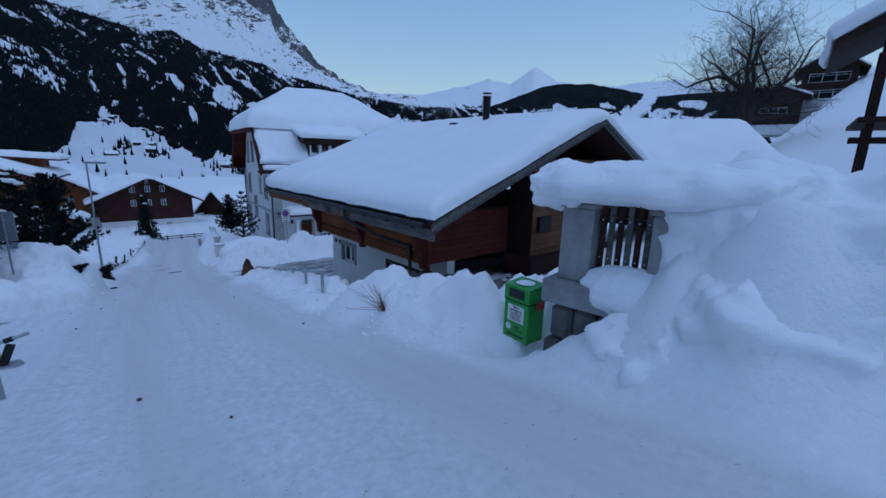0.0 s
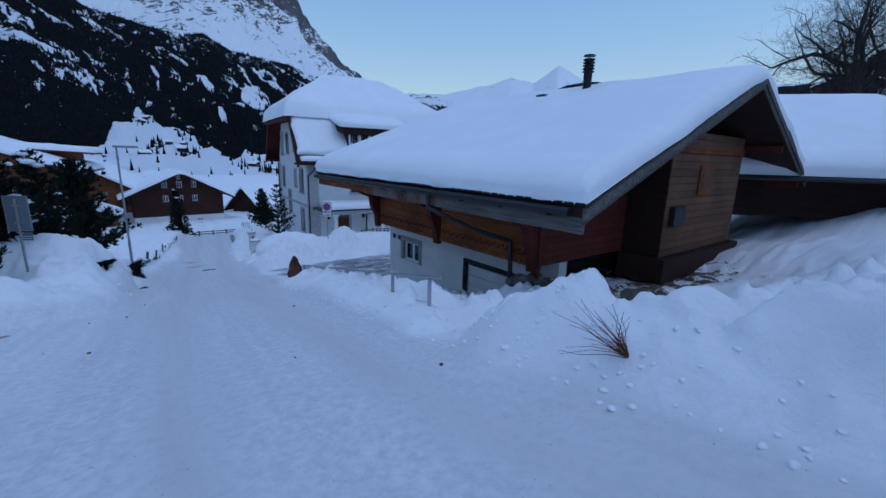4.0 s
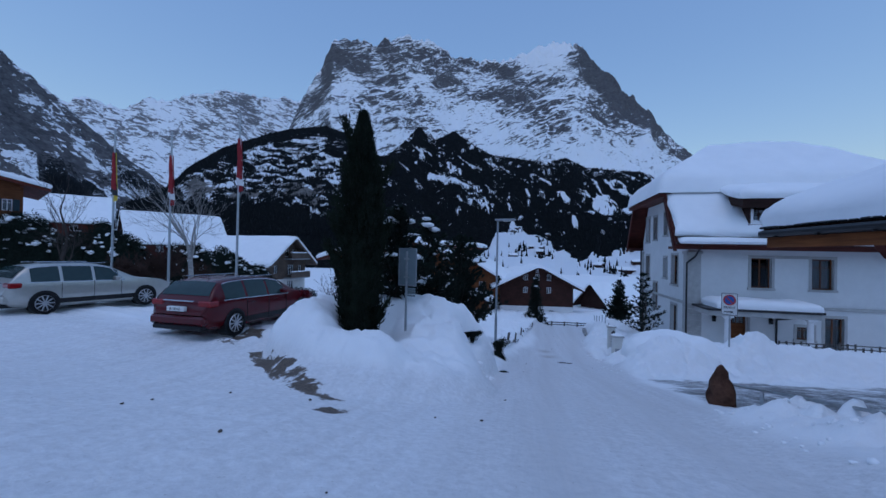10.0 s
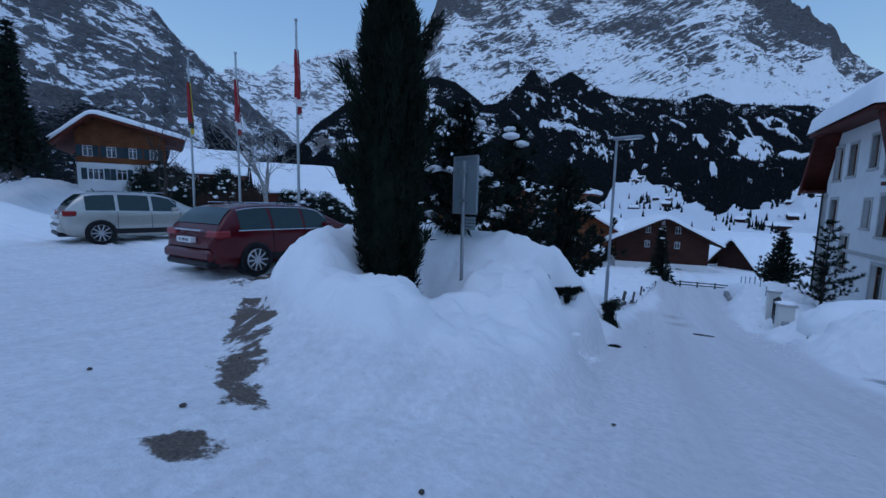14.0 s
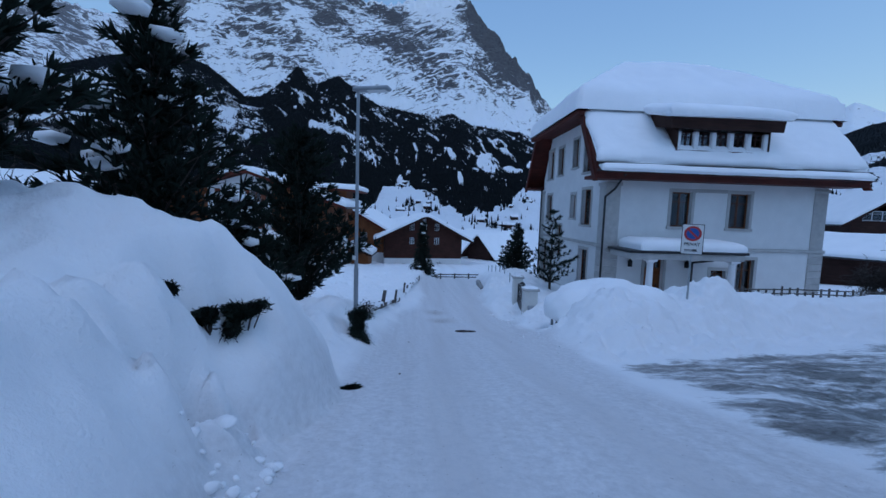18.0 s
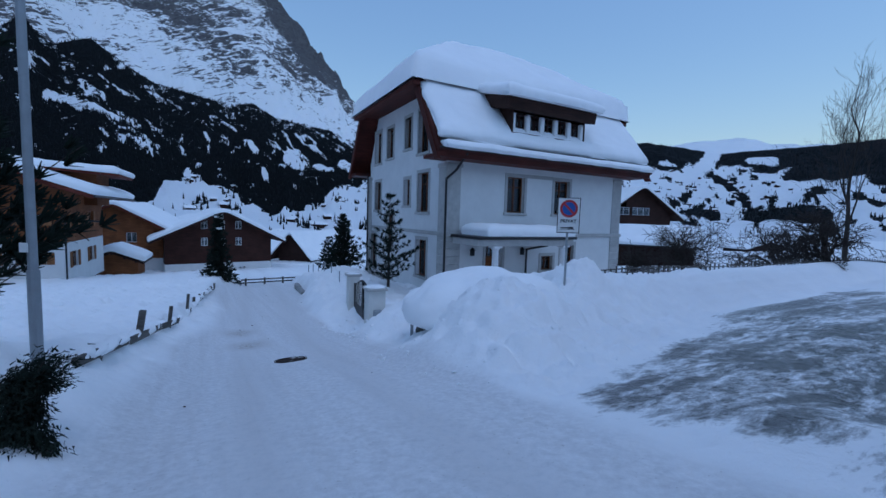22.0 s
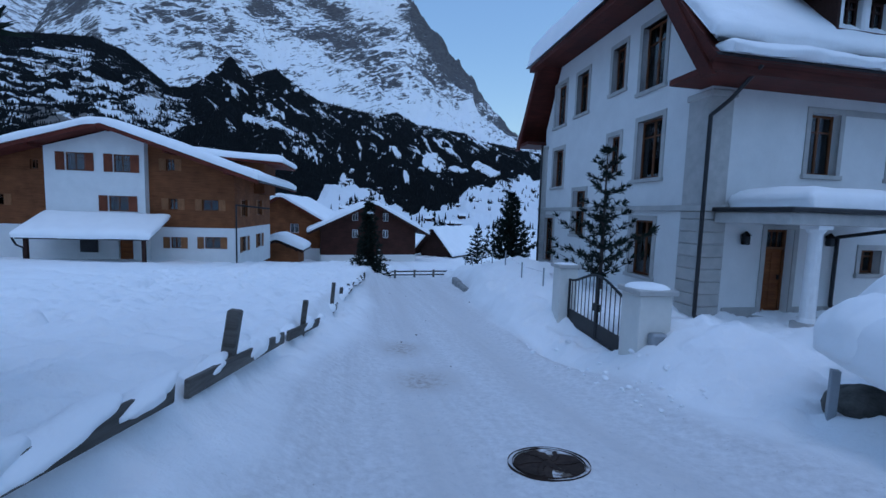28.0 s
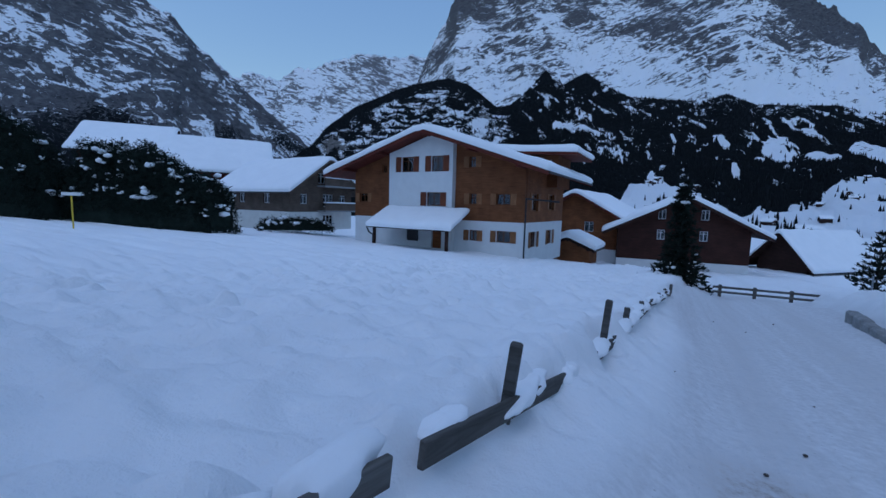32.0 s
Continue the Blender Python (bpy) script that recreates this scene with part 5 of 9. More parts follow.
        pipe_run(bm, [Vector(p) for p in pts], 0.055)
        part("rain_pipe", bm, GUTTER, e)
    for x in (1.42, 4.45):
        l_ = part("wall_lamp", boxed(x - 0.09, x + 0.09, -0.20, -0.04, -4.48, -4.22, 0.02), BLACK, e)
        bm = bmesh.new()
        bmesh.ops.create_cone(bm, cap_ends=True, segments=6, radius1=0.15, radius2=0.02, depth=0.14)
        bmesh.ops.translate(bm, verts=bm.verts, vec=(x, -0.12, -4.15))
        part("lamp_hood", bm, BLACK, l_)
        part("lamp_arm", boxed(x - 0.02, x + 0.02, -0.06, 0.0, -4.4, -4.34), BLACK, l_)
    # snow on the roofs
    def tag(o, lab):
        tagged(o, lab, "snow", "roof snow")
    M = at(WX, WY, 0, WA)
    R90 = at(WX, WY, 0, WA) @ pose(0, 0, 0, 0, 0, 90)
    o = profile_snow("roof_snow", [(-0.98, 0.66), (0.15, 2.05), (1.35, 3.55)], -WW - 0.95, 0.95, R90, 0.50, 7, ny=44, rough=0.22, over=0.16)
    tag(o, "thick snow sliding down the steep mansard slope")
    o = profile_snow("roof_snow", [(WD + 1.15, 0.28), (WD - 0.2, 2.05), (WD - 1.4, 3.55)], -WW - 0.95, 0.95, R90, 0.55, 9, ny=30, rough=0.2, over=0.16)
    tag(o, "thick snow sliding down the steep mansard slope")
    # upper hipped roof
    u, v = np.meshgrid(np.linspace(0, 1, 60), np.linspace(0, 1, 46), indexing="ij")
    X, Y = -1.5 + u * (WW + 3.0), 0.8 + v * (WD - 1.6)
    dxe, dye = np.minimum(X + 1.5, WW + 1.5 - X), np.minimum(Y - 0.8, WD - 0.8 - Y)
    roofz = zb + np.minimum((zr - zb) * dye / (yr - 0.8), (zr - zb) * dxe / (hx + 1.5))
    ed = np.minimum(dxe, dye)
    h = 1.0 * np.sqrt(np.clip(1 - (1 - np.clip(ed / 0.6, 0, 1)) ** 2, 0, 1)) * (1 + 0.18 * fbm(X * 0.5, Y * 0.5, 4, 5))
    bx = np.sign(X - WW / 2) * np.exp(-dxe / 0.4) * (0.18 + 0.12 * fbm(X, Y, 3, 8)) * np.sin(np.pi * np.clip(h / 0.75, 0, 1) * 0.8)
    by = np.sign(Y - WD / 2) * np.exp(-dye / 0.4) * (0.18 + 0.12 * fbm(X, Y, 3, 9)) * np.sin(np.pi * np.clip(h / 0.75, 0, 1) * 0.8)
    P = np.stack([X + bx, Y + by, roofz + h], -1)
    mm = np.array(M)
    tag(grid_mesh("roof_snow", P @ mm[:3, :3].T + mm[:3, 3], SNOW), "deep rounded snow on the hipped upper roof")
    o = profile_snow("dormer_snow", [(dx0 - 0.8, 2.86), (5.5, 2.88), (dx1 + 0.6, 2.86)], dy - 0.70, 1.4, M, 0.60, 12, ny=20, over=0.22)
    for vtx in o.data.vertices:
        loc = M.inverted() @ vtx.co
        vtx.co.z += max(0.0, loc.y - dy + 0.45) * 0.28
    tag(o, "snow cushion on the dormer roof")
    o = profile_snow("porch_snow", [(0.75, -3.44), (3, -3.44), (5.9, -3.44)], -2.3, -0.12, M, 0.5, 13, ny=20, over=0.12)
    tag(o, "rounded snow on the flat porch roof")
    o = profile_snow("eave_snow", [(-1.45, 0.20), (-0.95, 0.36)], -WW - 0.9, 0.9, R90, 0.30, 17, ny=44, rough=0.3, over=0.16)
    tag(o, "roll of slid snow along the gutter")
    return e


def thing_col(e, x, y):
    part("column_pedestal", boxed(x - 0.24, x + 0.24, y - 0.24, y + 0.24, WZ0, -6.25, 0.02), STONE, e)
    bm = bmesh.new()
    tube(bm, (x, y, -6.25), (x, y, -6.15), 0.21, 0.19, 16)
    tube(bm, (x, y, -6.15), (x, y, -4.05), 0.165, 0.14, 16)
    tube(bm, (x, y, -4.05), (x, y, -3.95), 0.16, 0.21, 16)
    box(bm, x - 0.22, x + 0.22, y - 0.22, y + 0.22, -3.95, -3.861)
    return part("column", bm, WHITE, e)


villa()


# -- the low timber barn on a white garage storey, its eave over the lane --
GX, GY, GA = -0.25, 9.36, 130.7
GL, GWID, GZE, GZR, GZB = 11.6, 13.0, -0.13, 2.75, 0.22


def barn():
    """x runs along the eave beside the lane, y towards the lane; the body lies at negative y."""
    e = thing("barn", at(GX, GY, 0, GA), "orange-brown timber barn over a white plastered garage storey", "house")
    ry = -7.1
    # roof slabs
    for ya, za, yb, zb in ((0.0, GZE, ry, GZR), (ry, GZR, -GWID, GZB)):
        bm = bmesh.new()
        vs = [[bm.verts.new((x, y, z)) for y, z in ((ya, za), (yb, zb), (yb, zb + 0.20), (ya, za + 0.20))] for x in (0.0, GL)]
        for i in range(4):
            bm.faces.new((vs[0][i], vs[0][(i + 1) % 4], vs[1][(i + 1) % 4], vs[1][i]))
        bm.faces.new(vs[0]), bm.faces.new(vs[1][::-1])
        bmesh.ops.recalc_face_normals(bm, faces=bm.faces)
        part("roof_slope", bm, WOOD_DARK, e)
    slope = (GZR - GZE) / -ry
    # weathered bargeboards on the gable, in two lapped boards
    for x0 in (-0.05, -0.09):
        for ya, yb in ((0.05, ry), (-GWID, ry)):
            dz = 0.0 if x0 > -0.07 else 0.10
            zc = lambda y: GZE + slope * (-y) if y >= ry else GZR - (GZR - GZB) * (ry - y) / (GWID + ry)
            bm = bmesh.new()
            hh = 0.26 if dz == 0 else 0.13
            vs = [[bm.verts.new((x, y, z)) for y, z in ((ya, zc(ya) - 0.08 + dz), (yb, zc(yb) - 0.08 + dz), (yb, zc(yb) - 0.08 + dz + hh), (ya, zc(ya) - 0.08 + dz + hh))] for x in (x0, x0 + 0.038)]
            for i in range(4):
                bm.faces.new((vs[0][i], vs[0][(i + 1) % 4], vs[1][(i + 1) % 4], vs[1][i]))
            bm.faces.new(vs[0]), bm.faces.new(vs[1][::-1])
            bmesh.ops.recalc_face_normals(bm, faces=bm.faces)
            part("bargeboard", bm, WOOD_OLD, e)
    # tile edge along the eave, gutter, and the split grey beam under it
    for i in range(54):
        x = 0.05 + i * (GL - 0.1) / 53
        part("eave_tile", boxed(x - 0.10, x + 0.10, -0.16, 0.07, GZE + 0.195, GZE + 0.245, 0.02), BLACK, e)
    bm = bmesh.new()
    tube(bm, (0.2, 0.10, GZE + 0.08), (GL - 0.1, 0.10, GZE + 0.08), 0.075, 0.075, 10)
    part("gutter", bm, GUTTER, e)
    for i in range(10):
        x = 0.6 + i * 1.15
        part("gutter_bracket", boxed(x - 0.015, x + 0.015, 0.0, 0.19, GZE - 0.01, GZE + 0.02), GUTTER, e)
    part("eave_board", boxed(0.02, 3.8, -0.10, -0.02, GZE - 0.28, GZE + 0.02, 0.01), WOOD_OLD, e, "grey weathered split board")
    part("eave_board", boxed(3.82, 7.8, -0.10, -0.03, GZE - 0.26, GZE + 0.02, 0.01), WOOD_SPLIT, e, "half-weathered split board")
    part("eave_board", boxed(7.82, GL - 0.05, -0.10, -0.04, GZE - 0.22, GZE + 0.02, 0.01), WOOD_ORANGE, e)
    # timber upper storey that juts over the garage: each board is a piece
    fy = -1.50                                  # outer face of the boarding
    zt, zb = -0.10, -1.62
    nb = 7
    for i in range(nb):
        za, zc_ = zb + (zt - zb) * i / nb, zb + (zt - zb) * (i + 1) / nb - 0.008
        part("board", boxed(2.05, 9.6, fy, fy + 0.035, za, zc_, 0.006), WOOD_ORANGE, e)
    part("storey_core", boxed(2.05, 9.6, -GWID + 1.2, fy, -1.62, -0.05), WOOD_DARK, e)
    # carved frieze: two rows of small scallops and a dotted lattice
    for i in range(55):
        x = 2.14 + i * 0.136
        bm = bmesh.new()
        tube(bm, (x, fy + 0.030, -1.60), (x, fy + 0.075, -1.60), 0.062, 0.062, 8)
        part("scallop", bm, WOOD_ORANGE, e)
    part("frieze_rail", boxed(2.05, 9.6, fy + 0.035, fy + 0.06, -1.55, -1.48), WOOD_ORANGE, e)
    for i in range(27):
        x = 2.2 + i * 0.272
        bm = bmesh.new()
        box(bm, -0.075, 0.075, 0.0, 0.022, -0.028, 0.028, 0.0, Matrix.Translation((x, fy + 0.035, -1.38)) @ Matrix.Rotation(radians(35), 4, 'Y'))
        box(bm, -0.03, 0.03, 0.0, 0.022, -0.03, 0.03, 0.0, Matrix.Translation((x + 0.12, fy + 0.035, -1.33)) @ Matrix.Rotation(radians(45), 4, 'Y'))
        part("carved_flower", bm, WOOD_RED, e)
    # brackets that carry the eave
    for x in (2.15, 5.8, 9.45):
        bm = bmesh.new()
        pts = [(fy, -1.75), (fy + 0.16, -1.75), (fy + 0.20, -1.35), (fy + 0.36, -1.05), (fy + 0.42, -0.70), (fy + 0.78, -0.55), (fy + 0.95, -0.32), (fy + 1.25, -0.30), (fy + 1.25, -0.14), (fy, -0.10)]
        a = [[bm.verts.new((xx, y, z)) for y, z in pts] for xx in (x - 0.10, x + 0.10)]
        for i in range(len(pts)):
            j = (i + 1) % len(pts)
            bm.faces.new((a[0][i], a[0][j], a[1][j], a[1][i]))
        bm.faces.new(a[0]), bm.faces.new(a[1][::-1])
        bmesh.ops.recalc_face_normals(bm, faces=bm.faces)
        part("eave_bracket", bm, WOOD_RED, e)
    # white garage storey
    wy = -2.25
    # the wall, outside towards the lane (+y): drawn from its far end
    wm = at(10.0, wy, 0, 180)
    hole_win, hole_gate = (1.0, 2.05, -3.02, -2.30), (4.60, 7.30, -4.6, -2.35)
    w_ = part("wall_garage", wall_mesh(0, 8.0, -4.9, [(0, -1.63), (8.0, -1.63)], [hole_win, hole_gate], 0.3), PLASTER2, e)
    w_.matrix_basis = wm
    part("wall_far_end", boxed(9.7, 10.0, -GWID + 1.0, wy - 0.302, -4.9, -1.63), PLASTER2, e)
    part("wall_hill", boxed(2.0, 9.7, -GWID + 1.0, -GWID + 1.3, -4.9, -1.63), PLASTER2, e)
    window(e, wm @ at(hole_win[0], 0, hole_win[2]), 1.05, 0.72, WHITE, surround=CONCRETE, bars=(1, 0), depth=0.12)
    for k, (x0, wv) in enumerate(((0.25, 0.20), (0.62, 0.30))):
        v_ = part("vent_grille", boxed(x0, x0 + wv, -0.02, 0.0, -2.32, -2.16), BLACK, e)
        v_.matrix_basis = wm
    for i in range(7):
        g_ = part("gate_panel", boxed(hole_gate[0], hole_gate[1], 0.12, 0.16, -4.6 + i * 0.31, -4.6 + i * 0.31 + 0.295, 0.01), PLASTER2, e, "pale roller door panel")
        g_.matrix_basis = wm
    bm = bmesh.new()
    box(bm, hole_gate[0] - 0.10, hole_gate[1] + 0.10, -0.03, 0.10, -2.35, -2.23)
    box(bm, hole_gate[0] - 0.10, hole_gate[0], -0.03, 0.10, -4.6, -2.35)
    box(bm, hole_gate[1], hole_gate[1] + 0.10, -0.03, 0.10, -4.6, -2.35)
    gf = part("gate_frame", bm, BLACK, e, "black steel gate frame")
    gf.matrix_basis = wm
    # gable face under the overhang: a boarded entrance box and dark sides
    for i in range(17):
        za = -1.62 + i * 0.19
        top = GZE + slope * 3.0
        part("gable_board", boxed(0.95, 0.99, -9.7, -5.0, za, za + 0.182, 0.006), WOOD_PALE, e) if za + 0.19 < 1.62 else None
    part("gable_core", boxed(0.99, 2.0, -9.7, -5.0, -1.62, 1.38), WOOD_DARK, e)
    part("gable_top", boxed(0.93, 0.99, -9.75, -4.95, 1.13, 1.25), WOOD_ORANGE, e)
    for i in range(34):
        bm = bmesh.new()
        y = -5.1 - i * 0.135
        tube(bm, (0.90, y, 1.11), (0.95, y, 1.11), 0.055, 0.055, 8)
        part("scallop", bm, WOOD_ORANGE, e)
    hatch = part("hatch", boxed(0.89, 0.95, -7.45, -6.65, -0.05, 0.76, 0.008), WOOD_ORANGE, e)
    part("hatch_panel", boxed(0.875, 0.89, -7.33, -6.77, 0.06, 0.66, 0.006), WOOD_PALE, hatch)
    part("letter_box", boxed(0.80, 0.95, -5.85, -5.2, -0.80, -0.30, 0.02), BLACK, e, "black metal letter box")
    for i in range(9):
        za = -1.62 + i * 0.17
        part("side_board", boxed(2.0, 2.045, -5.0, fy - 0.01, za, za + 0.163, 0.006), WOOD_RED, e)
    part("corner_post", boxed(1.98, 2.16, fy - 0.05, fy + 0.05, -2.1, -0.10, 0.015), WOOD_RED, e)
    part("porch_floor", boxed(0.75, 2.0, -10.0, -4.85, -2.3, -1.64), WOOD_DARK, e)
    for y in (-0.25, -3.6, ry, -10.2, -GWID + 0.25):
        z = (GZE + slope * -y if y >= ry else GZR - (GZR - GZB) * (ry - y) / (GWID + ry)) - 0.01
        part("purlin", boxed(0.1, 2.1, y - 0.09, y + 0.09, z - 0.22, z, 0.01), WOOD_RED, e)
    part("inner_wall", boxed(1.9, 2.0, -GWID + 1.2, -9.7, -1.62, 0.9), WOOD_DARK, e)
    # rain pipe from the gutter back to the wall
    bm = bmesh.new()
    pipe_run(bm, [Vector(v) for v in ((4.2, 0.10, GZE + 0.05), (4.2, 0.08, -0.42), (3.5, -0.6, -0.85), (2.8, -1.35, -1.15), (2.77, -1.40, -2.15))], 0.055)
    part("rain_pipe", bm, GUTTER, e)
    # icicles on the eave
    for i, (x, L_) in enumerate(((5.3, 0.50), (5.4, 0.34), (5.2, 0.28), (5.5, 0.20))):
        bm = bmesh.new()
        tube(bm, (x, 0.12, GZE + 0.02), (x + 0.01, 0.12, GZE + 0.02 - L_), 0.02, 0.003, 6)
        part("icicle", bm, GLASS, e)
    # ribbed smoke pipe
    px, py, pz = 4.4, -6.13, 2.6
    bm = bmesh.new()
    tube(bm, (px, py, 2.0), (px, py, 3.85), 0.13, 0.13, 14)
    for i in range(5):
        tube(bm, (px, py, 3.50 + i * 0.09), (px, py, 3.53 + i * 0.09), 0.18, 0.18, 14)
    tube(bm, (px, py, 3.98), (px, py, 4.01), 0.19, 0.17, 14)
    part("smoke_pipe", bm, BLACK, e, "black ribbed metal smoke pipe")
    part("roof_hatch", boxed(5.7, 6.1, -6.05, -5.7, 2.6, 2.95, 0.03), BLACK, e)
    # snow
    R90 = at(GX, GY, 0, GA) @ pose(0, 0, 0, 0, 0, 90)
    o = profile_snow("roof_snow", [(0.06, GZE + 0.21), (ry, GZR + 0.20), (-GWID - 0.05, GZB + 0.21)], -GL - 0.02, 0.05, R90, 0.50, 23, ny=48, rough=0.08, over=0.14)
    tagged(o, "broad smooth snow blanket on the barn roof", "snow", "roof snow")
    return e


barn()


# -- the broad chalet beyond the meadow: white bay in a timber gable --
CX, CY, CA = -44.18, 43.07, 35.0


def big_chalet():
    W, D = 16.65, 11.0
    ox, oy = CX - W * math.cos(radians(CA)), CY - W * math.sin(radians(CA))
    wins = [("f", 0.55, -4.20, 0.95, 0.80, 1), ("f", 12.05, -4.20, 0.60, 0.85, 1), ("f", 14.35, -4.20, 1.15, 0.85, 1), ("f", 11.95, -1.30, 0.55, 0.85, 1),
            ("f", 12.1, -7.10, 0.70, 0.85, 1), ("f", 14.45, -7.10, 1.15, 0.90, 1), ("f", 3.2, -1.6, 0.5, 0.7),
            ("r", 1.6, -4.6, 1.5, 1.35, 1), ("r", 6.2, -4.5, 1.5, 1.35, 1), ("r", 1.6, -7.5, 1.5, 1.25, 1), ("r", 6.2, -7.5, 1.5, 1.25, 1)]
    e = chalet("chalet", ox, oy, CA, W, D, -9.0, -5.50, -1.30, 1.45, wins, "broad brown timber chalet with a white plastered bay and shutters", over=(2.2, 1.9), snow=0.62, wood=WOOD_H, roof=WOOD_RED,
               win_mat=WOOD_WIN, ridge_at=0.512, shut=SHUTTER_W, seed=4, eave_r=-1.30)
    # white bay, a little proud of the gable
    b0, b1 = 4.43, 10.75
    holes = [(5.75, 6.95, -1.62, -0.35), (8.75, 9.85, -1.62, -0.35), (8.35, 9.65, -4.42, -3.30), (8.9, 9.85, -7.9, -5.9)]
    p = part("bay_wall", wall_mesh(b0, b1, -9.0, [(b0, 0.0), (8.5, 1.30), (b1, 0.60)], holes, 0.55), PLASTER, e)
    p.matrix_basis = at(0, -0.58, 0)
    for (a, b, c, d) in holes[:3]:
        window(e, at(a, -0.58, c), b - a, d - c, WOOD_WIN, shutters=SHUTTER, shutter_w=0.55, bars=(1, 1), depth=0.14)
    part("entrance_door", boxed(8.95, 9.8, -0.45, -0.40, -7.9, -5.95), WOOD_ORANGE, e)
    # porch roof on posts
    bm = bmesh.new()
    vs = [[bm.verts.new((x, yy, zz)) for yy, zz in ((-3.4, -6.30), (-0.59, -5.0), (-0.59, -4.85), (-3.4, -6.13))] for x in (4.5, 12.2)]
    for i in range(4):
        bm.faces.new((vs[0][i], vs[0][(i + 1) % 4], vs[1][(i + 1) % 4], vs[1][i]))
    bm.faces.new(vs[0]), bm.faces.new(vs[1][::-1])
    bmesh.ops.recalc_face_normals(bm, faces=bm.faces)
    part("porch_roof", bm, GUTTER, e)
    for x in (4.9, 11.8):
        part("porch_post", boxed(x - 0.10, x + 0.10, -3.2, -3.0, -9.0, -6.22), WOOD_DARK, e)
    bm = bmesh.new()
    pipe_run(bm, [Vector(v) for v in ((4.4, -3.5, -6.2), (4.4, -3.2, -6.7), (4.75, -3.1, -6.9), (4.75, -3.1, -8.6))], 0.06)
    part("rain_pipe", bm, GUTTER, e)
    bm = bmesh.new()
    pipe_run(bm, [Vector(v) for v in ((W + 2.4, 0.6, -3.9), (W + 0.1, -0.02, -3.7), (W + 0.1, -0.06, -8.9))], 0.06)
    part("rain_pipe", bm, GUTTER, e)
    part("letter_boxes", boxed(6.5, 7.6, -0.72, -0.60, -7.4, -6.4, 0.02), GUTTER, e)
    M = at(ox, oy, 0, CA)
    o = profile_snow("porch_snow", [(4.35, -6.14), (8, -6.14), (12.35, -6.14)], -3.55, -0.65, M, 0.55, 31, ny=18)
    for v in o.data.vertices:
        v.co.z += ((M.inverted() @ v.co).y + 3.4) * 0.455
    tagged(o, "rounded snow cushion on the porch roof", "snow", "roof snow")
    # cross gable on the right-hand slope, behind
    bm = bmesh.new()
    box(bm, W - 4.2, W + 0.9, 5.2, 9.4, -2.6, 0.10)
    part("dormer_wall", bm, WOOD_H, e)
    bm = bmesh.new()
    prism(bm, [(W - 6.0, 0.40), (W + 2.6, -0.05), (W + 2.6, 0.13), (W - 6.0, 0.58)], 4.3, 10.3)
    part("dormer_roof", bm, WOOD_RED, e)
    o = profile_snow("roof_snow", [(W - 6.2, 0.60), (W - 2, 0.38), (W + 2.7, 0.14)], 4.2, 10.4, M, 0.6, 37, ny=20)
    tagged(o, "rounded snow cushion on the dormer roof", "snow", "roof snow")
    part("chimney", boxed(4.6, 5.5, 5.2, 6.0, 0.2, 2.3, 0.03), CONCRETE, e)
    o = blob_snow("chimney_snow", *(M @ Vector((5.05, 5.6, 2.28))), 0.65, 0.6, 0.42, 3, CA, material=SNOW)
    tagged(o, "cap of snow on a chimney", "snow", "roof snow")
    return e


big_chalet()

# -- the dark house at the foot of the lane --
WOOD_FARM = timber("dark_red_brown_wood", (0.075, 0.028, 0.019), (0.035, 0.015, 0.011), 0)
chalet("farmhouse", -52.3, 61.7, 44, 12.4, 9.5, -11.9, -9.6, -6.1, -2.95,
       [("f", 5.9, -5.15, 0.75, 1.05), ("f", 7.9, -5.15, 0.75, 1.05), ("f", 5.9, -7.35, 0.75, 1.05), ("f", 7.9, -7.35, 0.75, 1.05), ("f", 6.0, -3.85, 0.5, 0.6), ("f", 3.9, -5.15, 0.75, 1.05), ("f", 3.9, -7.35, 0.75, 1.05),
        ("f", 8.3, -11.0, 0.9, 0.8), ("f", 6.3, -11.7, 0.9, 1.7)],
       "dark brown wooden farmhouse with white window frames and a white base", over=(1.6, 1.2), snow=0.5, wood=WOOD_FARM, roof=WOOD_DARK, ridge_at=0.52, seed=6)
chalet("stable", -50.1, 84.7, -4.3, 5.6, 13.0, -13.4, -13.4, -9.7, -6.5, [], "black wooden barn with a snow-covered roof", over=(1.3, 1.2), snow=0.5, wood=WOOD_DARK, roof=WOOD_DARK, seed=8)

# -- houses behind, told apart by roof and walls --
GREYWOOD = timber("grey_brown_boards", (0.20, 0.15, 0.115), (0.12, 0.085, 0.065), 0)
apart = chalet("apartment_house", -71.8, 28.75, 125, 10.5, 13.0, -8.0, -5.6, -2.5, 1.1,
               [("f", 1.5, -4.6, 1.1, 1.2), ("f", 5.2, -4.9, 1.8, 1.6), ("f", 8.2, -4.6, 1.1, 1.2), ("f", 4.4, -1.9, 1.2, 1.3), ("f", 6.4, -1.9, 0.9, 1.2), ("f", 5.2, -7.6, 1.8, 1.6), ("l", 3.0, -4.6, 1.2, 1.2), ("l", 8.0, -4.6, 1.2, 1.2)],
               "grey-brown apartment house with stacked balconies", over=(1.4, 1.6), snow=0.55, wood=GREYWOOD, roof=GREYWOOD, seed=14, base=PLASTER2)
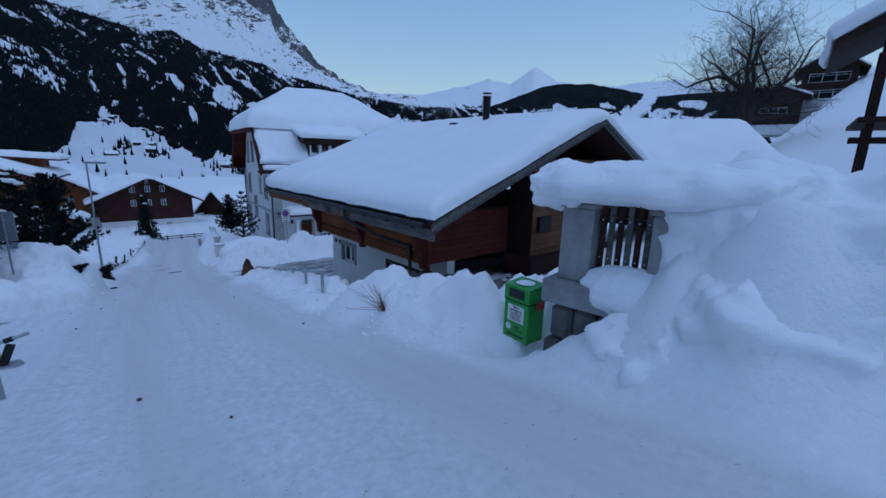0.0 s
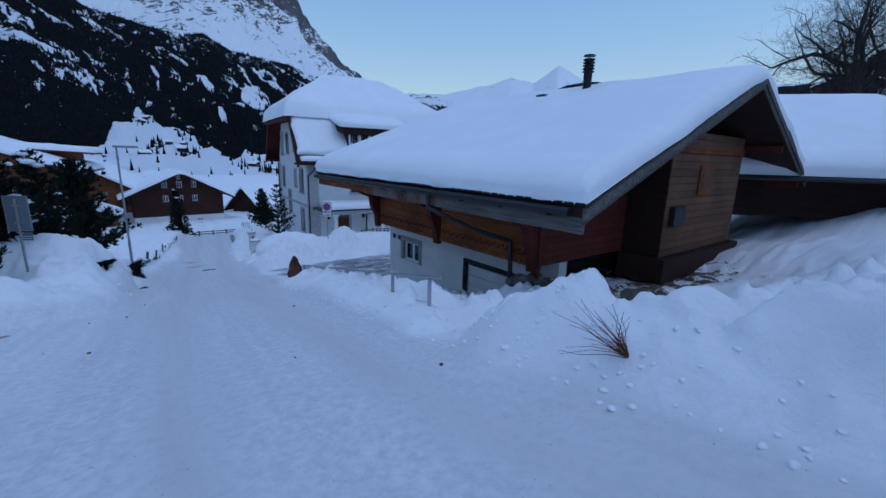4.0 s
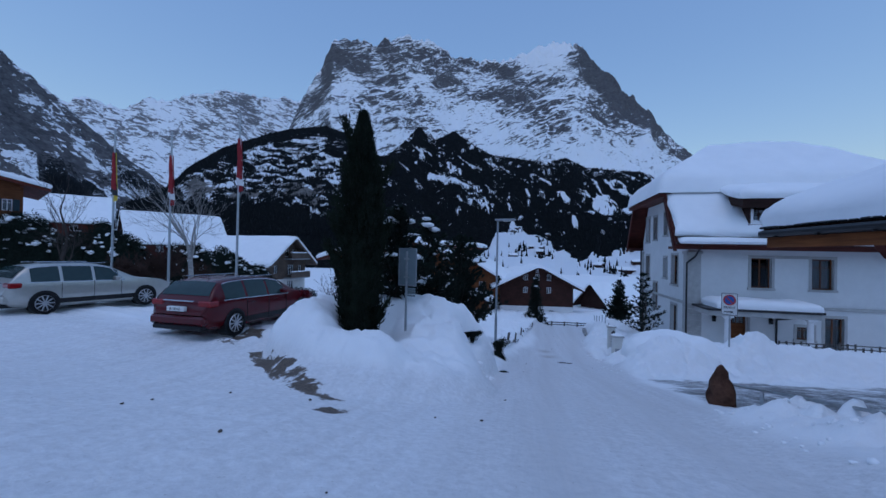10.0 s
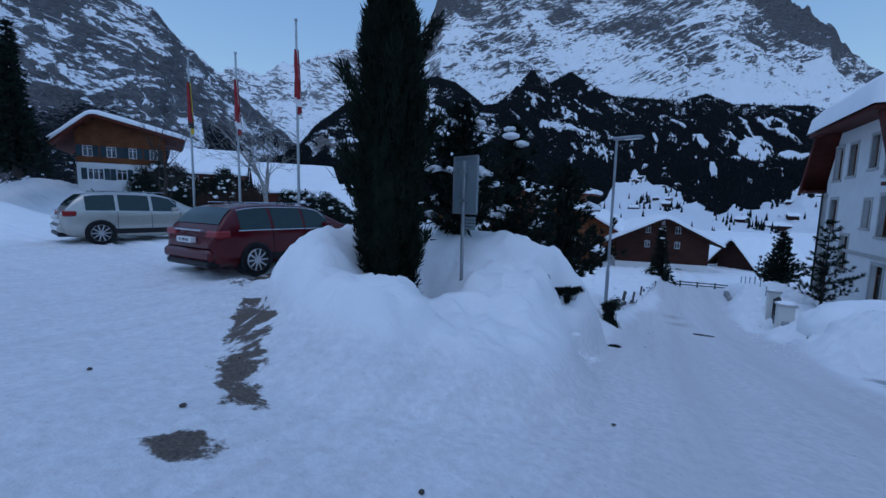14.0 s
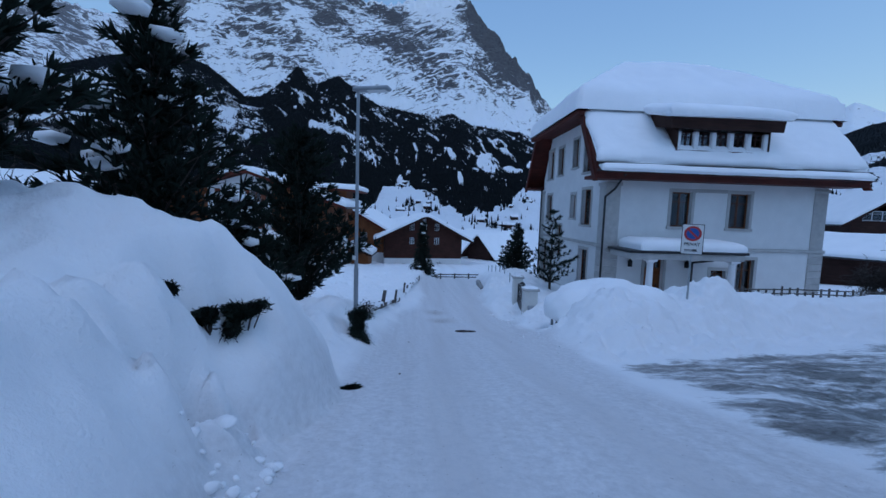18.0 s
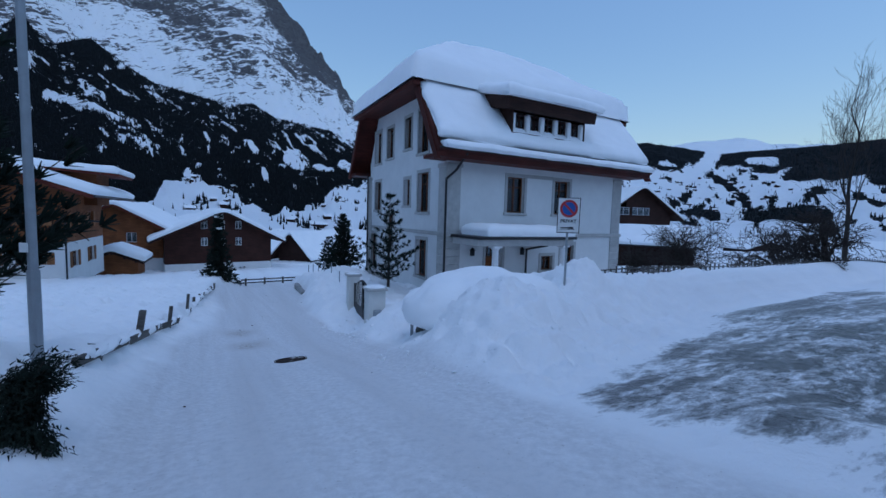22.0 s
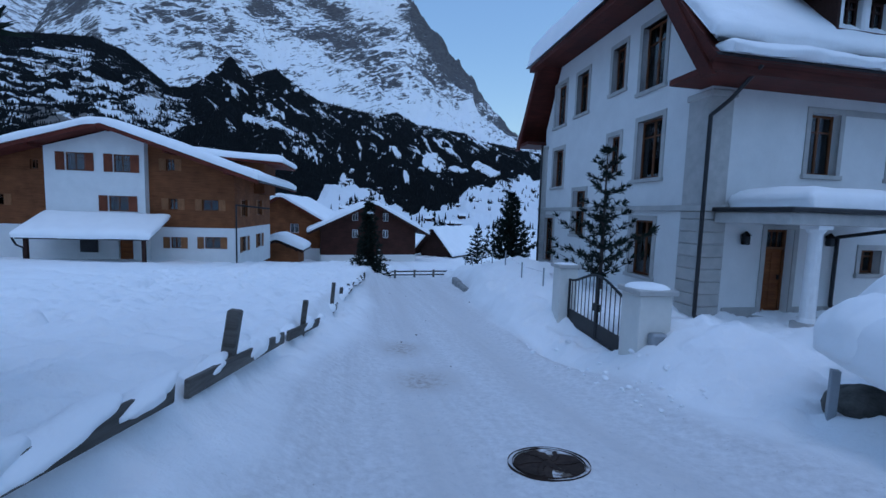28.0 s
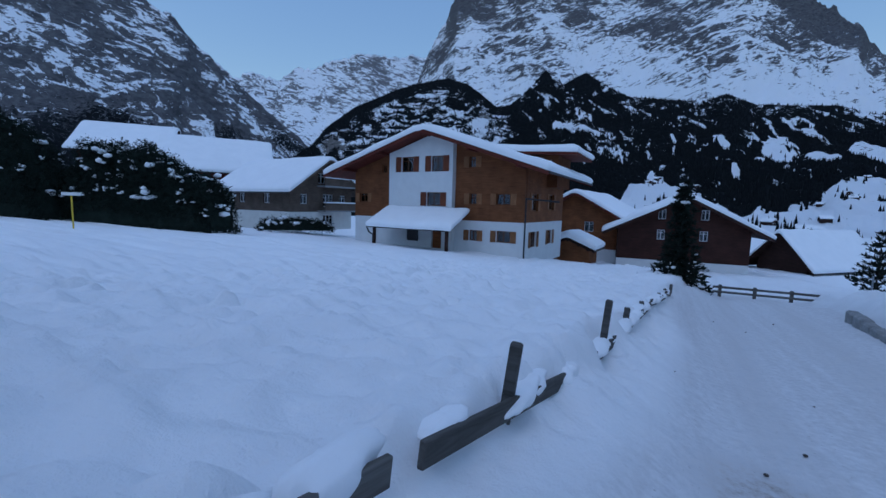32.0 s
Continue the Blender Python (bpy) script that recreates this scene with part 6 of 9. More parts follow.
for z in (-5.4, -2.2):
    part("balcony_floor", boxed(4.2, 9.8, -1.5, 0.0, z - 0.18, z), CONCRETE, apart)
    part("balcony_rail", boxed(4.2, 9.8, -1.5, -1.42, z, z + 0.95), GREYWOOD, apart)
    o_ = profile_snow("balcony_snow", [(4.2, z + 0.95), (7, z + 0.95), (9.8, z + 0.95)], -1.6, -1.3, at(-71.8, 28.75, 0, 125), 0.16, 3, ny=8)
    tagged(o_, "strip of snow on a balcony rail", "snow", "roof snow")
chalet("house", -102.0, 13.0, 2, 12.0, 13.0, -7.5, -4.5, 0.5, 5.2, [("r", 3.0, -1.6, 1.1, 1.1), ("r", 8.0, -1.6, 1.1, 1.1), ("f", 6.0, 0.0, 1.1, 1.1)], "brown wooden house with a snow-laden roof", over=(1.3, 1.3), snow=0.55, wood=WOOD_RED, roof=WOOD_DARK, seed=15)
chalet("house", -120.0, -0.8, -4, 13.0, 12.0, -6.5, -3.0, 4.0, 8.6, [("r", 3.0, 1.9, 1.2, 1.1), ("r", 7.0, 1.9, 1.2, 1.1), ("f", 6.0, 2.6, 1.2, 1.1)], "red-brown wooden house with a snowy roof and chimney", over=(1.3, 1.3), snow=0.55, wood=WOOD_RED, roof=WOOD_DARK, seed=16)
chalet("house", -62.5, 58.5, 30, 10.0, 12.0, -11.0, -9.0, -5.2, -2.4, [("f", 2.0, -7.0, 1.1, 1.2), ("f", 6.0, -7.0, 1.1, 1.2), ("r", 3.0, -7.0, 1.1, 1.2), ("r", 7.5, -7.0, 1.1, 1.2)], "brown house with wooden shutters and a deep snow roof", over=(1.4, 1.3), snow=0.5, wood=WOOD_H, roof=WOOD_RED, seed=18, shut=None)
chalet("shed", -52.6, 52.2, 35, 4.2, 4.0, -10.6, -10.0, -8.2, -7.3, [], "small shed under a heavy cushion of snow", over=(0.6, 0.6), snow=0.7, wood=WOOD_H, roof=WOOD_DARK, seed=20)
chalet("house", -66.0, 74.0, 44, 14.0, 10.0, -12.0, -10.0, -6.5, -4.0, [], "low house with a wide snow-covered roof", over=(1.2, 1.2), snow=0.5, wood=WOOD_DARK, roof=WOOD_DARK, seed=21)
# house with blue-grey shutters above the car park
BLUESH = timber("blue_grey_shutter", (0.06, 0.10, 0.12), (0.04, 0.065, 0.08), 2, 0.6)
chalet("shuttered_house", -61.50, -4.84, 97, 7.4, 9.0, -5.5, 1.9, 5.0, 6.4,
       [("f", 0.5, 2.5, 0.8, 1.1, 1), ("f", 2.4, 2.5, 0.8, 1.1, 1), ("f", 4.2, 2.5, 0.7, 1.1, 1), ("f", 6.0, 2.5, 0.7, 1.1, 1), ("f", 0.8, 0.2, 1.3, 1.15, 1), ("f", 3.1, 0.2, 0.9, 1.15, 1), ("f", 5.7, 0.2, 0.9, 1.15, 1)],
       "timber chalet with blue-grey shutters over a white ground floor", over=(1.8, 1.6), snow=0.5, wood=WOOD_H, roof=WOOD_RED, seed=24, shut=BLUESH, ridge_at=0.2)
# houses to the right of the villa
chalet("dark_chalet", 5.0, 83.5, 14, 11.0, 10.0, -9.5, -8.5, -1.2, 2.75, [("f", 1.0, -1.5, 3.0, 1.2), ("f", 4.4, -1.5, 3.0, 1.2), ("f", 0.8, -4.5, 2.6, 1.1), ("f", 3.9, -4.5, 2.6, 1.1), ("f", 7.0, -4.5, 2.6, 1.1)], "sunburnt wooden chalet with white window rows", over=(1.5, 1.3), snow=0.5, wood=WOOD_DARK, roof=WOOD_DARK, seed=26)
chalet("hay_barn", 2.6, 78.6, -112, 8.0, 12.0, -9.4, -9.4, -5.15, -3.4, [], "low dark hay barn with a broad snow roof", over=(0.9, 0.7), snow=0.45, wood=WOOD_DARK, roof=WOOD_DARK, seed=27)
chalet("far_house", 64.0, 150.0, 10, 12.0, 10.0, -14.0, -12.0, -9.6, -7.6, [("f", 3, -11.4, 1.2, 1.0), ("f", 8, -11.4, 1.2, 1.0)], "distant brown house under snow", over=(1.2, 1.2), snow=0.5, wood=WOOD_DARK, roof=WOOD_DARK, seed=28)
chalet("far_house", 10.0, 95.0, 20, 10.0, 8.0, -10.0, -9.0, -5.5, -3.4, [], "distant brown house under snow", over=(1.2, 1.2), snow=0.5, wood=WOOD_DARK, roof=WOOD_DARK, seed=29)
# houses up the slope at the start
chalet("neighbour_house", 14.4, 18.0, 86, 8.0, 9.0, -1.0, -1.0, 0.9, 3.3, [], "low timber house with a broad snow blanket on its roof", over=(1.0, 0.5), snow=0.55, wood=WOOD_DARK, roof=WOOD_DARK, seed=30)
chalet("timber_house", 11.4, -1.2, 4, 9.0, 9.0, -1.5, 0.6, 4.6, 7.4, [("l", 3.0, 2.0, 1.0, 1.1)], "dark timber house above the lane", over=(1.1, 1.0), snow=0.5, wood=WOOD_DARK, roof=WOOD_DARK, seed=36)
chalet("hillside_house", 54.3, 67.3, -41, 6.2, 7.0, 8.0, 12.0, 16.4, 18.5, [("f", 0.8, 14.3, 4.6, 1.3), ("f", 0.8, 11.9, 4.6, 1.3)], "dark chalet with rows of balcony windows on the slope", over=(1.0, 1.2), snow=0.3, wood=WOOD_DARK, roof=WOOD_DARK, seed=32)
chalet("hillside_annexe", 47.6, 67.5, -41, 5.8, 6.0, 6.5, 8.0, 12.2, 13.4, [("f", 1.0, 9.6, 3.4, 0.9)], "dark wooden annexe with lit windows", over=(1.0, 0.8), snow=0.3, wood=WOOD_DARK, roof=WOOD_DARK, seed=33)


# -- small wooden huts scattered over the far slopes --
def hut_master():
    e = thing("hut", at(-40, 300, -13), "small dark wooden hut under a thick snow roof", "hut", "far huts")
    bm = bmesh.new()
    prism(bm, [(-2.6, -1.2), (2.6, -1.2), (2.6, 2.0), (0, 3.4), (-2.6, 2.0)], -3.2, 3.2)
    part("wall", bm, WOOD_DARK, e)
    bm = bmesh.new()
    prism(bm, [(-3.3, 1.75), (0, 3.5), (3.3, 1.75), (3.35, 2.3), (0, 4.15), (-3.35, 2.3)], -3.9, 3.9)
    part("roof_snow", bm, SNOW, e, "thick white snow on the roof")
    for x in (-1.3, 0.9):
        part("window", boxed(x, x + 0.7, -3.24, -3.19, 0.3, 1.2), WHITE, e)
    return e


def scatter_huts(P, A, El, spots, seed):
    rng = np.random.default_rng(seed)
    for a0, e0, n, ra, re in spots:
        for _ in range(n):
            a, el = a0 + rng.normal(0, ra), e0 + rng.normal(0, re)
            i = np.unravel_index(np.argmin((A - a) ** 2 + (El - el) ** 2), A.shape)
            copy_thing(HUT, at(*P[i], rng.uniform(0, 180)) @ Matrix.Scale(rng.uniform(0.75, 1.25), 4))


HUT = hut_master()
scatter_huts(PF, AF, EF, ((35.5, 0.6, 6, 1.6, 0.7), (27.5, -1.6, 6, 2.0, 0.5), (22.0, 0.6, 7, 1.5, 0.9), (18.5, 2.8, 5, 1.3, 0.6), (38.6, 3.0, 2, 0.3, 0.5), (12.0, 3.0, 4, 1.5, 0.8)), 3)
scatter_huts(PR, AR, ER, ((-8.0, 1.5, 7, 3.0, 1.0), (-15.0, 2.2, 9, 3.0, 1.2), (-22.0, 3.6, 22, 2.8, 1.2), (-31.5, 3.2, 20, 2.4, 1.0)), 4)


# ---- trees and shrubs ----
NEEDLE = plain("dark_needles", (0.015, 0.023, 0.017), 0.85, vary=0.4, scale=2.0)
NEEDLE_C = plain("cypress_scales", (0.014, 0.020, 0.012), 0.85, vary=0.45, scale=3.0)
BARK = plain("grey_brown_bark", (0.060, 0.050, 0.044), 0.95, vary=0.35, scale=8.0, bump=0.01, stretch=(3, 3, 0.6))
BIRCHBARK = plain("birch_bark", (0.36, 0.34, 0.32), 0.9, vary=0.5, scale=4.0, stretch=(1, 1, 5))
TWIG_DARK = plain("brown_twigs", (0.070, 0.042, 0.034), 0.9, vary=0.3)
TWIG = plain("dry_twigs", (0.15, 0.065, 0.04), 0.9, vary=0.3)


def tri_mesh(name, V, T, material, parent=None, label="", smooth_faces=False):
    me = bpy.data.meshes.new(name)
    me.vertices.add(len(V))
    me.vertices.foreach_set("co", np.asarray(V, np.float32).ravel())
    me.loops.add(T.size)
    me.loops.foreach_set("vertex_index", T.ravel().astype(np.int32))
    me.polygons.add(len(T))
    me.polygons.foreach_set("loop_start", np.arange(0, T.size, T.shape[1], dtype=np.int32))
    me.update(calc_edges=True)
    me.materials.append(material)
    ob = new(name, me)
    if parent:
        ob.parent = parent
    if label:
        ob["label"] = label
    return ob


def blades(P, D, length, width, rng):
    """Thin leaf triangles at points P along directions D."""
    n = len(P)
    D = D / np.maximum(np.linalg.norm(D, axis=1, keepdims=True), 1e-6)
    R = rng.normal(size=(n, 3))
    S = np.cross(D, R)
    S /= np.maximum(np.linalg.norm(S, axis=1, keepdims=True), 1e-6)
    L, W = np.reshape(length, (-1, 1)), np.reshape(width, (-1, 1))
    V = np.stack([P - S * W, P + S * W, P + D * L + S * W * 0.25, P + D * L - S * W * 0.25], 1).reshape(-1, 3)
    T = (np.arange(n) * 4)[:, None] + np.array([0, 1, 2, 3])
    return V, T


def conifer(name, x, y, z, h, r, seed, label, whorls=16, arms=7, tufts=9, lift=0.25, droop=0.0, blade=(0.16, 0.028), bare=0.08, per=7, snow=0.0, shape=1.0, fill=1.0):
    rng = np.random.default_rng(seed)
    e = thing(name, at(x, y, z), label, "tree")
    bm = bmesh.new()
    tube(bm, (0, 0, -0.4), (0, 0, h * 0.97), max(0.05, h * 0.018), 0.012, 8)
    part("trunk", bm, BARK, e)
    bmb = bmesh.new()
    Ps, Ds, Ls = [], [], []
    SP = []
    for i in range(whorls):
        k = i / (whorls - 1)
        zz = h * (bare + (0.96 - bare) * k)
        rr = r * (1 - k) ** shape * (0.8 + 0.2 * np.sin(k * 9)) + 0.06 * r
        na = max(4, int(arms * (1 - 0.35 * k)))
        for j in range(na):
            a = 2 * np.pi * (j + rng.uniform(-0.3, 0.3)) / na + i * 0.9
            ln = rr * rng.uniform(0.75, 1.15)
            up = lift * rng.uniform(0.6, 1.4)
            d = np.array([np.cos(a), np.sin(a), up - droop * 0.5])
            p0 = np.array([0, 0, zz + rng.uniform(-0.1, 0.1) * h / whorls])
            if ln > 0.25:
                tip = p0 + d * ln
                tube(bmb, p0, tip, 0.012 + 0.006 * ln, 0.004, 4, False)
            m = max(3, int(tufts * fill * ln / max(r, 0.1) + 2))
            for q in range(m):
                t = (q + 0.6) / m
                c = p0 + d * ln * t + np.array([0, 0, -droop * ln * t * t]) + rng.normal(0, 0.03 + 0.05 * ln * t, 3) * np.array([1, 1, 0.6])
                out = d * (0.5 + t) + np.array([0, 0, 0.35])
                dirs = out[None] + rng.normal(0, 0.75, (per, 3))
                Ps.append(np.repeat(c[None], per, 0))
                Ds.append(dirs)
                Ls.append(rng.uniform(0.7, 1.3, per))
                if snow and rng.random() < snow and t > 0.4:
                    SP.append(c + np.array([0, 0, 0.05]))
    tagged(part("bough_frame", bmb, BARK, e), kind="stuff")
    P, D, L = np.concatenate(Ps), np.concatenate(Ds), np.concatenate(Ls)
    V, T = blades(P, D, blade[0] * L, blade[1] * L, rng)
    tri_mesh("crown", V, T, NEEDLE, e)
    if SP:
        bm = bmesh.new()
        for c in SP:
            s_ = bmesh.ops.create_icosphere(bm, subdivisions=1, radius=1.0)
            k = rng.uniform(0.07, 0.20)
            bmesh.ops.transform(bm, verts=s_["verts"], matrix=Matrix.Translation(c) @ Matrix.Diagonal((k * rng.uniform(0.8, 1.5), k * rng.uniform(0.8, 1.5), k * 0.5, 1)))
        o = part("snow_clumps", bm, SNOW, e, "clumps of snow caught in the needles", True)
        tagged(o, kind="stuff")
    return e


def columnar(name, x, y, z, h, r, seed, label):
    """A tall narrow cypress: upright sprays over a dark core."""
    rng = np.random.default_rng(seed)
    e = thing(name, at(x, y, z), label, "tree")
    prof = lambda k: r * np.interp(k, [0, 0.05, 0.2, 0.42, 0.62, 0.80, 0.92, 1.0], [0.55, 0.72, 0.92, 1.0, 0.92, 0.66, 0.34, 0.05])
    th, kk = np.meshgrid(np.linspace(0, 2 * np.pi, 20, endpoint=False), np.linspace(0.0, 0.97, 30), indexing="ij")
    rad = prof(kk) * (0.74 + 0.16 * fbm(th * 1.2, kk * 9, 3, seed))
    grid_mesh("core", np.stack([rad * np.cos(th), rad * np.sin(th), kk * h], -1), NEEDLE_C, e, closed_u=True)
    n = 26000
    k = rng.random(n) ** 0.9
    a = rng.random(n) * 2 * np.pi
    lob = 1 + 0.42 * fbm(a * 1.5, k * 7, 3, seed + 3) + 0.20 * fbm(a * 4.0, k * 22, 2, seed + 4)
    R = prof(k) * rng.uniform(0.72, 1.02, n) * lob
    P = np.stack([R * np.cos(a), R * np.sin(a), k * h], -1)
    D = np.stack([np.cos(a) * 0.45, np.sin(a) * 0.45, np.full(n, 1.0)], -1) + rng.normal(0, 0.35, (n, 3))
    V, T = blades(P, D, rng.uniform(0.06, 0.17, n), rng.uniform(0.008, 0.018, n), rng)
    # loose side shoots
    Vc, Tc = [V], [T]
    for s_ in range(16):
        a0, k0 = rng.random() * 6.28, rng.uniform(0.12, 0.88)
        m = 260
        t = rng.random(m)
        c = np.stack([np.cos(a0) * (prof(k0) + t * 0.28), np.sin(a0) * (prof(k0) + t * 0.28), k0 * h + t * 0.55], -1) + rng.normal(0, 0.05, (m, 3))
        V2, T2 = blades(c, np.tile([np.cos(a0) * 0.5, np.sin(a0) * 0.5, 1.0], (m, 1)) + rng.normal(0, 0.4, (m, 3)), rng.uniform(0.08, 0.18, m), rng.uniform(0.01, 0.02, m), rng)
        Tc.append(T2 + sum(len(v) for v in Vc))
        Vc.append(V2)
    tri_mesh("crown", np.concatenate(Vc), np.concatenate(Tc), NEEDLE_C, e)
    bm = bmesh.new()
    for a0, d0 in ((0.6, 0.10), (2.4, 0.14), (4.3, 0.12)):
        tube(bm, (d0 * math.cos(a0), d0 * math.sin(a0), -0.5), (d0 * 0.8 * math.cos(a0), d0 * 0.8 * math.sin(a0), 1.4), 0.06, 0.04, 7)
    part("trunk", bm, BARK, e)
    # snow caught among the lower sprays
    bm = bmesh.new()
    for _ in range(7):
        a0, k0 = rng.random() * 6.28, rng.uniform(0.01, 0.12)
        s_ = bmesh.ops.create_icosphere(bm, subdivisions=1, radius=1.0)
        q = rng.uniform(0.015, 0.045)
        bmesh.ops.transform(bm, verts=s_["verts"], matrix=Matrix.Translation((prof(k0) * 0.98 * math.cos(a0), prof(k0) * 0.98 * math.sin(a0), k0 * h)) @ Matrix.Diagonal((q, q, q * 0.7, 1)))
    tagged(part("snow_clumps", bm, SNOW, e, "", True), kind="stuff")
    return e


def spray(name, x, y, z, size, seed, label, yaw=0, tilt=0.2, n=3600, flat=0.35, category="shrub", fan=1.1):
    """A low juniper or conifer branch that sticks out of the snow."""
    rng = np.random.default_rng(seed)
    e = thing(name, at(x, y, z, yaw), label, category)
    Ps, Ds = [], []
    bm = bmesh.new()
    for b in range(9):
        a = rng.uniform(-fan, fan)
        d = np.array([np.cos(a), np.sin(a), tilt + rng.uniform(-0.25, 0.3)])
        ln = size * rng.uniform(0.5, 1.0)
        tube(bm, (0, 0, -0.4), tuple(d * ln), 0.012, 0.004, 4, False)
        m = n // 9
        t = rng.random(m) ** 0.8
        Ps.append(d * ln * t[:, None] + rng.normal(0, size * (0.13 if fan > 1 else 0.085), (m, 3)) * np.array([1, 1, flat * 2.4]))
        Ds.append(np.tile(d, (m, 1)) + rng.normal(0, 0.5, (m, 3)))
    part("stem", bm, BARK, e)
    V, T = blades(np.concatenate(Ps), np.concatenate(Ds), rng.uniform(0.03, 0.085, (n // 9) * 9) * (0.7 + size * 0.4), rng.uniform(0.004, 0.011, (n // 9) * 9), rng)
    tri_mesh("needles", V, T, NEEDLE, e)
    return e


def bare_tree(name, x, y, z, h, seed, label, spread=0.5, levels=6, trunk=0.16, material=None, kids=(3, 3, 3, 3, 3, 2), fork=0.22, up=0.25, shrink=0.70, first=0.30, thin=0.006):
    rng = np.random.default_rng(seed)
    e = thing(name, at(x, y, z), label, "tree")
    VT = [([], []), ([], [])]

    def limb(p, d, ln, r, lev):
        V, T = VT[0 if lev < 1 else 1]
        steps = 4 if lev < 3 else 3
        ring, q = 5 if lev < 3 else 3, p.copy()
        dd = d / np.linalg.norm(d)
        base = None
        r_end = r * 0.62
        pts = [q.copy()]
        for i in range(steps):
            dd = dd + rng.normal(0, 0.13, 3) + np.array([0, 0, 0.05 * up])
            dd /= np.linalg.norm(dd)
            q = q + dd * ln / steps
            pts.append(q.copy())
        for i, c in enumerate(pts):
            rr = r + (r_end - r) * i / steps
            ref = np.array([0.3, 0.9, 0.2])
            s1 = np.cross(dd, ref)
            s1 /= np.linalg.norm(s1)
            s2 = np.cross(dd, s1)
            b = len(V)
            for k in range(ring):
                a = 2 * np.pi * k / ring
                V.append(c + (s1 * np.cos(a) + s2 * np.sin(a)) * rr)
            if base is not None:
                for k in range(ring):
                    T.append((base + k, base + (k + 1) % ring, b + (k + 1) % ring, b + k))
            base = b
        if lev >= levels:
            return
        nk = kids[min(lev, len(kids) - 1)]
        for k in range(nk):
            t = 1.0 if k == 0 else rng.uniform(fork + 0.2, 1.0)
            src = pts[min(int(t * steps), steps)]
            sd = rng.normal(0, (spread if k else spread * 0.4) * (0.6 if lev == 0 else 1.0), 3)
            nd = dd + sd + np.array([0, 0, up * (0.6 if k else 0.3)])
            limb(src, nd, ln * shrink * rng.uniform(0.75, 1.15), max(r_end * (0.85 if k == 0 else 0.62), thin), lev + 1)
    limb(np.zeros(3) - np.array([0, 0, 0.3]), np.array([rng.normal(0, 0.04), rng.normal(0, 0.04), 1.0]), h * first, trunk, 0)
    tri_mesh("trunk", np.array(VT[0][0]), np.array(VT[0][1]), material or BARK, e)
    tri_mesh("crown", np.array(VT[1][0]), np.array(VT[1][1]), material or BARK, e)
    return e


def hedge(name, x, y, z, lx, ly, h, ang, seed, label, n=42000, snow=170):
    """A row of grown-together evergreens: lobed mass, leafy skin and clots of snow."""
    rng = np.random.default_rng(seed)
    e = thing(name, at(x, y, z, ang), label, "hedge")
    nu, nt = 90, 30
    u, th = np.meshgrid(np.linspace(-0.5, 0.5, nu), np.linspace(0, np.pi, nt), indexing="ij")
    k = 1 + 0.34 * fbm(u * lx * 0.55, th * 2.2, 4, seed) + 0.16 * fbm(u * lx * 1.7, th * 6, 3, seed + 5)
    prof = h * (0.84 + 0.30 * fbm(u * lx * 0.30, 0 * u, 3, seed + 1)) * np.sqrt(np.clip(1 - (np.abs(u) * 2) ** 6, 0, 1))
    P = np.stack([u * lx + 0.3 * (k - 1) * lx * 0.05, np.cos(th) * ly * 0.5 * k, np.sin(th) ** 0.6 * prof * k - 0.2], -1)
    grid_mesh("mass", P * np.array([0.97, 0.88, 0.93]), NEEDLE, e)
    iu, it = rng.integers(0, nu, n), rng.integers(0, nt, n)
    Q = P[iu, it] + rng.normal(0, 0.16, (n, 3))
    V, T = blades(Q, rng.normal(0, 1, (n, 3)) + np.array([0, 0, 0.3]), rng.uniform(0.10, 0.30, n), rng.uniform(0.02, 0.05, n), rng)
    tri_mesh("leaves", V, T, NEEDLE, e)
    bm = bmesh.new()
    for _ in range(snow):
        i, j = rng.integers(1, nu - 1), rng.integers(3, nt - 3)
        c = P[i, j] + np.array([0, 0, 0.04])
        q = 0.10 + 0.22 * rng.random() ** 2
        for m_ in range(rng.integers(1, 5)):
            s_ = bmesh.ops.create_icosphere(bm, subdivisions=1, radius=1.0)
            r_ = q * rng.uniform(0.5, 1.0)
            bmesh.ops.transform(bm, verts=s_["verts"], matrix=Matrix.Translation(c + rng.normal(0, q * 0.9, 3) * np.array([1, 1, 0.7])) @ Matrix.Rotation(rng.uniform(0, 3), 4, 'Z') @ Matrix.Diagonal((r_ * rng.uniform(0.9, 1.8), r_, r_ * rng.uniform(0.5, 0.9), 1)))
    tagged(part("snow_clumps", bm, SNOW, e, "clots of snow on the hedge", True), kind="stuff")
    return e


columnar("cypress", -13.99, 11.44, -2.98, 5.5, 0.50, 3, "tall narrow dark green cypress rising from the snow mound")
conifer("pine", -15.10, 13.25, gz(-15.1, 13.25) - 0.2, 2.7, 1.15, 5, "dark bushy pine behind the snow mound", whorls=11, arms=8, tufts=12, lift=0.7, blade=(0.16, 0.022), per=15, snow=0.05, shape=0.7)
conifer("pine", -16.2, 15.3, gz(-16.2, 15.3) - 0.2, 3.3, 1.35, 6, "dark bushy pine behind the snow mound", whorls=12, arms=8, tufts=12, lift=0.6, blade=(0.16, 0.022), per=15, snow=0.05, shape=0.75)
conifer("pine", -17.3, 17.0, gz(-17.3, 17.0) - 0.2, 2.6, 1.2, 7, "dark bushy pine behind the snow mound", whorls=11, arms=8, tufts=12, lift=0.6, blade=(0.16, 0.022), per=15, snow=0.05, shape=0.7)
conifer("pine", -19.85, 20.35, gz(-19.85, 20.35) - 0.3, 5.1, 2.0, 8, "broad dark pine beside the street lamp", whorls=16, arms=10, tufts=14, lift=0.75, blade=(0.20, 0.026), per=16, snow=0.0, shape=0.62)
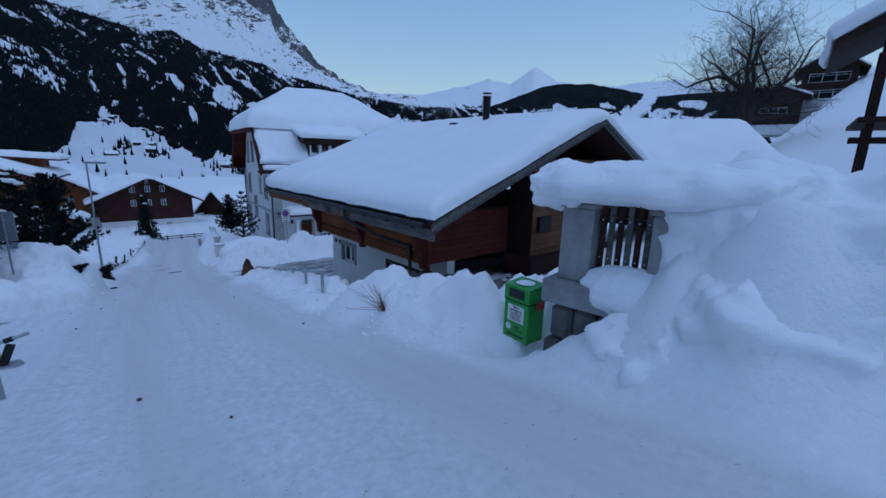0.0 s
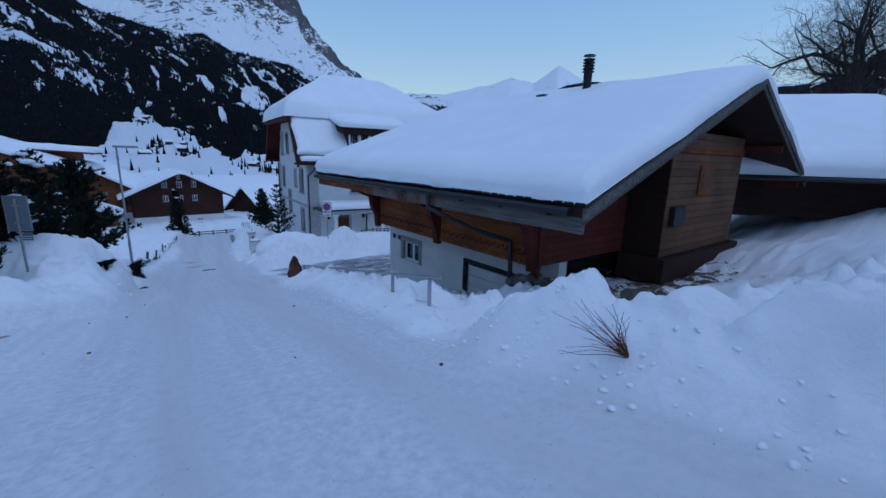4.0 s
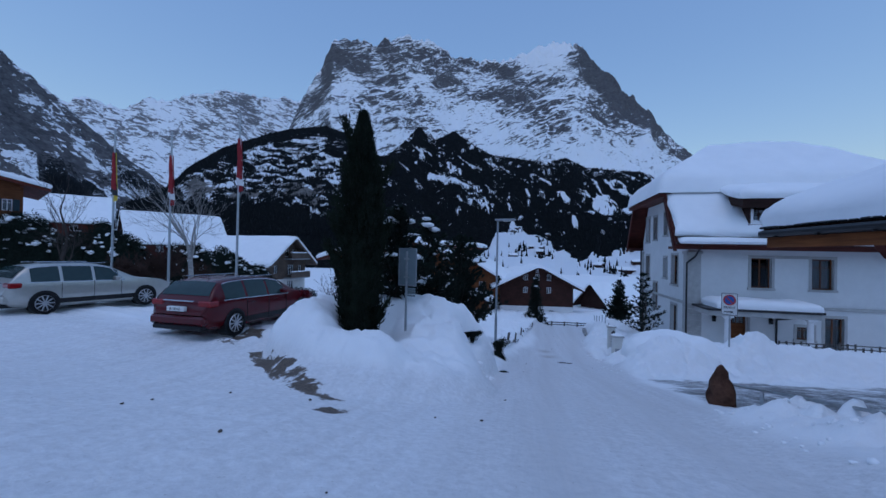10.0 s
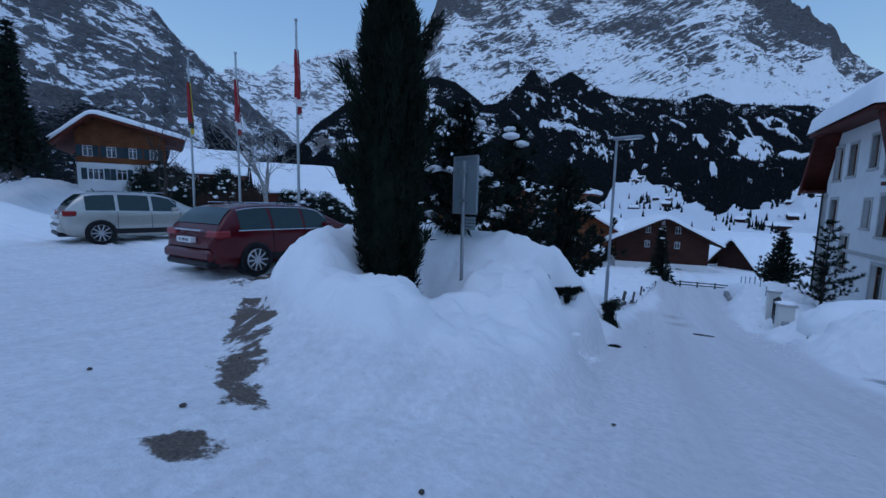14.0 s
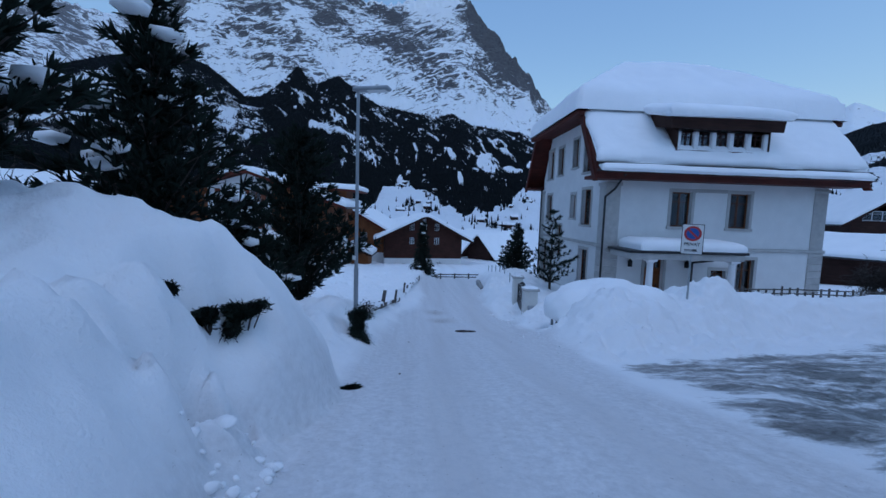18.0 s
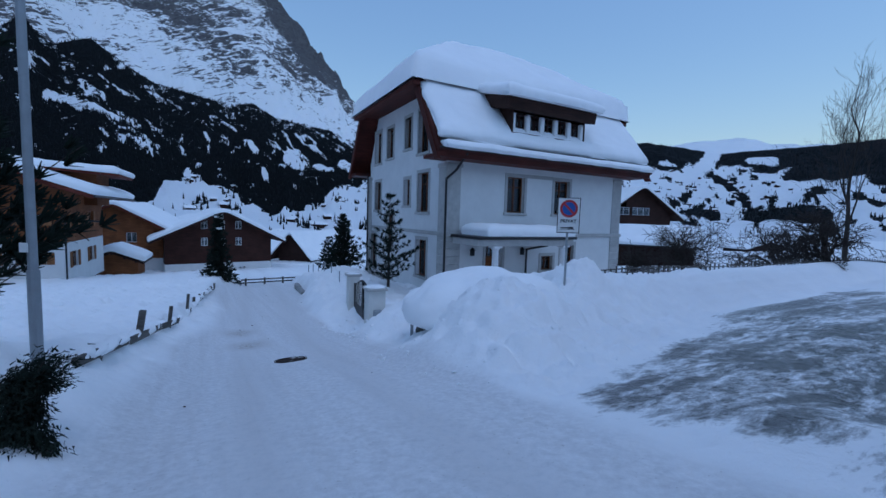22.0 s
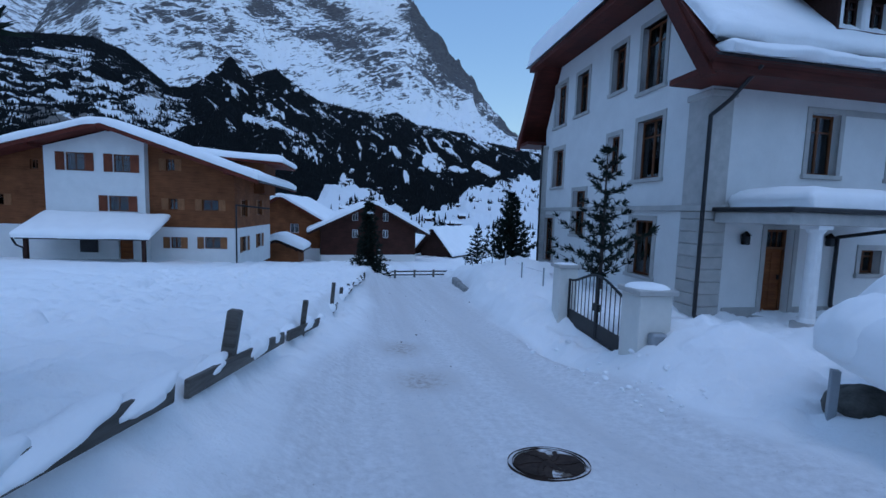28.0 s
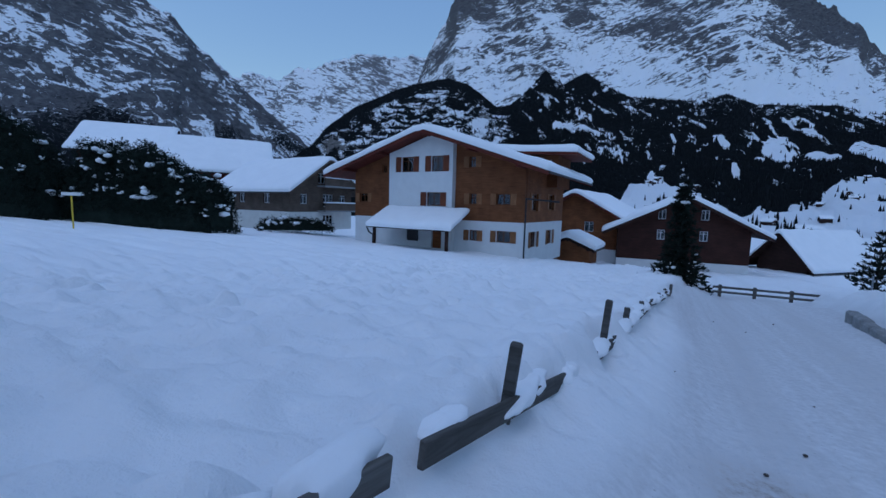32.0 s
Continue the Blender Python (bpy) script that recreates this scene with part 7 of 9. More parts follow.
conifer("pine", -17.15, 34.6, gz(-17.15, 34.6) - 0.1, 4.35, 1.5, 9, "young dark green pine behind the iron gate", whorls=10, arms=6, tufts=9, lift=0.55, blade=(0.17, 0.020), per=14, bare=0.10, snow=0.0, shape=0.8)
conifer("pine", -22.05, 41.7, -6.6, 3.9, 1.35, 10, "dark pine at the edge of the lane", whorls=15, arms=9, tufts=11, lift=0.5, blade=(0.17, 0.028), per=15, snow=0.0, shape=0.75)
conifer("spruce", -31.4, 42.6, -8.6, 5.7, 1.75, 11, "dark green snow-dusted spruce by the fence", whorls=20, arms=9, tufts=9, lift=-0.05, droop=0.25, blade=(0.22, 0.045), per=8, snow=0.03)
conifer("pine", -30.0, 58.5, -9.2, 4.0, 1.6, 12, "small dark pine near the black barn", whorls=10, arms=6, tufts=8, lift=0.4, blade=(0.24, 0.045), per=7, snow=0.03, shape=0.8)
for i, (js_, jl_, jz_, jyaw, jt_) in enumerate(((25.60, -1.62, 0.66, -5, 0.30), (25.55, -1.55, 0.50, -25, -0.05), (25.45, -1.48, 0.62, -35, -0.62), (19.80, -2.26, 0.16, -60, 0.05), (20.15, -1.90, 0.22, -75, 0.05), (20.27, -1.86, 0.20, -20, 0.15), (19.96, -2.02, 0.17, -75, 0.0), (19.16, -1.92, 0.15, -50, 0.0), (21.95, -1.14, 0.16, -45, 0.30))):
    jx, jy = xy(js_, jl_)
    spray("juniper", jx, jy, gz(jx, jy) + (0.26 if i < 3 else 0.03), jz_, 40 + i, "dark green juniper branch poking out of the snow", jyaw, jt_, n=3600 if i < 3 else 5400, fan=0.35 if i < 3 else 1.1)
hedge("hedge", -55.2, 17.4, -6.4, 12.6, 3.4, 5.6, 59.0, 3, "tall dark evergreen hedge loaded with snow")
hedge("hedge", -59.5, 5.5, -5.8, 16.0, 4.2, 8.4, 64.0, 4, "tall dark evergreen hedge loaded with snow")
hedge("hedge", -62.0, 28.5, -7.0, 7.0, 0.9, 1.0, 80.0, 6, "clipped low hedge with a flat snow top", n=4000, snow=25)
bare_tree("maple", 21.3, 31.0, 3.4, 17.0, 4, "large bare maple with a wide crown", spread=1.25, levels=7, trunk=0.45, kids=(9, 5, 4, 3, 3, 2, 2), up=0.20, shrink=0.76, first=0.22)
bare_tree("birch", 11.0, 46.6, -5.0, 17.0, 5, "slender bare birch behind the fence", spread=0.42, levels=7, trunk=0.16, kids=(4, 4, 3, 3, 3, 2, 2), up=0.5, material=BARK)
for i, (ax, ay, ah) in enumerate(((3.4, 52.6, 10.0), (7.4, 46.8, 7.0), (5.2, 40.0, 5.6), (13.5, 43.5, 5.5), (0.6, 55.0, 5.0))):
    bare_tree("apple_tree", ax, ay, gz(ax, ay) - 0.2, ah, 20 + i, "gnarled bare apple tree with drooping twigs", spread=1.25, levels=6, trunk=0.22, kids=(6, 4, 4, 3, 3, 2), up=-0.06, shrink=0.80, first=0.23, thin=0.017)
bare_tree("birch", -27.8, 10.6, -2.9, 8.5, 31, "bare birch with pale limbs near the flagpoles", spread=0.55, levels=6, trunk=0.14, kids=(4, 3, 3, 3, 2, 2), up=0.35, material=BIRCHBARK)
bare_tree("shrub_tree", -21.3, 14.2, -3.2, 3.2, 33, "small bare shrub beside the car park", spread=0.5, levels=5, trunk=0.05, kids=(5, 3, 3, 2, 2), up=0.5)
for i, (bx_, by_, bh_) in enumerate(((-29.3, 8.4, 3.4), (-30.1, 9.9, 4.0), (-30.8, 11.5, 3.6), (-31.6, 13.0, 3.0))):
    bare_tree("thicket", bx_, by_, gz(bx_, by_), bh_, 70 + i, "dense red-brown leafless thicket behind the parked cars", spread=0.75, levels=5, trunk=0.05, kids=(8, 5, 4, 4, 3), up=0.28, shrink=0.78, first=0.22, thin=0.010, material=TWIG_DARK)
bare_tree("birch", -33.5, 6.0, -2.7, 8.0, 35, "bare birch with pale limbs", spread=0.5, levels=6, trunk=0.12, kids=(4, 3, 3, 3, 2, 2), up=0.4, material=BARK)
for i, (tx, ty, th_) in enumerate(((-57.0, -7.5, 13), (-62, -11, 15), (-53.5, -6.6, 10))):
    conifer("spruce", tx, ty, 0.4, th_, 2.4, 50 + i, "tall dark spruce on the bank", whorls=22, arms=8, tufts=7, lift=-0.05, droop=0.25, blade=(0.4, 0.08), per=7)
e_ = thing("dry_shrub", at(*xy(5.05, 2.82), gz(*xy(5.05, 2.82)) - 0.03), "few dry red-brown twigs in the snow bank", "shrub")
rg_ = np.random.default_rng(8)
for _ in range(34):
    bm_ = bmesh.new()
    d_ = rg_.normal(0, 1, 3) * np.array([0.5, 0.5, 0.25]) + np.array([-0.75, 0.25, 0.75])
    p_ = np.zeros(3)
    for k_ in range(3):
        q_ = p_ + d_ * rg_.uniform(0.06, 0.14)
        tube(bm_, p_, q_, 0.0035 - 0.0008 * k_, 0.003 - 0.0008 * k_, 4, False)
        p_, d_ = q_, d_ + rg_.normal(0, 0.35, 3)
    part("twig", bm_, TWIG, e_)


# ---- vehicles, poles, signs, fences ----
RED_PAINT = plain("dark_red_car_paint", (0.075, 0.0015, 0.005), 0.22, 0.0, vary=0.06, coat=0.25)
SILVER_PAINT = plain("pale_champagne_paint", (0.46, 0.45, 0.41), 0.32, 0.6, vary=0.06, coat=0.7)
TYRE = plain("rubber", (0.018, 0.018, 0.019), 0.85, vary=0.3)
ALLOY = plain("alloy_rim", (0.5, 0.51, 0.53), 0.35, 0.9, vary=0.1)
CARGLASS = plain("tinted_car_glass", (0.022, 0.042, 0.042), 0.08, 0.0, vary=0.1)
LAMPRED = plain("red_tail_lens", (0.22, 0.008, 0.010), 0.15, vary=0.1)
CHROME = plain("chrome_trim", (0.62, 0.63, 0.65), 0.2, 1.0, vary=0.05)
CARGLASS.node_tree.nodes["Principled BSDF"].inputs["Specular IOR Level"].default_value = 0.40
RED_PAINT.node_tree.nodes["Principled BSDF"].inputs["Specular IOR Level"].default_value = 0.30
GREEN = plain("bright_green_enamel", (0.045, 0.30, 0.035), 0.45, vary=0.12, scale=8)
LABELW = plain("white_label", (0.72, 0.72, 0.70), 0.6, vary=0.06)
INK = plain("black_ink", (0.02, 0.02, 0.022), 0.7)
SIGNBLUE = plain("sign_blue", (0.025, 0.09, 0.33), 0.45, vary=0.06)
SIGNRED = plain("sign_red", (0.42, 0.03, 0.03), 0.45, vary=0.06)
YELLOW = plain("yellow_cloth", (0.62, 0.45, 0.03), 0.7, vary=0.15)
FLAGRED = plain("red_cloth", (0.26, 0.03, 0.035), 0.8, vary=0.2)
CLOTHW = plain("white_cloth", (0.7, 0.7, 0.7), 0.8, vary=0.1)


def text_part(name, body, size, m, material, parent, bold=0.0):
    cu = bpy.data.curves.new(name, 'FONT')
    cu.body, cu.size, cu.align_x, cu.align_y, cu.extrude, cu.offset = body, size, 'CENTER', 'CENTER', 0.001, bold
    tmp = bpy.data.objects.new("tmp_text", cu)
    scene.collection.objects.link(tmp)
    bpy.context.view_layer.update()
    me = bpy.data.meshes.new_from_object(tmp.evaluated_get(bpy.context.evaluated_depsgraph_get()))
    bpy.data.objects.remove(tmp)
    me.materials.clear()
    me.materials.append(material)
    ob = new(name, me)
    ob.parent = parent
    ob.matrix_basis = m
    return ob


def estate_car(name, m, L, Wd, H, paint, label, plate="", rim_spokes=10):
    """An estate car; x forward from the rear bumper, y to its left, z up from the road."""
    e = thing(name, m, label, "car", "parked cars")
    k = L / 4.6
    X = np.array([0.0, 0.05, 0.16, 0.32, 0.50, 0.75, 1.2, 1.75, 2.3, 2.62, 2.95, 3.22, 3.45, 3.8, 4.15, 4.40, 4.52, 4.6]) * k
    ROOF = np.array([0.62, 0.80, 1.02, 1.24, 1.40, 1.455, 1.49, 1.49, 1.46, 1.38, 1.20, 1.045, 0.985, 0.95, 0.89, 0.79, 0.70, 0.58]) * H / 1.49
    BELT = np.array([0.60, 0.78, 0.93, 0.95, 0.955, 0.955, 0.95, 0.94, 0.93, 0.925, 0.92, 0.915, 0.91, 0.89, 0.84, 0.76, 0.68, 0.56]) * H / 1.49
    HW = np.array([0.72, 0.80, 0.85, 0.875, 0.885, 0.89, 0.895, 0.895, 0.895, 0.895, 0.895, 0.89, 0.885, 0.875, 0.85, 0.79, 0.72, 0.60]) * Wd / 1.79
    LOW = np.array([0.36, 0.30, 0.25, 0.22, 0.20, 0.19, 0.19, 0.19, 0.19, 0.19, 0.19, 0.19, 0.19, 0.19, 0.20, 0.22, 0.25, 0.33])
    xs = np.sort(np.unique(np.concatenate([X, np.linspace(0.1, L - 0.1, 40)])))
    roof, belt, hw, low = (np.interp(xs, X, v) for v in (ROOF, BELT, HW, LOW))
    rings = []
    for x, zr, zb, w, zl in zip(xs, roof, belt, hw, low):
        up = max(zr - zb, 0.012)
        tumble = min(up * 0.42, 0.24)
        rt = max(w - tumble, 0.25)
        half = [(0.0, zl - 0.01), (w * 0.80, zl), (w * 0.95, zl + 0.10), (w * 0.995, zl + 0.25), (w, (zl + zb) / 2), (w * 0.995, zb - 0.10), (w * 0.975, zb),
                (w * 0.975 - (w * 0.975 - rt) * 0.5, zb + up * 0.5), (rt, zb + up * 0.86), (rt * 0.90, zb + up * 0.965), (rt * 0.5, zb + up), (0.0, zb + up * 1.01)]
        ring = [(x, -y, z) for y, z in half] + [(x, y, z) for y, z in half[::-1]][1:-1]
        rings.append(ring)
    P = np.array(rings)
    nr = P.shape[1]
    bm = bmesh.new()
    vs = [[bm.verts.new(p) for p in ring] for ring in P]
    for a, b in zip(vs[:-1], vs[1:]):
        for i in range(nr):
            bm.faces.new((a[i], a[(i + 1) % nr], b[(i + 1) % nr], b[i]))
    bm.faces.new(vs[0][::-1]), bm.faces.new(vs[-1])
    bmesh.ops.recalc_face_normals(bm, faces=bm.faces)
    part("body", bm, paint, e, "", True)

    def strip(nm, x0, x1, i0, i1, mat, off, side, lab="", inset=0.0):
        """A panel over ring points i0..i1 between two stations, lifted off the body."""
        us = np.linspace(x0, x1, 14)
        q = np.empty((14, i1 - i0 + 1, 3))
        for j, u in enumerate(us):
            for t_, i in enumerate(range(i0, i1 + 1)):
                q[j, t_] = [np.interp(u, xs, P[:, i, c]) for c in range(3)]
        q[..., 1] -= off
        q[..., 2] += off * 0.3
        if side > 0:
            q[..., 1] *= -1
        return grid_mesh(nm, q, mat, e, label=lab)
    for side in (-1, 1):
        for x0, x1 in ((0.55, 1.22), (1.30, 2.05), (2.13, 2.78)):
            strip("side_window", x0 * k, x1 * k, 6, 8, CARGLASS, 0.006, side)
        strip("sill_trim", 0.9 * k, 3.6 * k, 2, 3, BLACK, 0.006, side)
        bm = bmesh.new()
        pts = [Vector([np.interp(u, xs, P[:, 6, c]) for c in range(3)]) for u in np.linspace(0.5 * k, 2.95 * k, 12)]
        pts += [Vector([np.interp(u, xs, P[:, 8, c]) for c in range(3)]) + Vector((0, 0, 0.01)) for u in np.linspace(2.6 * k, 0.55 * k, 12)]
        pipe_run(bm, [Vector((q.x, side * (abs(q.y) + 0.008), q.z)) for q in pts], 0.009, 5)
        part("window_trim", bm, CHROME, e)
        bm = bmesh.new()
        tube(bm, (0.8 * k, side * (hw.max() - 0.27), H + 0.015), (2.5 * k, side * (hw.max() - 0.27), H + 0.01), 0.014, 0.014, 6)
        part("roof_rail", bm, CHROME, e)
        mr = part("wing_mirror", boxed(2.62 * k, 2.78 * k, side * 0.93 - 0.10, side * 0.93 + 0.10, 0.93, 1.06, 0.03), paint, e)
        for xd in (1.52, 2.42):
            part("door_handle", boxed((xd - 0.22) * k, xd * k, side * (hw.max() + 0.012) - 0.012, side * (hw.max() + 0.012) + 0.012, 0.80, 0.83, 0.006), paint, e)
        for xd in (1.26, 2.09, 2.86):
            part("door_gap", boxed(xd * k - 0.004, xd * k + 0.004, side * hw.max() - 0.008, side * hw.max() + 0.004, 0.32, 0.93), BLACK, e)
        # tail lamps wrap round the corner
        tl = part("tail_lamp", boxed(0.055, 0.36, side * 0.70 * Wd / 1.79 - 0.19, side * 0.70 * Wd / 1.79 + 0.19, 0.80, 0.95, 0.03), LAMPRED, e)
        part("exhaust", boxed(-0.02, 0.12, side * 0.52 - 0.09, side * 0.52 + 0.09, 0.27, 0.33, 0.012), CHROME, e)
    # windows front and back
    def cross(nm, x0, x1, mat, lab=""):
        us = np.linspace(x0, x1, 8)
        idx = [9, 10, 11, 12, 13]
        q = np.array([[[np.interp(u, xs, P[:, i % nr, c]) for c in range(3)] for i in idx] for u in us])
        n_ = -1 if x0 < L / 2 else 1
        q[..., 2] += 0.012
        q[..., 0] += n_ * 0.010
        return grid_mesh(nm, q, mat, e)
    cross("rear_window", 0.20 * k, 0.50 * k, CARGLASS)
    cross("windscreen", 2.66 * k, 3.28 * k, CARGLASS)
    part("rear_bumper", boxed(-0.06, 0.30, -0.80 * Wd / 1.79, 0.80 * Wd / 1.79, 0.36, 0.58, 0.05), paint, e)
    part("bumper_insert", boxed(-0.05, 0.25, -0.72 * Wd / 1.79, 0.72 * Wd / 1.79, 0.24, 0.36, 0.03), BLACK, e)
    part("chrome_strip", boxed(0.0, 0.06, -0.46, 0.46, 0.93, 0.96, 0.008), CHROME, e)
    pl = part("number_plate", boxed(-0.075, 0.03, -0.26, 0.26, 0.70, 0.81, 0.01), LABELW, e)
    if plate:
        text_part("plate_text", plate, 0.085, Matrix.Translation((-0.078, 0, 0.755)) @ Matrix(((0, 0, -1, 0), (-1, 0, 0, 0), (0, 1, 0, 0), (0, 0, 0, 1))), INK, pl, 0.001)
    bm = bmesh.new()
    tube(bm, (0.42 * k, 0.0, 1.30 * H / 1.49), (0.24 * k, 0.28, 1.11 * H / 1.49), 0.012, 0.008, 5)
    part("rear_wiper", bm, BLACK, e)
    bm = bmesh.new()
    tube(bm, (0.9 * k, 0, H), (0.82 * k, 0, H + 0.09), 0.02, 0.008, 6)
    part("aerial", bm, BLACK, e)
    # wheels
    for xw in (0.86 * k, 3.62 * k):
        for side in (-1, 1):
            yo = side * (hw.max() - 0.005)
            bm = bmesh.new()
            tube(bm, (xw, yo - side * 0.30, 0.34), (xw, yo + side * 0.010, 0.34), 0.362, 0.362, 26)
            part("wheel_arch", bm, BLACK, e)
            bm = bmesh.new()
            tube(bm, (xw, yo - side * 0.21, 0.325), (xw, yo + side * 0.022, 0.325), 0.325, 0.318, 28)
            w_ = part("wheel", bm, TYRE, e)
            bm = bmesh.new()
            tube(bm, (xw, yo + side * 0.012, 0.325), (xw, yo + side * 0.026, 0.325), 0.235, 0.225, 26)
            part("rim_dish", bm, BLACK, w_)
            for q in range(rim_spokes):
                bm = bmesh.new()
                a = 2 * math.pi * q / rim_spokes + 0.3
                box(bm, -0.017, 0.017, -0.008, 0.008, 0.03, 0.232, 0.004, Matrix.Translation((xw, yo + side * 0.032, 0.325)) @ Matrix.Rotation(a, 4, 'Y'))
                part("spoke", bm, ALLOY, w_)
            bm = bmesh.new()
            r_ = bmesh.ops.create_cone(bm, cap_ends=False, segments=26, radius1=0.24, radius2=0.222, depth=0.03)
            bmesh.ops.transform(bm, verts=bm.verts, matrix=Matrix.Translation((xw, yo + side * 0.030, 0.325)) @ Matrix.Rotation(radians(90 * -side), 4, 'X'))
            part("rim_ring", bm, ALLOY, w_)
            bm = bmesh.new()
            tube(bm, (xw, yo + side * 0.02, 0.325), (xw, yo + side * 0.045, 0.325), 0.05, 0.04, 12)
            part("hub_cap", bm, ALLOY, w_)
    return e


def car_pose(wx, wy, wz, ang, L, Wd):
    """Pose of a car whose right rear wheel centre stands at wx, wy, wz."""
    k = L / 4.6
    off = Vector((0.86 * k, -(0.895 * Wd / 1.79 - 0.1), 0.325))
    R = Matrix.Rotation(radians(ang), 4, 'Z')
    return Matrix.Translation(Vector((wx, wy, wz)) - (R @ off)) @ R


estate_car("estate_car", car_pose(-17.29, 9.63, -2.54, 123, 4.75, 1.84), 4.75, 1.84, 1.47, RED_PAINT, "dark red estate car parked beside the snow mound", "BI 198 65")
estate_car("estate_car", car_pose(-22.75, 5.85, -2.36, 112, 4.56, 1.78), 4.56, 1.78, 1.49, SILVER_PAINT, "pale champagne estate car parked on packed snow")

# -- flagpoles --
for i, (fx, fy_, cols) in enumerate(((-28.7, 7.7, (YELLOW, INK, FLAGRED)), (-26.33, 9.46, (FLAGRED, CLOTHW, FLAGRED)), (-23.33, 11.31, (FLAGRED, CLOTHW, FLAGRED)))):
    e_ = thing("flagpole", at(fx, fy_, -3.2), ("tall white flagpole with a limp yellow and red flag", "tall white flagpole with a limp red and white flag", "tall white flagpole with a limp red and white flag")[i], "flagpole", "flagpoles")
    hp_ = (7.6, 7.4, 7.9)[i]
    bm_ = bmesh.new()
    tube(bm_, (0, 0, -0.3), (0, 0, hp_), 0.055, 0.035, 10)
    part("pole", bm_, GALV, e_)
    bm_ = bmesh.new()
    s_ = bmesh.ops.create_uvsphere(bm_, u_segments=10, v_segments=6, radius=0.06)
    bmesh.ops.translate(bm_, verts=bm_.verts, vec=(0, 0, hp_ + 0.03))
    part("finial", bm_, GALV, e_)
    for j, mat_ in enumerate(cols):
        u_, v_ = np.meshgrid(np.linspace(0, 1, 9), np.linspace(0, 1, 22), indexing="ij")
        fold = 0.10 * np.sin(u_ * 9 + v_ * 3 + j * 2.1) * (0.5 + v_)
        xx = 0.04 + (0.04 + 0.09 * v_) * u_ + 0.03 * j
        P_ = np.stack([xx * 0.7 + 0.3 * fold, xx * 0.5 + fold * 0.6 - 0.05 * j, hp_ - 0.95 - v_ * (2.0 - 0.25 * j) - 0.15 * u_ * v_], -1)
        grid_mesh("flag_fold", P_, mat_, e_)

# -- street lamp --
e_ = thing("street_lamp", at(-17.27, 20.0, gz(-17.27, 20.0)), "grey steel street lamp with a flat arm head", "street lamp")
top_ = 0.80 - gz(-17.27, 20.0)
bm_ = bmesh.new()
tube(bm_, (0, 0, -0.4), (0, 0, 1.3), 0.056, 0.056, 12)
part("pole_foot", bm_, GREYPOLE, e_)
bm_ = bmesh.new()
tube(bm_, (0, 0, 1.3), (0, 0, top_), 0.044, 0.038, 12)
part("pole", bm_, GREYPOLE, e_)
hd_ = part("lamp_head", boxed(-0.10, 0.78, -0.13, 0.13, top_ - 0.02, top_ + 0.07, 0.03), GREYPOLE, e_)
hd_.matrix_basis = pose(0, 0, 0, 0, 0, 20)
part("lamp_lens", boxed(0.25, 0.70, -0.10, 0.10, top_ - 0.035, top_ - 0.021), LABELW, hd_)
part("number_tag", boxed(-0.05, 0.05, -0.085, -0.076, 1.5, 1.6), LABELW, e_)

# -- no-parking sign --
SX_, SY_ = -10.53, 27.05
e_ = thing("parking_sign", at(SX_, SY_, gz(SX_, SY_), 4), "white no-parking sign with blue and red disc on pole", "road sign")
g0_ = gz(SX_, SY_)
bm_ = bmesh.new()
tube(bm_, (0, 0, -0.4), (0, 0, -2.10 - g0_), 0.03, 0.03, 10)
part("pole", bm_, GALV, e_)
zt_ = -2.08 - g0_
pn_ = part("sign_panel", boxed(-0.285, 0.285, -0.052, -0.034, zt_ - 0.90, zt_, 0.006), LABELW, e_)
bm_ = bmesh.new()
for a_, b_, c_, d_ in ((-0.285, 0.285, zt_ - 0.018, zt_), (-0.285, 0.285, zt_ - 0.90, zt_ - 0.882), (-0.285, -0.267, zt_ - 0.882, zt_ - 0.018), (0.267, 0.285, zt_ - 0.882, zt_ - 0.018)):
    box(bm_, a_, b_, -0.056, -0.0525, c_, d_)
part("panel_border", bm_, INK, pn_)
bm_ = bmesh.new()
tube(bm_, (0, -0.056, zt_ - 0.28), (0, -0.0525, zt_ - 0.28), 0.225, 0.225, 32)
part("red_ring", bm_, SIGNRED, pn_)
bm_ = bmesh.new()
tube(bm_, (0, -0.060, zt_ - 0.28), (0, -0.0565, zt_ - 0.28), 0.165, 0.165, 32)
part("blue_disc", bm_, SIGNBLUE, pn_)
part("red_bar", boxed(-0.19, 0.19, -0.064, -0.0605, -0.026, 0.026, 0.0, Matrix.Translation((0, 0, zt_ - 0.28)) @ Matrix.Rotation(radians(45), 4, 'Y')), SIGNRED, pn_)
UPRIGHT = Matrix(((1, 0, 0, 0), (0, 0, -1, 0), (0, 1, 0, 0), (0, 0, 0, 1)))
text_part("lettering", "PRIVAT", 0.125, Matrix.Translation((0, -0.054, zt_ - 0.60)) @ UPRIGHT, INK, pn_, 0.003)
bm_ = bmesh.new()
box(bm_, -0.19, 0.02, -0.056, -0.053, zt_ - 0.78, zt_ - 0.755)
box(bm_, 0.02, 0.13, -0.056, -0.053, zt_ - 0.79, zt_ - 0.74)
box(bm_, -0.19, 0.16, -0.056, -0.053, zt_ - 0.81, zt_ - 0.796)
part("tow_symbol", bm_, INK, pn_)

# -- sign with its grey back to the lane, on the mound --
BX_, BY_ = -13.80, 12.62
e_ = thing("road_sign", at(BX_, BY_, gz(BX_, BY_), 16), "grey back of a road sign on a steel post", "road sign")
g0_ = gz(BX_, BY_)
bm_ = bmesh.new()
tube(bm_, (0, 0, -0.5), (0, 0, -0.60 - g0_), 0.03, 0.03, 10)
part("post", bm_, GALV, e_)
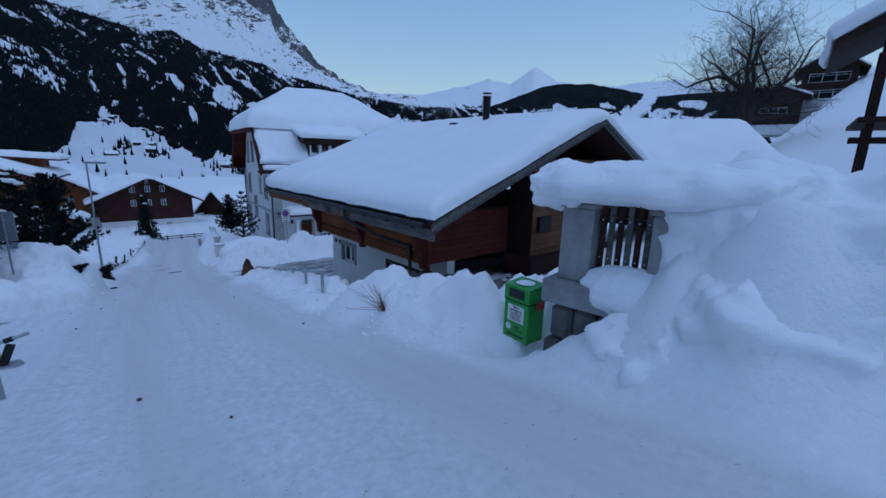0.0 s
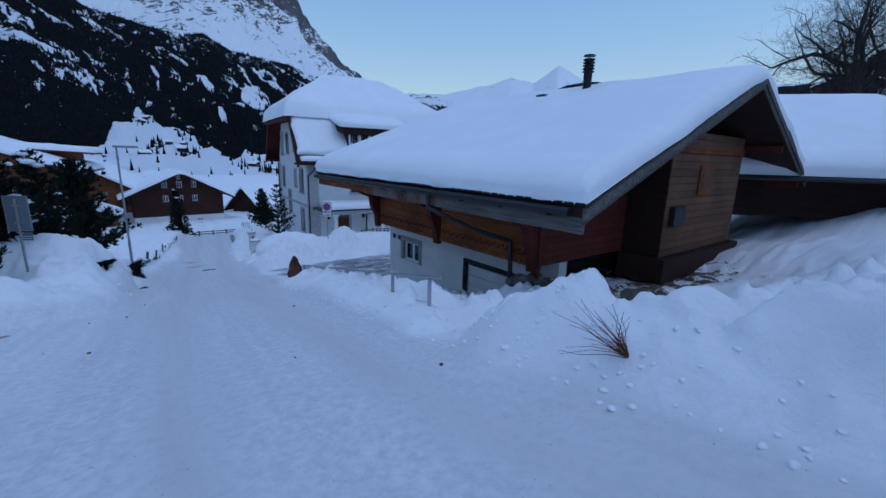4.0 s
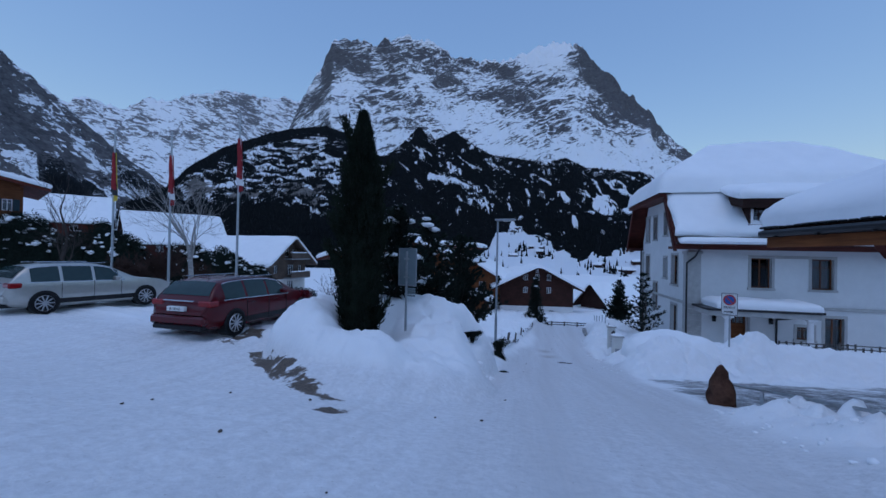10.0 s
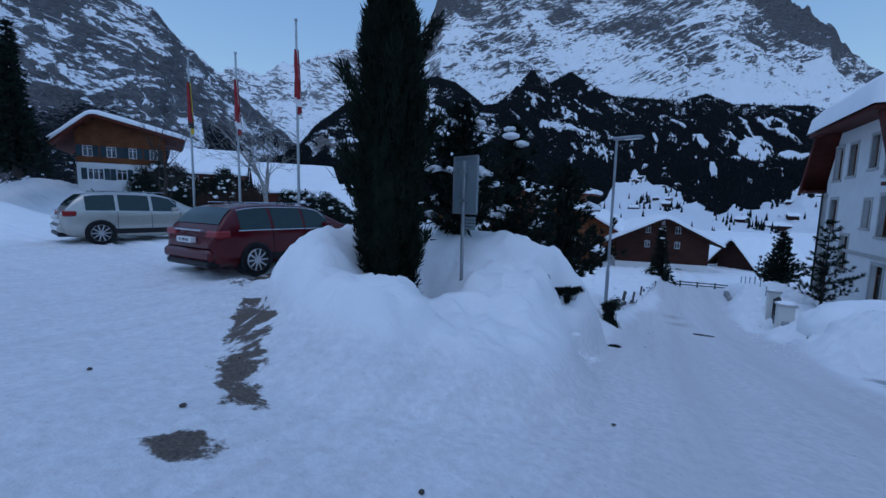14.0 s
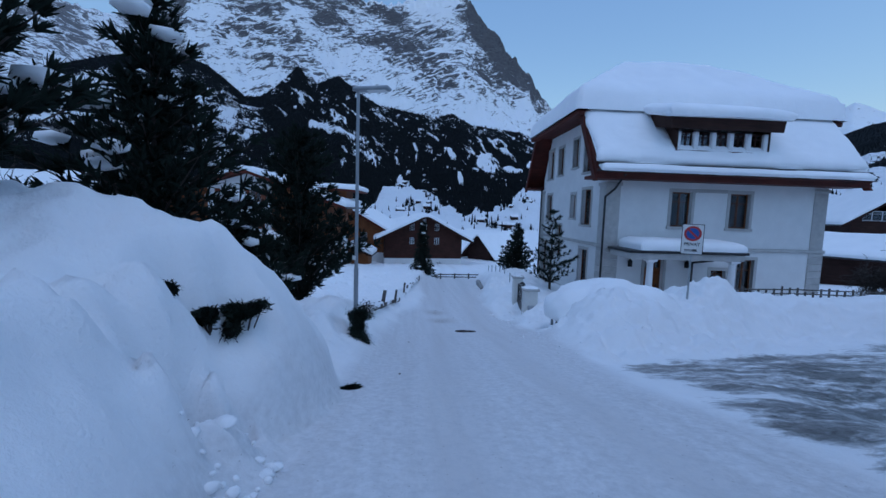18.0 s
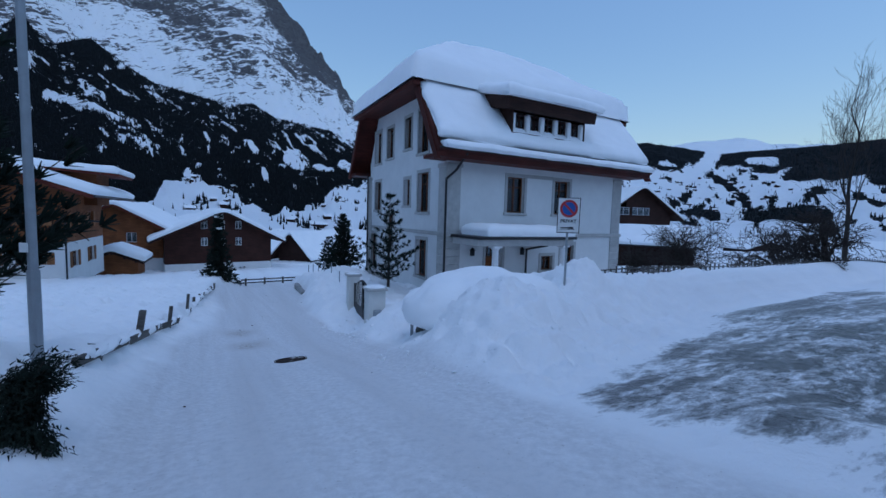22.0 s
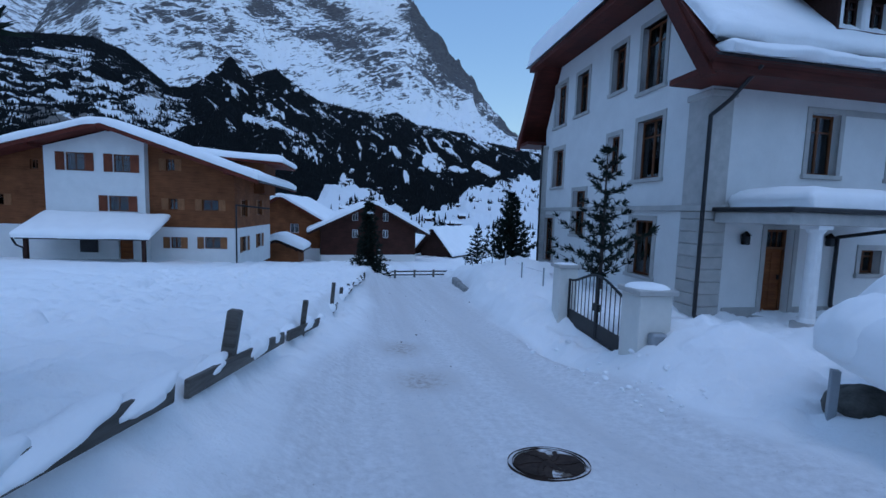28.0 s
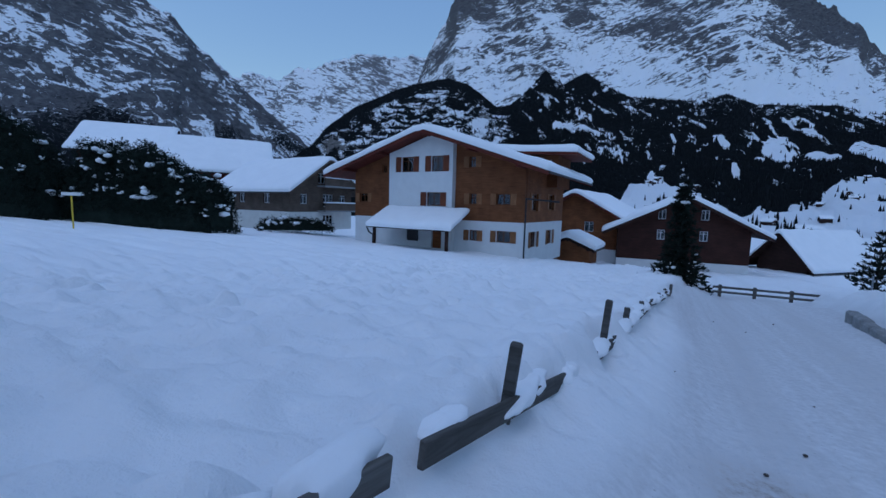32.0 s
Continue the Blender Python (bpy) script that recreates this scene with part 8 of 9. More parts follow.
pn_ = part("sign_plate", boxed(-0.27, 0.27, 0.032, 0.050, -1.45 - g0_, -0.52 - g0_, 0.02), STEELBLUE, e_)
bm_ = bmesh.new()
for a_, b_, c_, d_ in ((-0.27, 0.27, -0.545, -0.52), (-0.27, 0.27, -1.45, -1.425), (-0.27, -0.245, -1.425, -0.545), (0.245, 0.27, -1.425, -0.545)):
    box(bm_, a_, b_, 0.015, 0.0315, c_ - g0_, d_ - g0_)
part("plate_rim", bm_, GREYPOLE, pn_)
part("clamp", boxed(-0.06, 0.06, -0.035, 0.031, -0.80 - g0_, -0.76 - g0_), GALV, e_)
part("clamp", boxed(-0.06, 0.06, -0.035, 0.031, -1.25 - g0_, -1.21 - g0_), GALV, e_)
bm_ = bmesh.new()
for q_ in range(4):
    box(bm_, -0.02, 0.24, 0.034, 0.046, -1.70 - g0_ + q_ * 0.055, -1.70 - g0_ + q_ * 0.055 + 0.045)
part("small_plate", bm_, STEELBLUE, e_)

# -- iron gate between two pillars --
A_, B_ = Vector((-17.72, 31.42, 0)), Vector((-16.03, 28.62, 0))
dirg_ = (B_ - A_)
Lg_ = dirg_.length
ang_ = math.degrees(math.atan2(dirg_.y, dirg_.x))
zg_ = -6.35
e_ = thing("iron_gate", at(A_.x, A_.y, zg_, ang_), "black wrought-iron double gate with an arched top", "gate")
for (x0, x1, sgn) in ((0.26, Lg_ / 2 - 0.01, 1), (Lg_ / 2 + 0.01, Lg_ - 0.26, -1)):
    lw_ = x1 - x0
    topz_ = lambda x: 1.05 + 0.30 * (0.5 - 0.5 * math.cos(math.pi * ((x - 0.26) / (Lg_ / 2 - 0.26) if x < Lg_ / 2 else (Lg_ - 0.26 - x) / (Lg_ / 2 - 0.26))))
    bm_ = bmesh.new()
    box(bm_, x0, x0 + 0.045, -0.02, 0.02, 0.02, topz_(x0 + 0.02))
    box(bm_, x1 - 0.045, x1, -0.02, 0.02, 0.02, topz_(x1 - 0.02))
    box(bm_, x0, x1, -0.018, 0.018, 0.03, 0.075)
    leaf_ = part("gate_leaf", bm_, BLACK, e_)
    part("kick_panel", boxed(x0 + 0.045, x1 - 0.045, -0.008, 0.008, 0.075, 0.38), BLACK, leaf_)
    bm_ = bmesh.new()
    pts_ = [Vector((x0 + lw_ * q / 10, 0, topz_(x0 + lw_ * q / 10))) for q in range(11)]
    pipe_run(bm_, pts_, 0.028, 6)
    part("top_rail", bm_, BLACK, leaf_)
    nb_ = 8
    for q in range(1, nb_):
        x = x0 + lw_ * q / nb_
        bm_ = bmesh.new()
        tube(bm_, (x, 0, 0.38), (x, 0, topz_(x)), 0.011, 0.011, 6)
        part("bar", bm_, BLACK, leaf_)
part("lock", boxed(Lg_ / 2 - 0.09, Lg_ / 2 + 0.09, -0.04, 0.04, 0.62, 0.78, 0.01), BLACK, e_)
for nm_, px, zt_, wv_ in (("gate_pillar", 0.0, -4.96, 0.22), ("gate_pillar", Lg_, -4.93, 0.27)):
    p_ = A_ + dirg_ * (px / Lg_)
    e2_ = thing(nm_, at(p_.x, p_.y, 0, ang_), "pale rendered gate pillar with a stone cap", "gate pillar", "gate pillars")
    part("shaft", boxed(-wv_, wv_, -wv_, wv_, zg_ - 0.4, zt_ - 0.09, 0.012), PLASTER2, e2_)
    part("cap", boxed(-wv_ - 0.06, wv_ + 0.06, -wv_ - 0.06, wv_ + 0.06, zt_ - 0.09, zt_, 0.015), STONE, e2_)
    o_ = blob_snow("pillar_snow", p_.x, p_.y, zt_ - 0.01, wv_ + 0.05, wv_ + 0.05, 0.09 if px else 0.03, 4, ang_, material=SNOW, flat=0.05, n=14, amp=0.08)
    tagged(o_, "thin pad of snow on the pillar cap", "snow", "pillar snow")
e_ = thing("letter_box", at(*(B_ + dirg_.normalized() * 0.33).xy, -5.75, ang_), "small grey letter box beside the gate pillar", "letter box")
part("case", boxed(-0.06, 0.10, -0.13, 0.13, -0.16, 0.16, 0.03), GREYPOLE, e_)

# -- wooden fence along the meadow --
FENCE_S = (28.6, 31.02, 34.0, 37.0, 38.6, 40.2, 41.6, 43.0, 44.5, 46.2)
POST_TOP = (-4.86, -4.83, -5.38, -5.60, -6.02, -6.20, -6.36, -6.48, -6.60, -6.72)
e_ = thing("fence", at(0, 0, 0), "weathered wooden fence half buried in snow", "fence")
tops_ = []
rgf_ = np.random.default_rng(4)
for i, fs in enumerate(FENCE_S):
    fl_ = float(fence_l(fs)) - (0.01 if i == 1 else 0.0)
    px, py = xy(fs, fl_)
    g_ = gz(px, py)
    hh_ = POST_TOP[i] - g_
    bm_ = bmesh.new()
    wv_ = 0.062 if i < 2 else 0.045
    vs_ = box(bm_, -wv_, wv_, -wv_ * 0.9, wv_ * 0.9, -0.5, hh_, 0.014)
    part("post", bm_, WOOD_OLD, e_).matrix_basis = pose(px, py, g_, rgf_.uniform(-3, 3), (8 if i < 3 else 3) + rgf_.uniform(-2, 2), 37 + rgf_.uniform(-12, 12))
    tops_.append((px, py, g_))
tops_.insert(0, (*xy(25.6, float(fence_l(25.6))), gz(*xy(25.6, float(fence_l(25.6))))))
for i, (a_, b_, n_) in enumerate(zip(tops_[:-2], tops_[1:-1], tops_[2:])):
    a_, b_, n_ = Vector(a_), Vector(b_), Vector(n_)
    a_, b_ = a_.lerp(b_, 0.62), b_.lerp(n_, 0.54)
    d_ = b_ - a_
    side_ = Vector((VX, VY, 0)) * 0.075
    z0_, z1_ = 0.03 + rgf_.uniform(-0.04, 0.05), 0.03 + rgf_.uniform(-0.04, 0.05)
    pa_, pb_ = a_ + side_ + Vector((0, 0, z0_)), b_ + side_ + Vector((0, 0, z1_))
    q_ = (pb_ - pa_)
    m_ = Matrix.Translation((pa_ + pb_) / 2) @ q_.to_track_quat('X', 'Z').to_matrix().to_4x4()
    part("rail", boxed(-q_.length / 2, q_.length / 2, -0.022, 0.022, -0.075, 0.075, 0.008), WOOD_OLD, e_).matrix_basis = m_
    for t_ in ((0.16, 0.42, 0.66, 0.9) if i < 5 else (0.3, 0.7)):
        c_ = pa_ + q_ * (t_ + rgf_.uniform(-0.08, 0.08)) + side_ * rgf_.choice([0.0, 0.75])
        o_ = blob_snow("rail_snow", c_.x - side_.x * 1.2, c_.y - side_.y * 1.2, c_.z + 0.045, rgf_.uniform(0.22, 0.48), 0.11, rgf_.uniform(0.05, 0.09), i * 3 + int(t_ * 10), 127, material=SNOW, flat=0.9, n=18, amp=0.30)
        tagged(o_, "soft pad of snow on the fence rail", "snow", "fence snow")

# low cross fence where the lane ends
e_ = thing("cross_fence", at(*xy(53.5, 2.6), gz(*xy(53.5, 2.6)), 40), "low grey wooden fence across the end of the lane", "fence")
for q in range(5):
    part("post", boxed(q * 1.3 - 0.06, q * 1.3 + 0.06, -0.06, 0.06, -0.3, 0.55, 0.01), WOOD_OLD, e_)
for zz in (0.18, 0.40):
    part("rail", boxed(-0.3, 5.5, -0.09, -0.055, zz, zz + 0.10, 0.01), WOOD_OLD, e_)
# thin stakes with wires beyond the gate
e_ = thing("wire_fence", at(0, 0, 0), "thin metal stakes with wire along the lane edge", "fence")
pv_ = None
for q in range(7):
    px, py = xy(38.0 + q * 1.9, 5.5 + q * 0.12)
    g_ = gz(px, py)
    part("stake", boxed(px - 0.02, px + 0.02, py - 0.02, py + 0.02, g_ - 0.3, g_ + 0.55), GREYPOLE, e_)
    if pv_:
        bm_ = bmesh.new()
        tube(bm_, pv_, (px, py, g_ + 0.42), 0.004, 0.004, 4)
        part("wire", bm_, GALV, e_)
    pv_ = (px, py, g_ + 0.42)
# low stone kerb wall showing through the snow
e_ = thing("stone_kerb", at(*xy(44.7, 4.75), gz(*xy(44.7, 4.55)), 123), "rough low stone kerb edging the lane", "wall")
for q in range(5):
    part("stone", boxed(-1.6 + q * 0.66, -1.6 + q * 0.66 + 0.62, -0.12, 0.16, -0.25, 0.26 - 0.02 * (q % 3), 0.05), CONCRETE, e_)

# -- picket fence of the villa --
e_ = thing("picket_fence", at(0, 0, 0), "dark wooden picket fence capped with snow", "fence")
PA_, PB_ = Vector((-9.6, 31.6, 0)), Vector((20.0, 48.5, 0))
npk_ = 120
pd_ = PB_ - PA_
pang_ = math.degrees(math.atan2(pd_.y, pd_.x))
bmk_ = boxed(-0.04, 0.04, -0.012, 0.012, -0.5, 0.17, 0.006)
mek_ = bpy.data.meshes.new("picket")
bmk_.to_mesh(mek_)
bmk_.free()
mek_.materials.append(WOOD_OLD)
for q in range(npk_):
    p_ = PA_ + pd_ * (q / (npk_ - 1))
    o_ = new("picket", mek_)
    o_.parent = e_
    o_.matrix_basis = at(p_.x, p_.y, gz(p_.x, p_.y) + 0.12 - 0.12 * float(smooth(30, 60, q)), pang_)
for q in range(12):
    a_, b_ = PA_ + pd_ * (q / 12), PA_ + pd_ * ((q + 1) / 12)
    bm_ = bmesh.new()
    for zz in (-0.06, 0.10):
        pa_, pb_ = Vector((a_.x, a_.y, gz(a_.x, a_.y) + zz + (0.1 if q < 4 else -0.03))), Vector((b_.x, b_.y, gz(b_.x, b_.y) + zz + (0.1 if q < 4 else -0.03)))
        tube(bm_, pa_, pb_, 0.025, 0.025, 4)
    part("rail", bm_, WOOD_OLD, e_)

# -- buried heap with stones and a post at the corner --
for px, py, pz, rx_, ry_, rz_, sd_ in ((-12.50, 26.35, -5.05, 1.95, 1.45, 1.12, 6), (-13.62, 26.35, -5.02, 1.0, 0.85, 0.60, 9)):
    o_ = blob_snow("snow_pillow", px, py, pz, rx_, ry_, rz_, sd_, 18, material=SNOW, flat=0.30, n=48, amp=0.11, freq=1.3, power=0.84)
    tagged(o_, "huge rounded pillow of snow over a buried wall", "snow", "snow pillows")
e_ = thing("boulder", at(-14.0, 26.75, -5.72), "grey boulder under the snow pillow", "stone")
bm_ = bmesh.new()
bmesh.ops.create_icosphere(bm_, subdivisions=3, radius=0.34)
for v in bm_.verts:
    v.co *= 1 + 0.22 * noise.noise(v.co * 4)
    v.co.z *= 0.8
part("stone", bm_, ROCK, e_, "", True)
e_ = thing("marker_post", at(-14.40, 26.45, -6.0), "short grey steel marker post in the snow", "post")
part("post", boxed(-0.035, 0.035, -0.035, 0.035, -0.3, 0.75, 0.006), GREYPOLE, e_)

# -- manhole --
mx_, my_ = -16.82, 24.75
e_ = thing("manhole", at(mx_, my_, gz(mx_, my_) + 0.006), "round cast-iron manhole cover bare of snow", "manhole cover")
e_.matrix_world = at(mx_, my_, gz(mx_, my_) - 0.016, 127) @ pose(0, 0, 0, 0, 11.3, 0)
IRON = plain("rusty_cast_iron", (0.050, 0.036, 0.030), 0.85, 0.1, vary=0.5, scale=7, bump=0.004)
bm_ = bmesh.new()
tube(bm_, (0, 0, -0.06), (0, 0, 0.012), 0.30, 0.30, 40)
cv_ = part("cover", bm_, IRON, e_)
bm_ = bmesh.new()
r_ = bmesh.ops.create_cone(bm_, cap_ends=False, segments=40, radius1=0.35, radius2=0.35, depth=0.05)
bmesh.ops.create_cone(bm_, cap_ends=False, segments=40, radius1=0.31, radius2=0.31, depth=0.05)
part("frame_ring", bm_, IRON, e_)
for q in range(6):
    for w_ in range(5):
        a_ = q * math.pi / 3 + w_ * 0.1
        part("stud", boxed(-0.022, 0.022, -0.022, 0.022, 0.012, 0.019, 0.0, Matrix.Translation((math.cos(a_) * (0.08 + 0.045 * w_), math.sin(a_) * (0.08 + 0.045 * w_), 0))), IRON, cv_)

# -- galvanised handrail down to the court, and the upright rock at its end --
RA_, RB_ = Vector((-2.66, 8.72, -1.04)), Vector((-8.46, 17.97, -3.54))
e_ = thing("handrail", at(0, 0, 0), "galvanised steel handrail above the snow bank", "railing")
bm_ = bmesh.new()
tube(bm_, RA_ - (RB_ - RA_).normalized() * 0.35, RB_, 0.024, 0.024, 10)
part("top_rail", bm_, GALV, e_)
bm_ = bmesh.new()
tube(bm_, RA_ + Vector((0, 0, -0.42)), RB_ + Vector((0, 0, -0.42)), 0.006, 0.006, 6)
part("wire", bm_, GALV, e_)
for q in range(8):
    p_ = RA_ + (RB_ - RA_) * (q / 7 * 0.97)
    part("post", boxed(p_.x - 0.03, p_.x + 0.03, p_.y - 0.03, p_.y + 0.03, p_.z - 1.3, p_.z - 0.03, 0.006), GALV, e_)
e_ = thing("standing_stone", at(-8.21, 16.64, 0), "brown pointed standing stone at the court entrance", "stone")
RUSTROCK = plain("rusty_rock", (0.11, 0.055, 0.036), 0.9, vary=0.55, scale=4, bump=0.03)
bm_ = bmesh.new()
bmesh.ops.create_icosphere(bm_, subdivisions=3, radius=1.0)
gr_ = gz(-8.21, 16.64)
for v in bm_.verts:
    k_ = 1 + 0.30 * noise.noise(v.co * 2.6) + 0.12 * noise.noise(v.co * 7)
    zz = (v.co.z * 0.5 + 0.5)
    v.co.x, v.co.y = v.co.x * 0.27 * k_ * (1.25 - 0.75 * zz), v.co.y * 0.22 * k_ * (1.25 - 0.75 * zz)
    v.co.z = gr_ - 0.25 + zz * (-2.82 - gr_ + 0.25)
part("stone", bm_, RUSTROCK, e_, "", True)

# -- green dog-waste box --
e_ = thing("waste_bin", at(0.975, 4.57, 0, -52.7), "bright green metal waste bin with a printed notice", "bin")
bm_ = bmesh.new()
box(bm_, -0.19, 0.19, -0.14, 0.14, -0.56, -0.09, 0.012)
bd_ = part("body", bm_, GREEN, e_)
bm_ = bmesh.new()
prism(bm_, [(-0.14, -0.08), (0.14, -0.08), (0.14, 0.13), (-0.14, 0.09)], -0.19, 0.19)
bmesh.ops.transform(bm_, verts=bm_.verts, matrix=Matrix.Rotation(radians(90), 4, 'Z') @ Matrix.Diagonal((1, -1, 1, 1)))
bmesh.ops.recalc_face_normals(bm_, faces=bm_.faces)
hd_ = part("hood", bm_, GREEN, e_)
part("slot", boxed(-0.115, 0.115, -0.146, -0.139, -0.045, 0.06), INK, hd_)
part("seam", boxed(-0.193, 0.193, -0.143, 0.143, -0.090, -0.080), BLACK, e_)
part("post", boxed(-0.06, 0.06, -0.03, 0.09, -1.6, -0.561, 0.006), GREEN, e_)
part("latch", boxed(0.19, 0.225, -0.02, 0.10, -0.16, -0.07, 0.01), SIGNRED, e_)
pn_ = part("notice", boxed(-0.12, 0.125, -0.1425, -0.1405, -0.335, -0.135, 0.0), LABELW, e_)
text_part("lettering", "This is\na garbage bin", 0.036, Matrix.Translation((0, -0.1435, -0.178)) @ UPRIGHT, INK, pn_, 0.0008)
bm_ = bmesh.new()
for q in range(5):
    box(bm_, -0.09 + 0.01 * (q % 2), 0.09 - 0.012 * (q % 3), -0.1440, -0.1428, -0.235 - q * 0.020, -0.235 - q * 0.020 + 0.008)
part("small_print", bm_, INK, pn_)
bm_ = bmesh.new()
tube(bm_, (-0.10, -0.1405, -0.41), (-0.10, -0.1435, -0.41), 0.038, 0.038, 18)
part("sticker", bm_, LABELW, e_)
bm_ = bmesh.new()
box(bm_, -0.02, 0.12, -0.1425, -0.1405, -0.44, -0.43)
box(bm_, 0.0, 0.06, -0.1425, -0.1405, -0.41, -0.385)
box(bm_, -0.12, 0.13, -0.1425, -0.1405, -0.515, -0.49)
part("printed_marks", bm_, INK, e_)
o_ = blob_snow("bin_snow", 0.99, 4.58, 0.11, 0.12, 0.10, 0.02, 3, -52.7, material=SNOW, flat=0.05, n=10)
tagged(o_, "sprinkle of snow on the bin lid", "snow")

# -- concrete pillars with a slatted panel, under a great cap of snow --
PX_, PY_, PANG_ = 1.16, 3.99, -41.9
e_ = thing("pillar_wall", at(PX_, PY_, 0, PANG_), "two concrete pillars on a low wall with a dark slatted panel between", "wall")
for u0, u1 in ((0.0, 0.31), (0.82, 1.17)):
    p_ = part("pillar", boxed(u0, u1, 0.0, 0.30, 0.36, 1.08, 0.012), CONCRETE, e_)
    part("coping", boxed(u0 - 0.03, u1 + 0.03, -0.03, 0.33, 1.08, 1.125, 0.01), CONCRETE, p_)
part("sill_wall", boxed(-0.10, 1.35, -0.12, 0.42, 0.12, 0.36, 0.015), CONCRETE, e_)
for q in range(2):
    for w_ in range(6):
        part("base_stone", boxed(-0.06 + w_ * 0.235 + 0.06 * (q % 2), -0.06 + w_ * 0.235 + 0.22 + 0.06 * (q % 2), -0.08, 0.38, -0.62 + q * 0.37, -0.62 + q * 0.37 + 0.35, 0.04), ROCK, e_)
for q in range(6):
    u = 0.33 + q * 0.082
    part("slat", boxed(u, u + 0.05, 0.12, 0.16, 0.34, 1.20, 0.006), WOOD_DARK if q % 2 == 0 else WOOD_OLD, e_)
    for zz in (0.62, 0.98):
        bm_ = bmesh.new()
        tube(bm_, (u + 0.025, 0.112, zz), (u + 0.025, 0.121, zz), 0.008, 0.008, 8)
        part("bolt", bm_, GALV, e_)
part("slat_rail", boxed(0.31, 0.82, 0.16, 0.20, 0.95, 1.01), BLACK, e_)
MP_ = at(PX_, PY_, 0, PANG_)


def cap_at(u, v, z, rx, ry, rz, sd, nm="pillar_snow", lab="overhanging cap of snow on the concrete pillars", flat=0.30, amp=0.27, power=1.0):
    c_ = MP_ @ Vector((u, v, z))
    o = blob_snow(nm, c_.x, c_.y, c_.z, rx, ry, rz, sd, PANG_, material=SNOW_LUMPY, flat=flat, n=64, amp=amp, freq=2.0, power=power)
    return tagged(o, lab, "snow", "pillar heap")


cap_at(0.70, 0.50, 1.29, 1.05, 0.78, 0.24, 2, amp=0.16, power=0.74, flat=0.8)
cap_at(-0.08, 0.22, 1.24, 0.36, 0.44, 0.27, 5, flat=0.9, amp=0.2, power=0.9)
cap_at(1.72, 0.70, 0.66, 0.86, 1.00, 0.90, 7, "pillar_snow", "steep lumpy heap of ploughed snow", 1.0, 0.14, 0.66)
cap_at(1.82, 0.12, 0.12, 0.70, 0.80, 0.66, 9, "pillar_snow", "steep lumpy heap of ploughed snow", 1.0, 0.22, 0.85)
cap_at(1.20, -0.18, -0.02, 0.55, 0.50, 0.46, 11, "pillar_snow", "steep lumpy heap of ploughed snow", 1.0, 0.26)
cap_at(0.72, 0.04, 0.34, 0.46, 0.24, 0.24, 12, "pillar_snow", "drift of snow between the pillars", 1.0, 0.12)

# -- portable barrier foot and marker pole at the car-park entrance --
e_ = thing("barrier", at(-6.18, 5.22, gz(-6.18, 5.22) - 0.06, 33), "grey barrier foot holding a steel tube and a yellow panel", "barrier")
part("foot", boxed(-0.75, 0.22, -0.16, 0.16, -0.05, 0.10, 0.04), GREYPOLE, e_)
for q in range(4):
    part("foot_hole", boxed(-0.50 + q * 0.14, -0.44 + q * 0.14, -0.05, 0.05, 0.100, 0.104), INK, e_)
part("bracket", boxed(-0.05, 0.05, -0.03, 0.03, 0.0, 0.42, 0.01, Matrix.Rotation(radians(22), 4, 'Y')), BLACK, e_)
bm_ = bmesh.new()
tube(bm_, (-1.6, 0.0, -0.02), (0.36, 0.0, 0.52), 0.024, 0.024, 10)
part("tube", bm_, GALV, e_)
bm_ = bmesh.new()
tube(bm_, (0.10, 0.0, 0.448), (0.19, 0.0, 0.473), 0.037, 0.037, 10)
part("collar", bm_, BLACK, e_)
part("yellow_panel", boxed(-0.22, 0.02, 0.05, 0.07, 0.06, 0.26), YELLOW, e_)
px, py = -4.80, 4.02
e_ = thing("marker_pole", at(px, py, gz(px, py)), "plain grey steel pole beside the lane", "pole")
bm_ = bmesh.new()
tube(bm_, (0, 0, -0.3), (-0.12, 0, 2.4), 0.035, 0.035, 10)
part("pole", bm_, GREYPOLE, e_)

# -- timber porch at the road's upper edge --
e_ = thing("timber_porch", at(9.5, 9.65, 0, -40), "dark timber porch with a snowy roof", "porch")
for u, v in ((0, 0), (0.9, 0.1), (0.1, 2.0), (2.2, 0.2), (2.2, 2.0)):
    part("post", boxed(u - 0.07, u + 0.07, v - 0.07, v + 0.07, -2.0, 4.4, 0.01), WOOD_DARK, e_)
for zz in (0.35, 1.15, 2.1):
    part("beam", boxed(-0.3, 2.6, -0.06, 0.06, zz, zz + 0.14, 0.01), WOOD_DARK, e_)
bm_ = bmesh.new()
prism(bm_, [(-0.9, 4.1), (1.6, 5.6), (1.6, 5.75), (-0.9, 4.28)], -0.4, 3.0)
part("roof", bm_, WOOD_DARK, e_)
part("lower_roof", boxed(-0.25, 2.6, -0.4, 2.4, 2.54, 2.66, 0.02), WOOD_DARK, e_)
o_ = profile_snow("roof_snow", [(-0.95, 4.3), (0.3, 5.05), (1.6, 5.77)], -0.45, 3.0, at(9.5, 9.65, 0, -40), 0.4, 41, ny=16)
tagged(o_, "snow on the porch roof", "snow", "roof snow")

# -- yellow footpath post on the meadow --
e_ = thing("footpath_sign", at(-45.4, 16.5, gz(-45.4, 16.5)), "thin yellow footpath post with a small sign board", "signpost")
bm_ = bmesh.new()
tube(bm_, (0, 0, -0.3), (0, 0, -4.25 - gz(-45.4, 16.5)), 0.035, 0.035, 8)
part("post", bm_, YELLOW, e_)
part("board", boxed(-0.06, 0.06, -0.38, 0.38, -4.4 - gz(-45.4, 16.5), -4.24 - gz(-45.4, 16.5), 0.01), LABELW, e_)

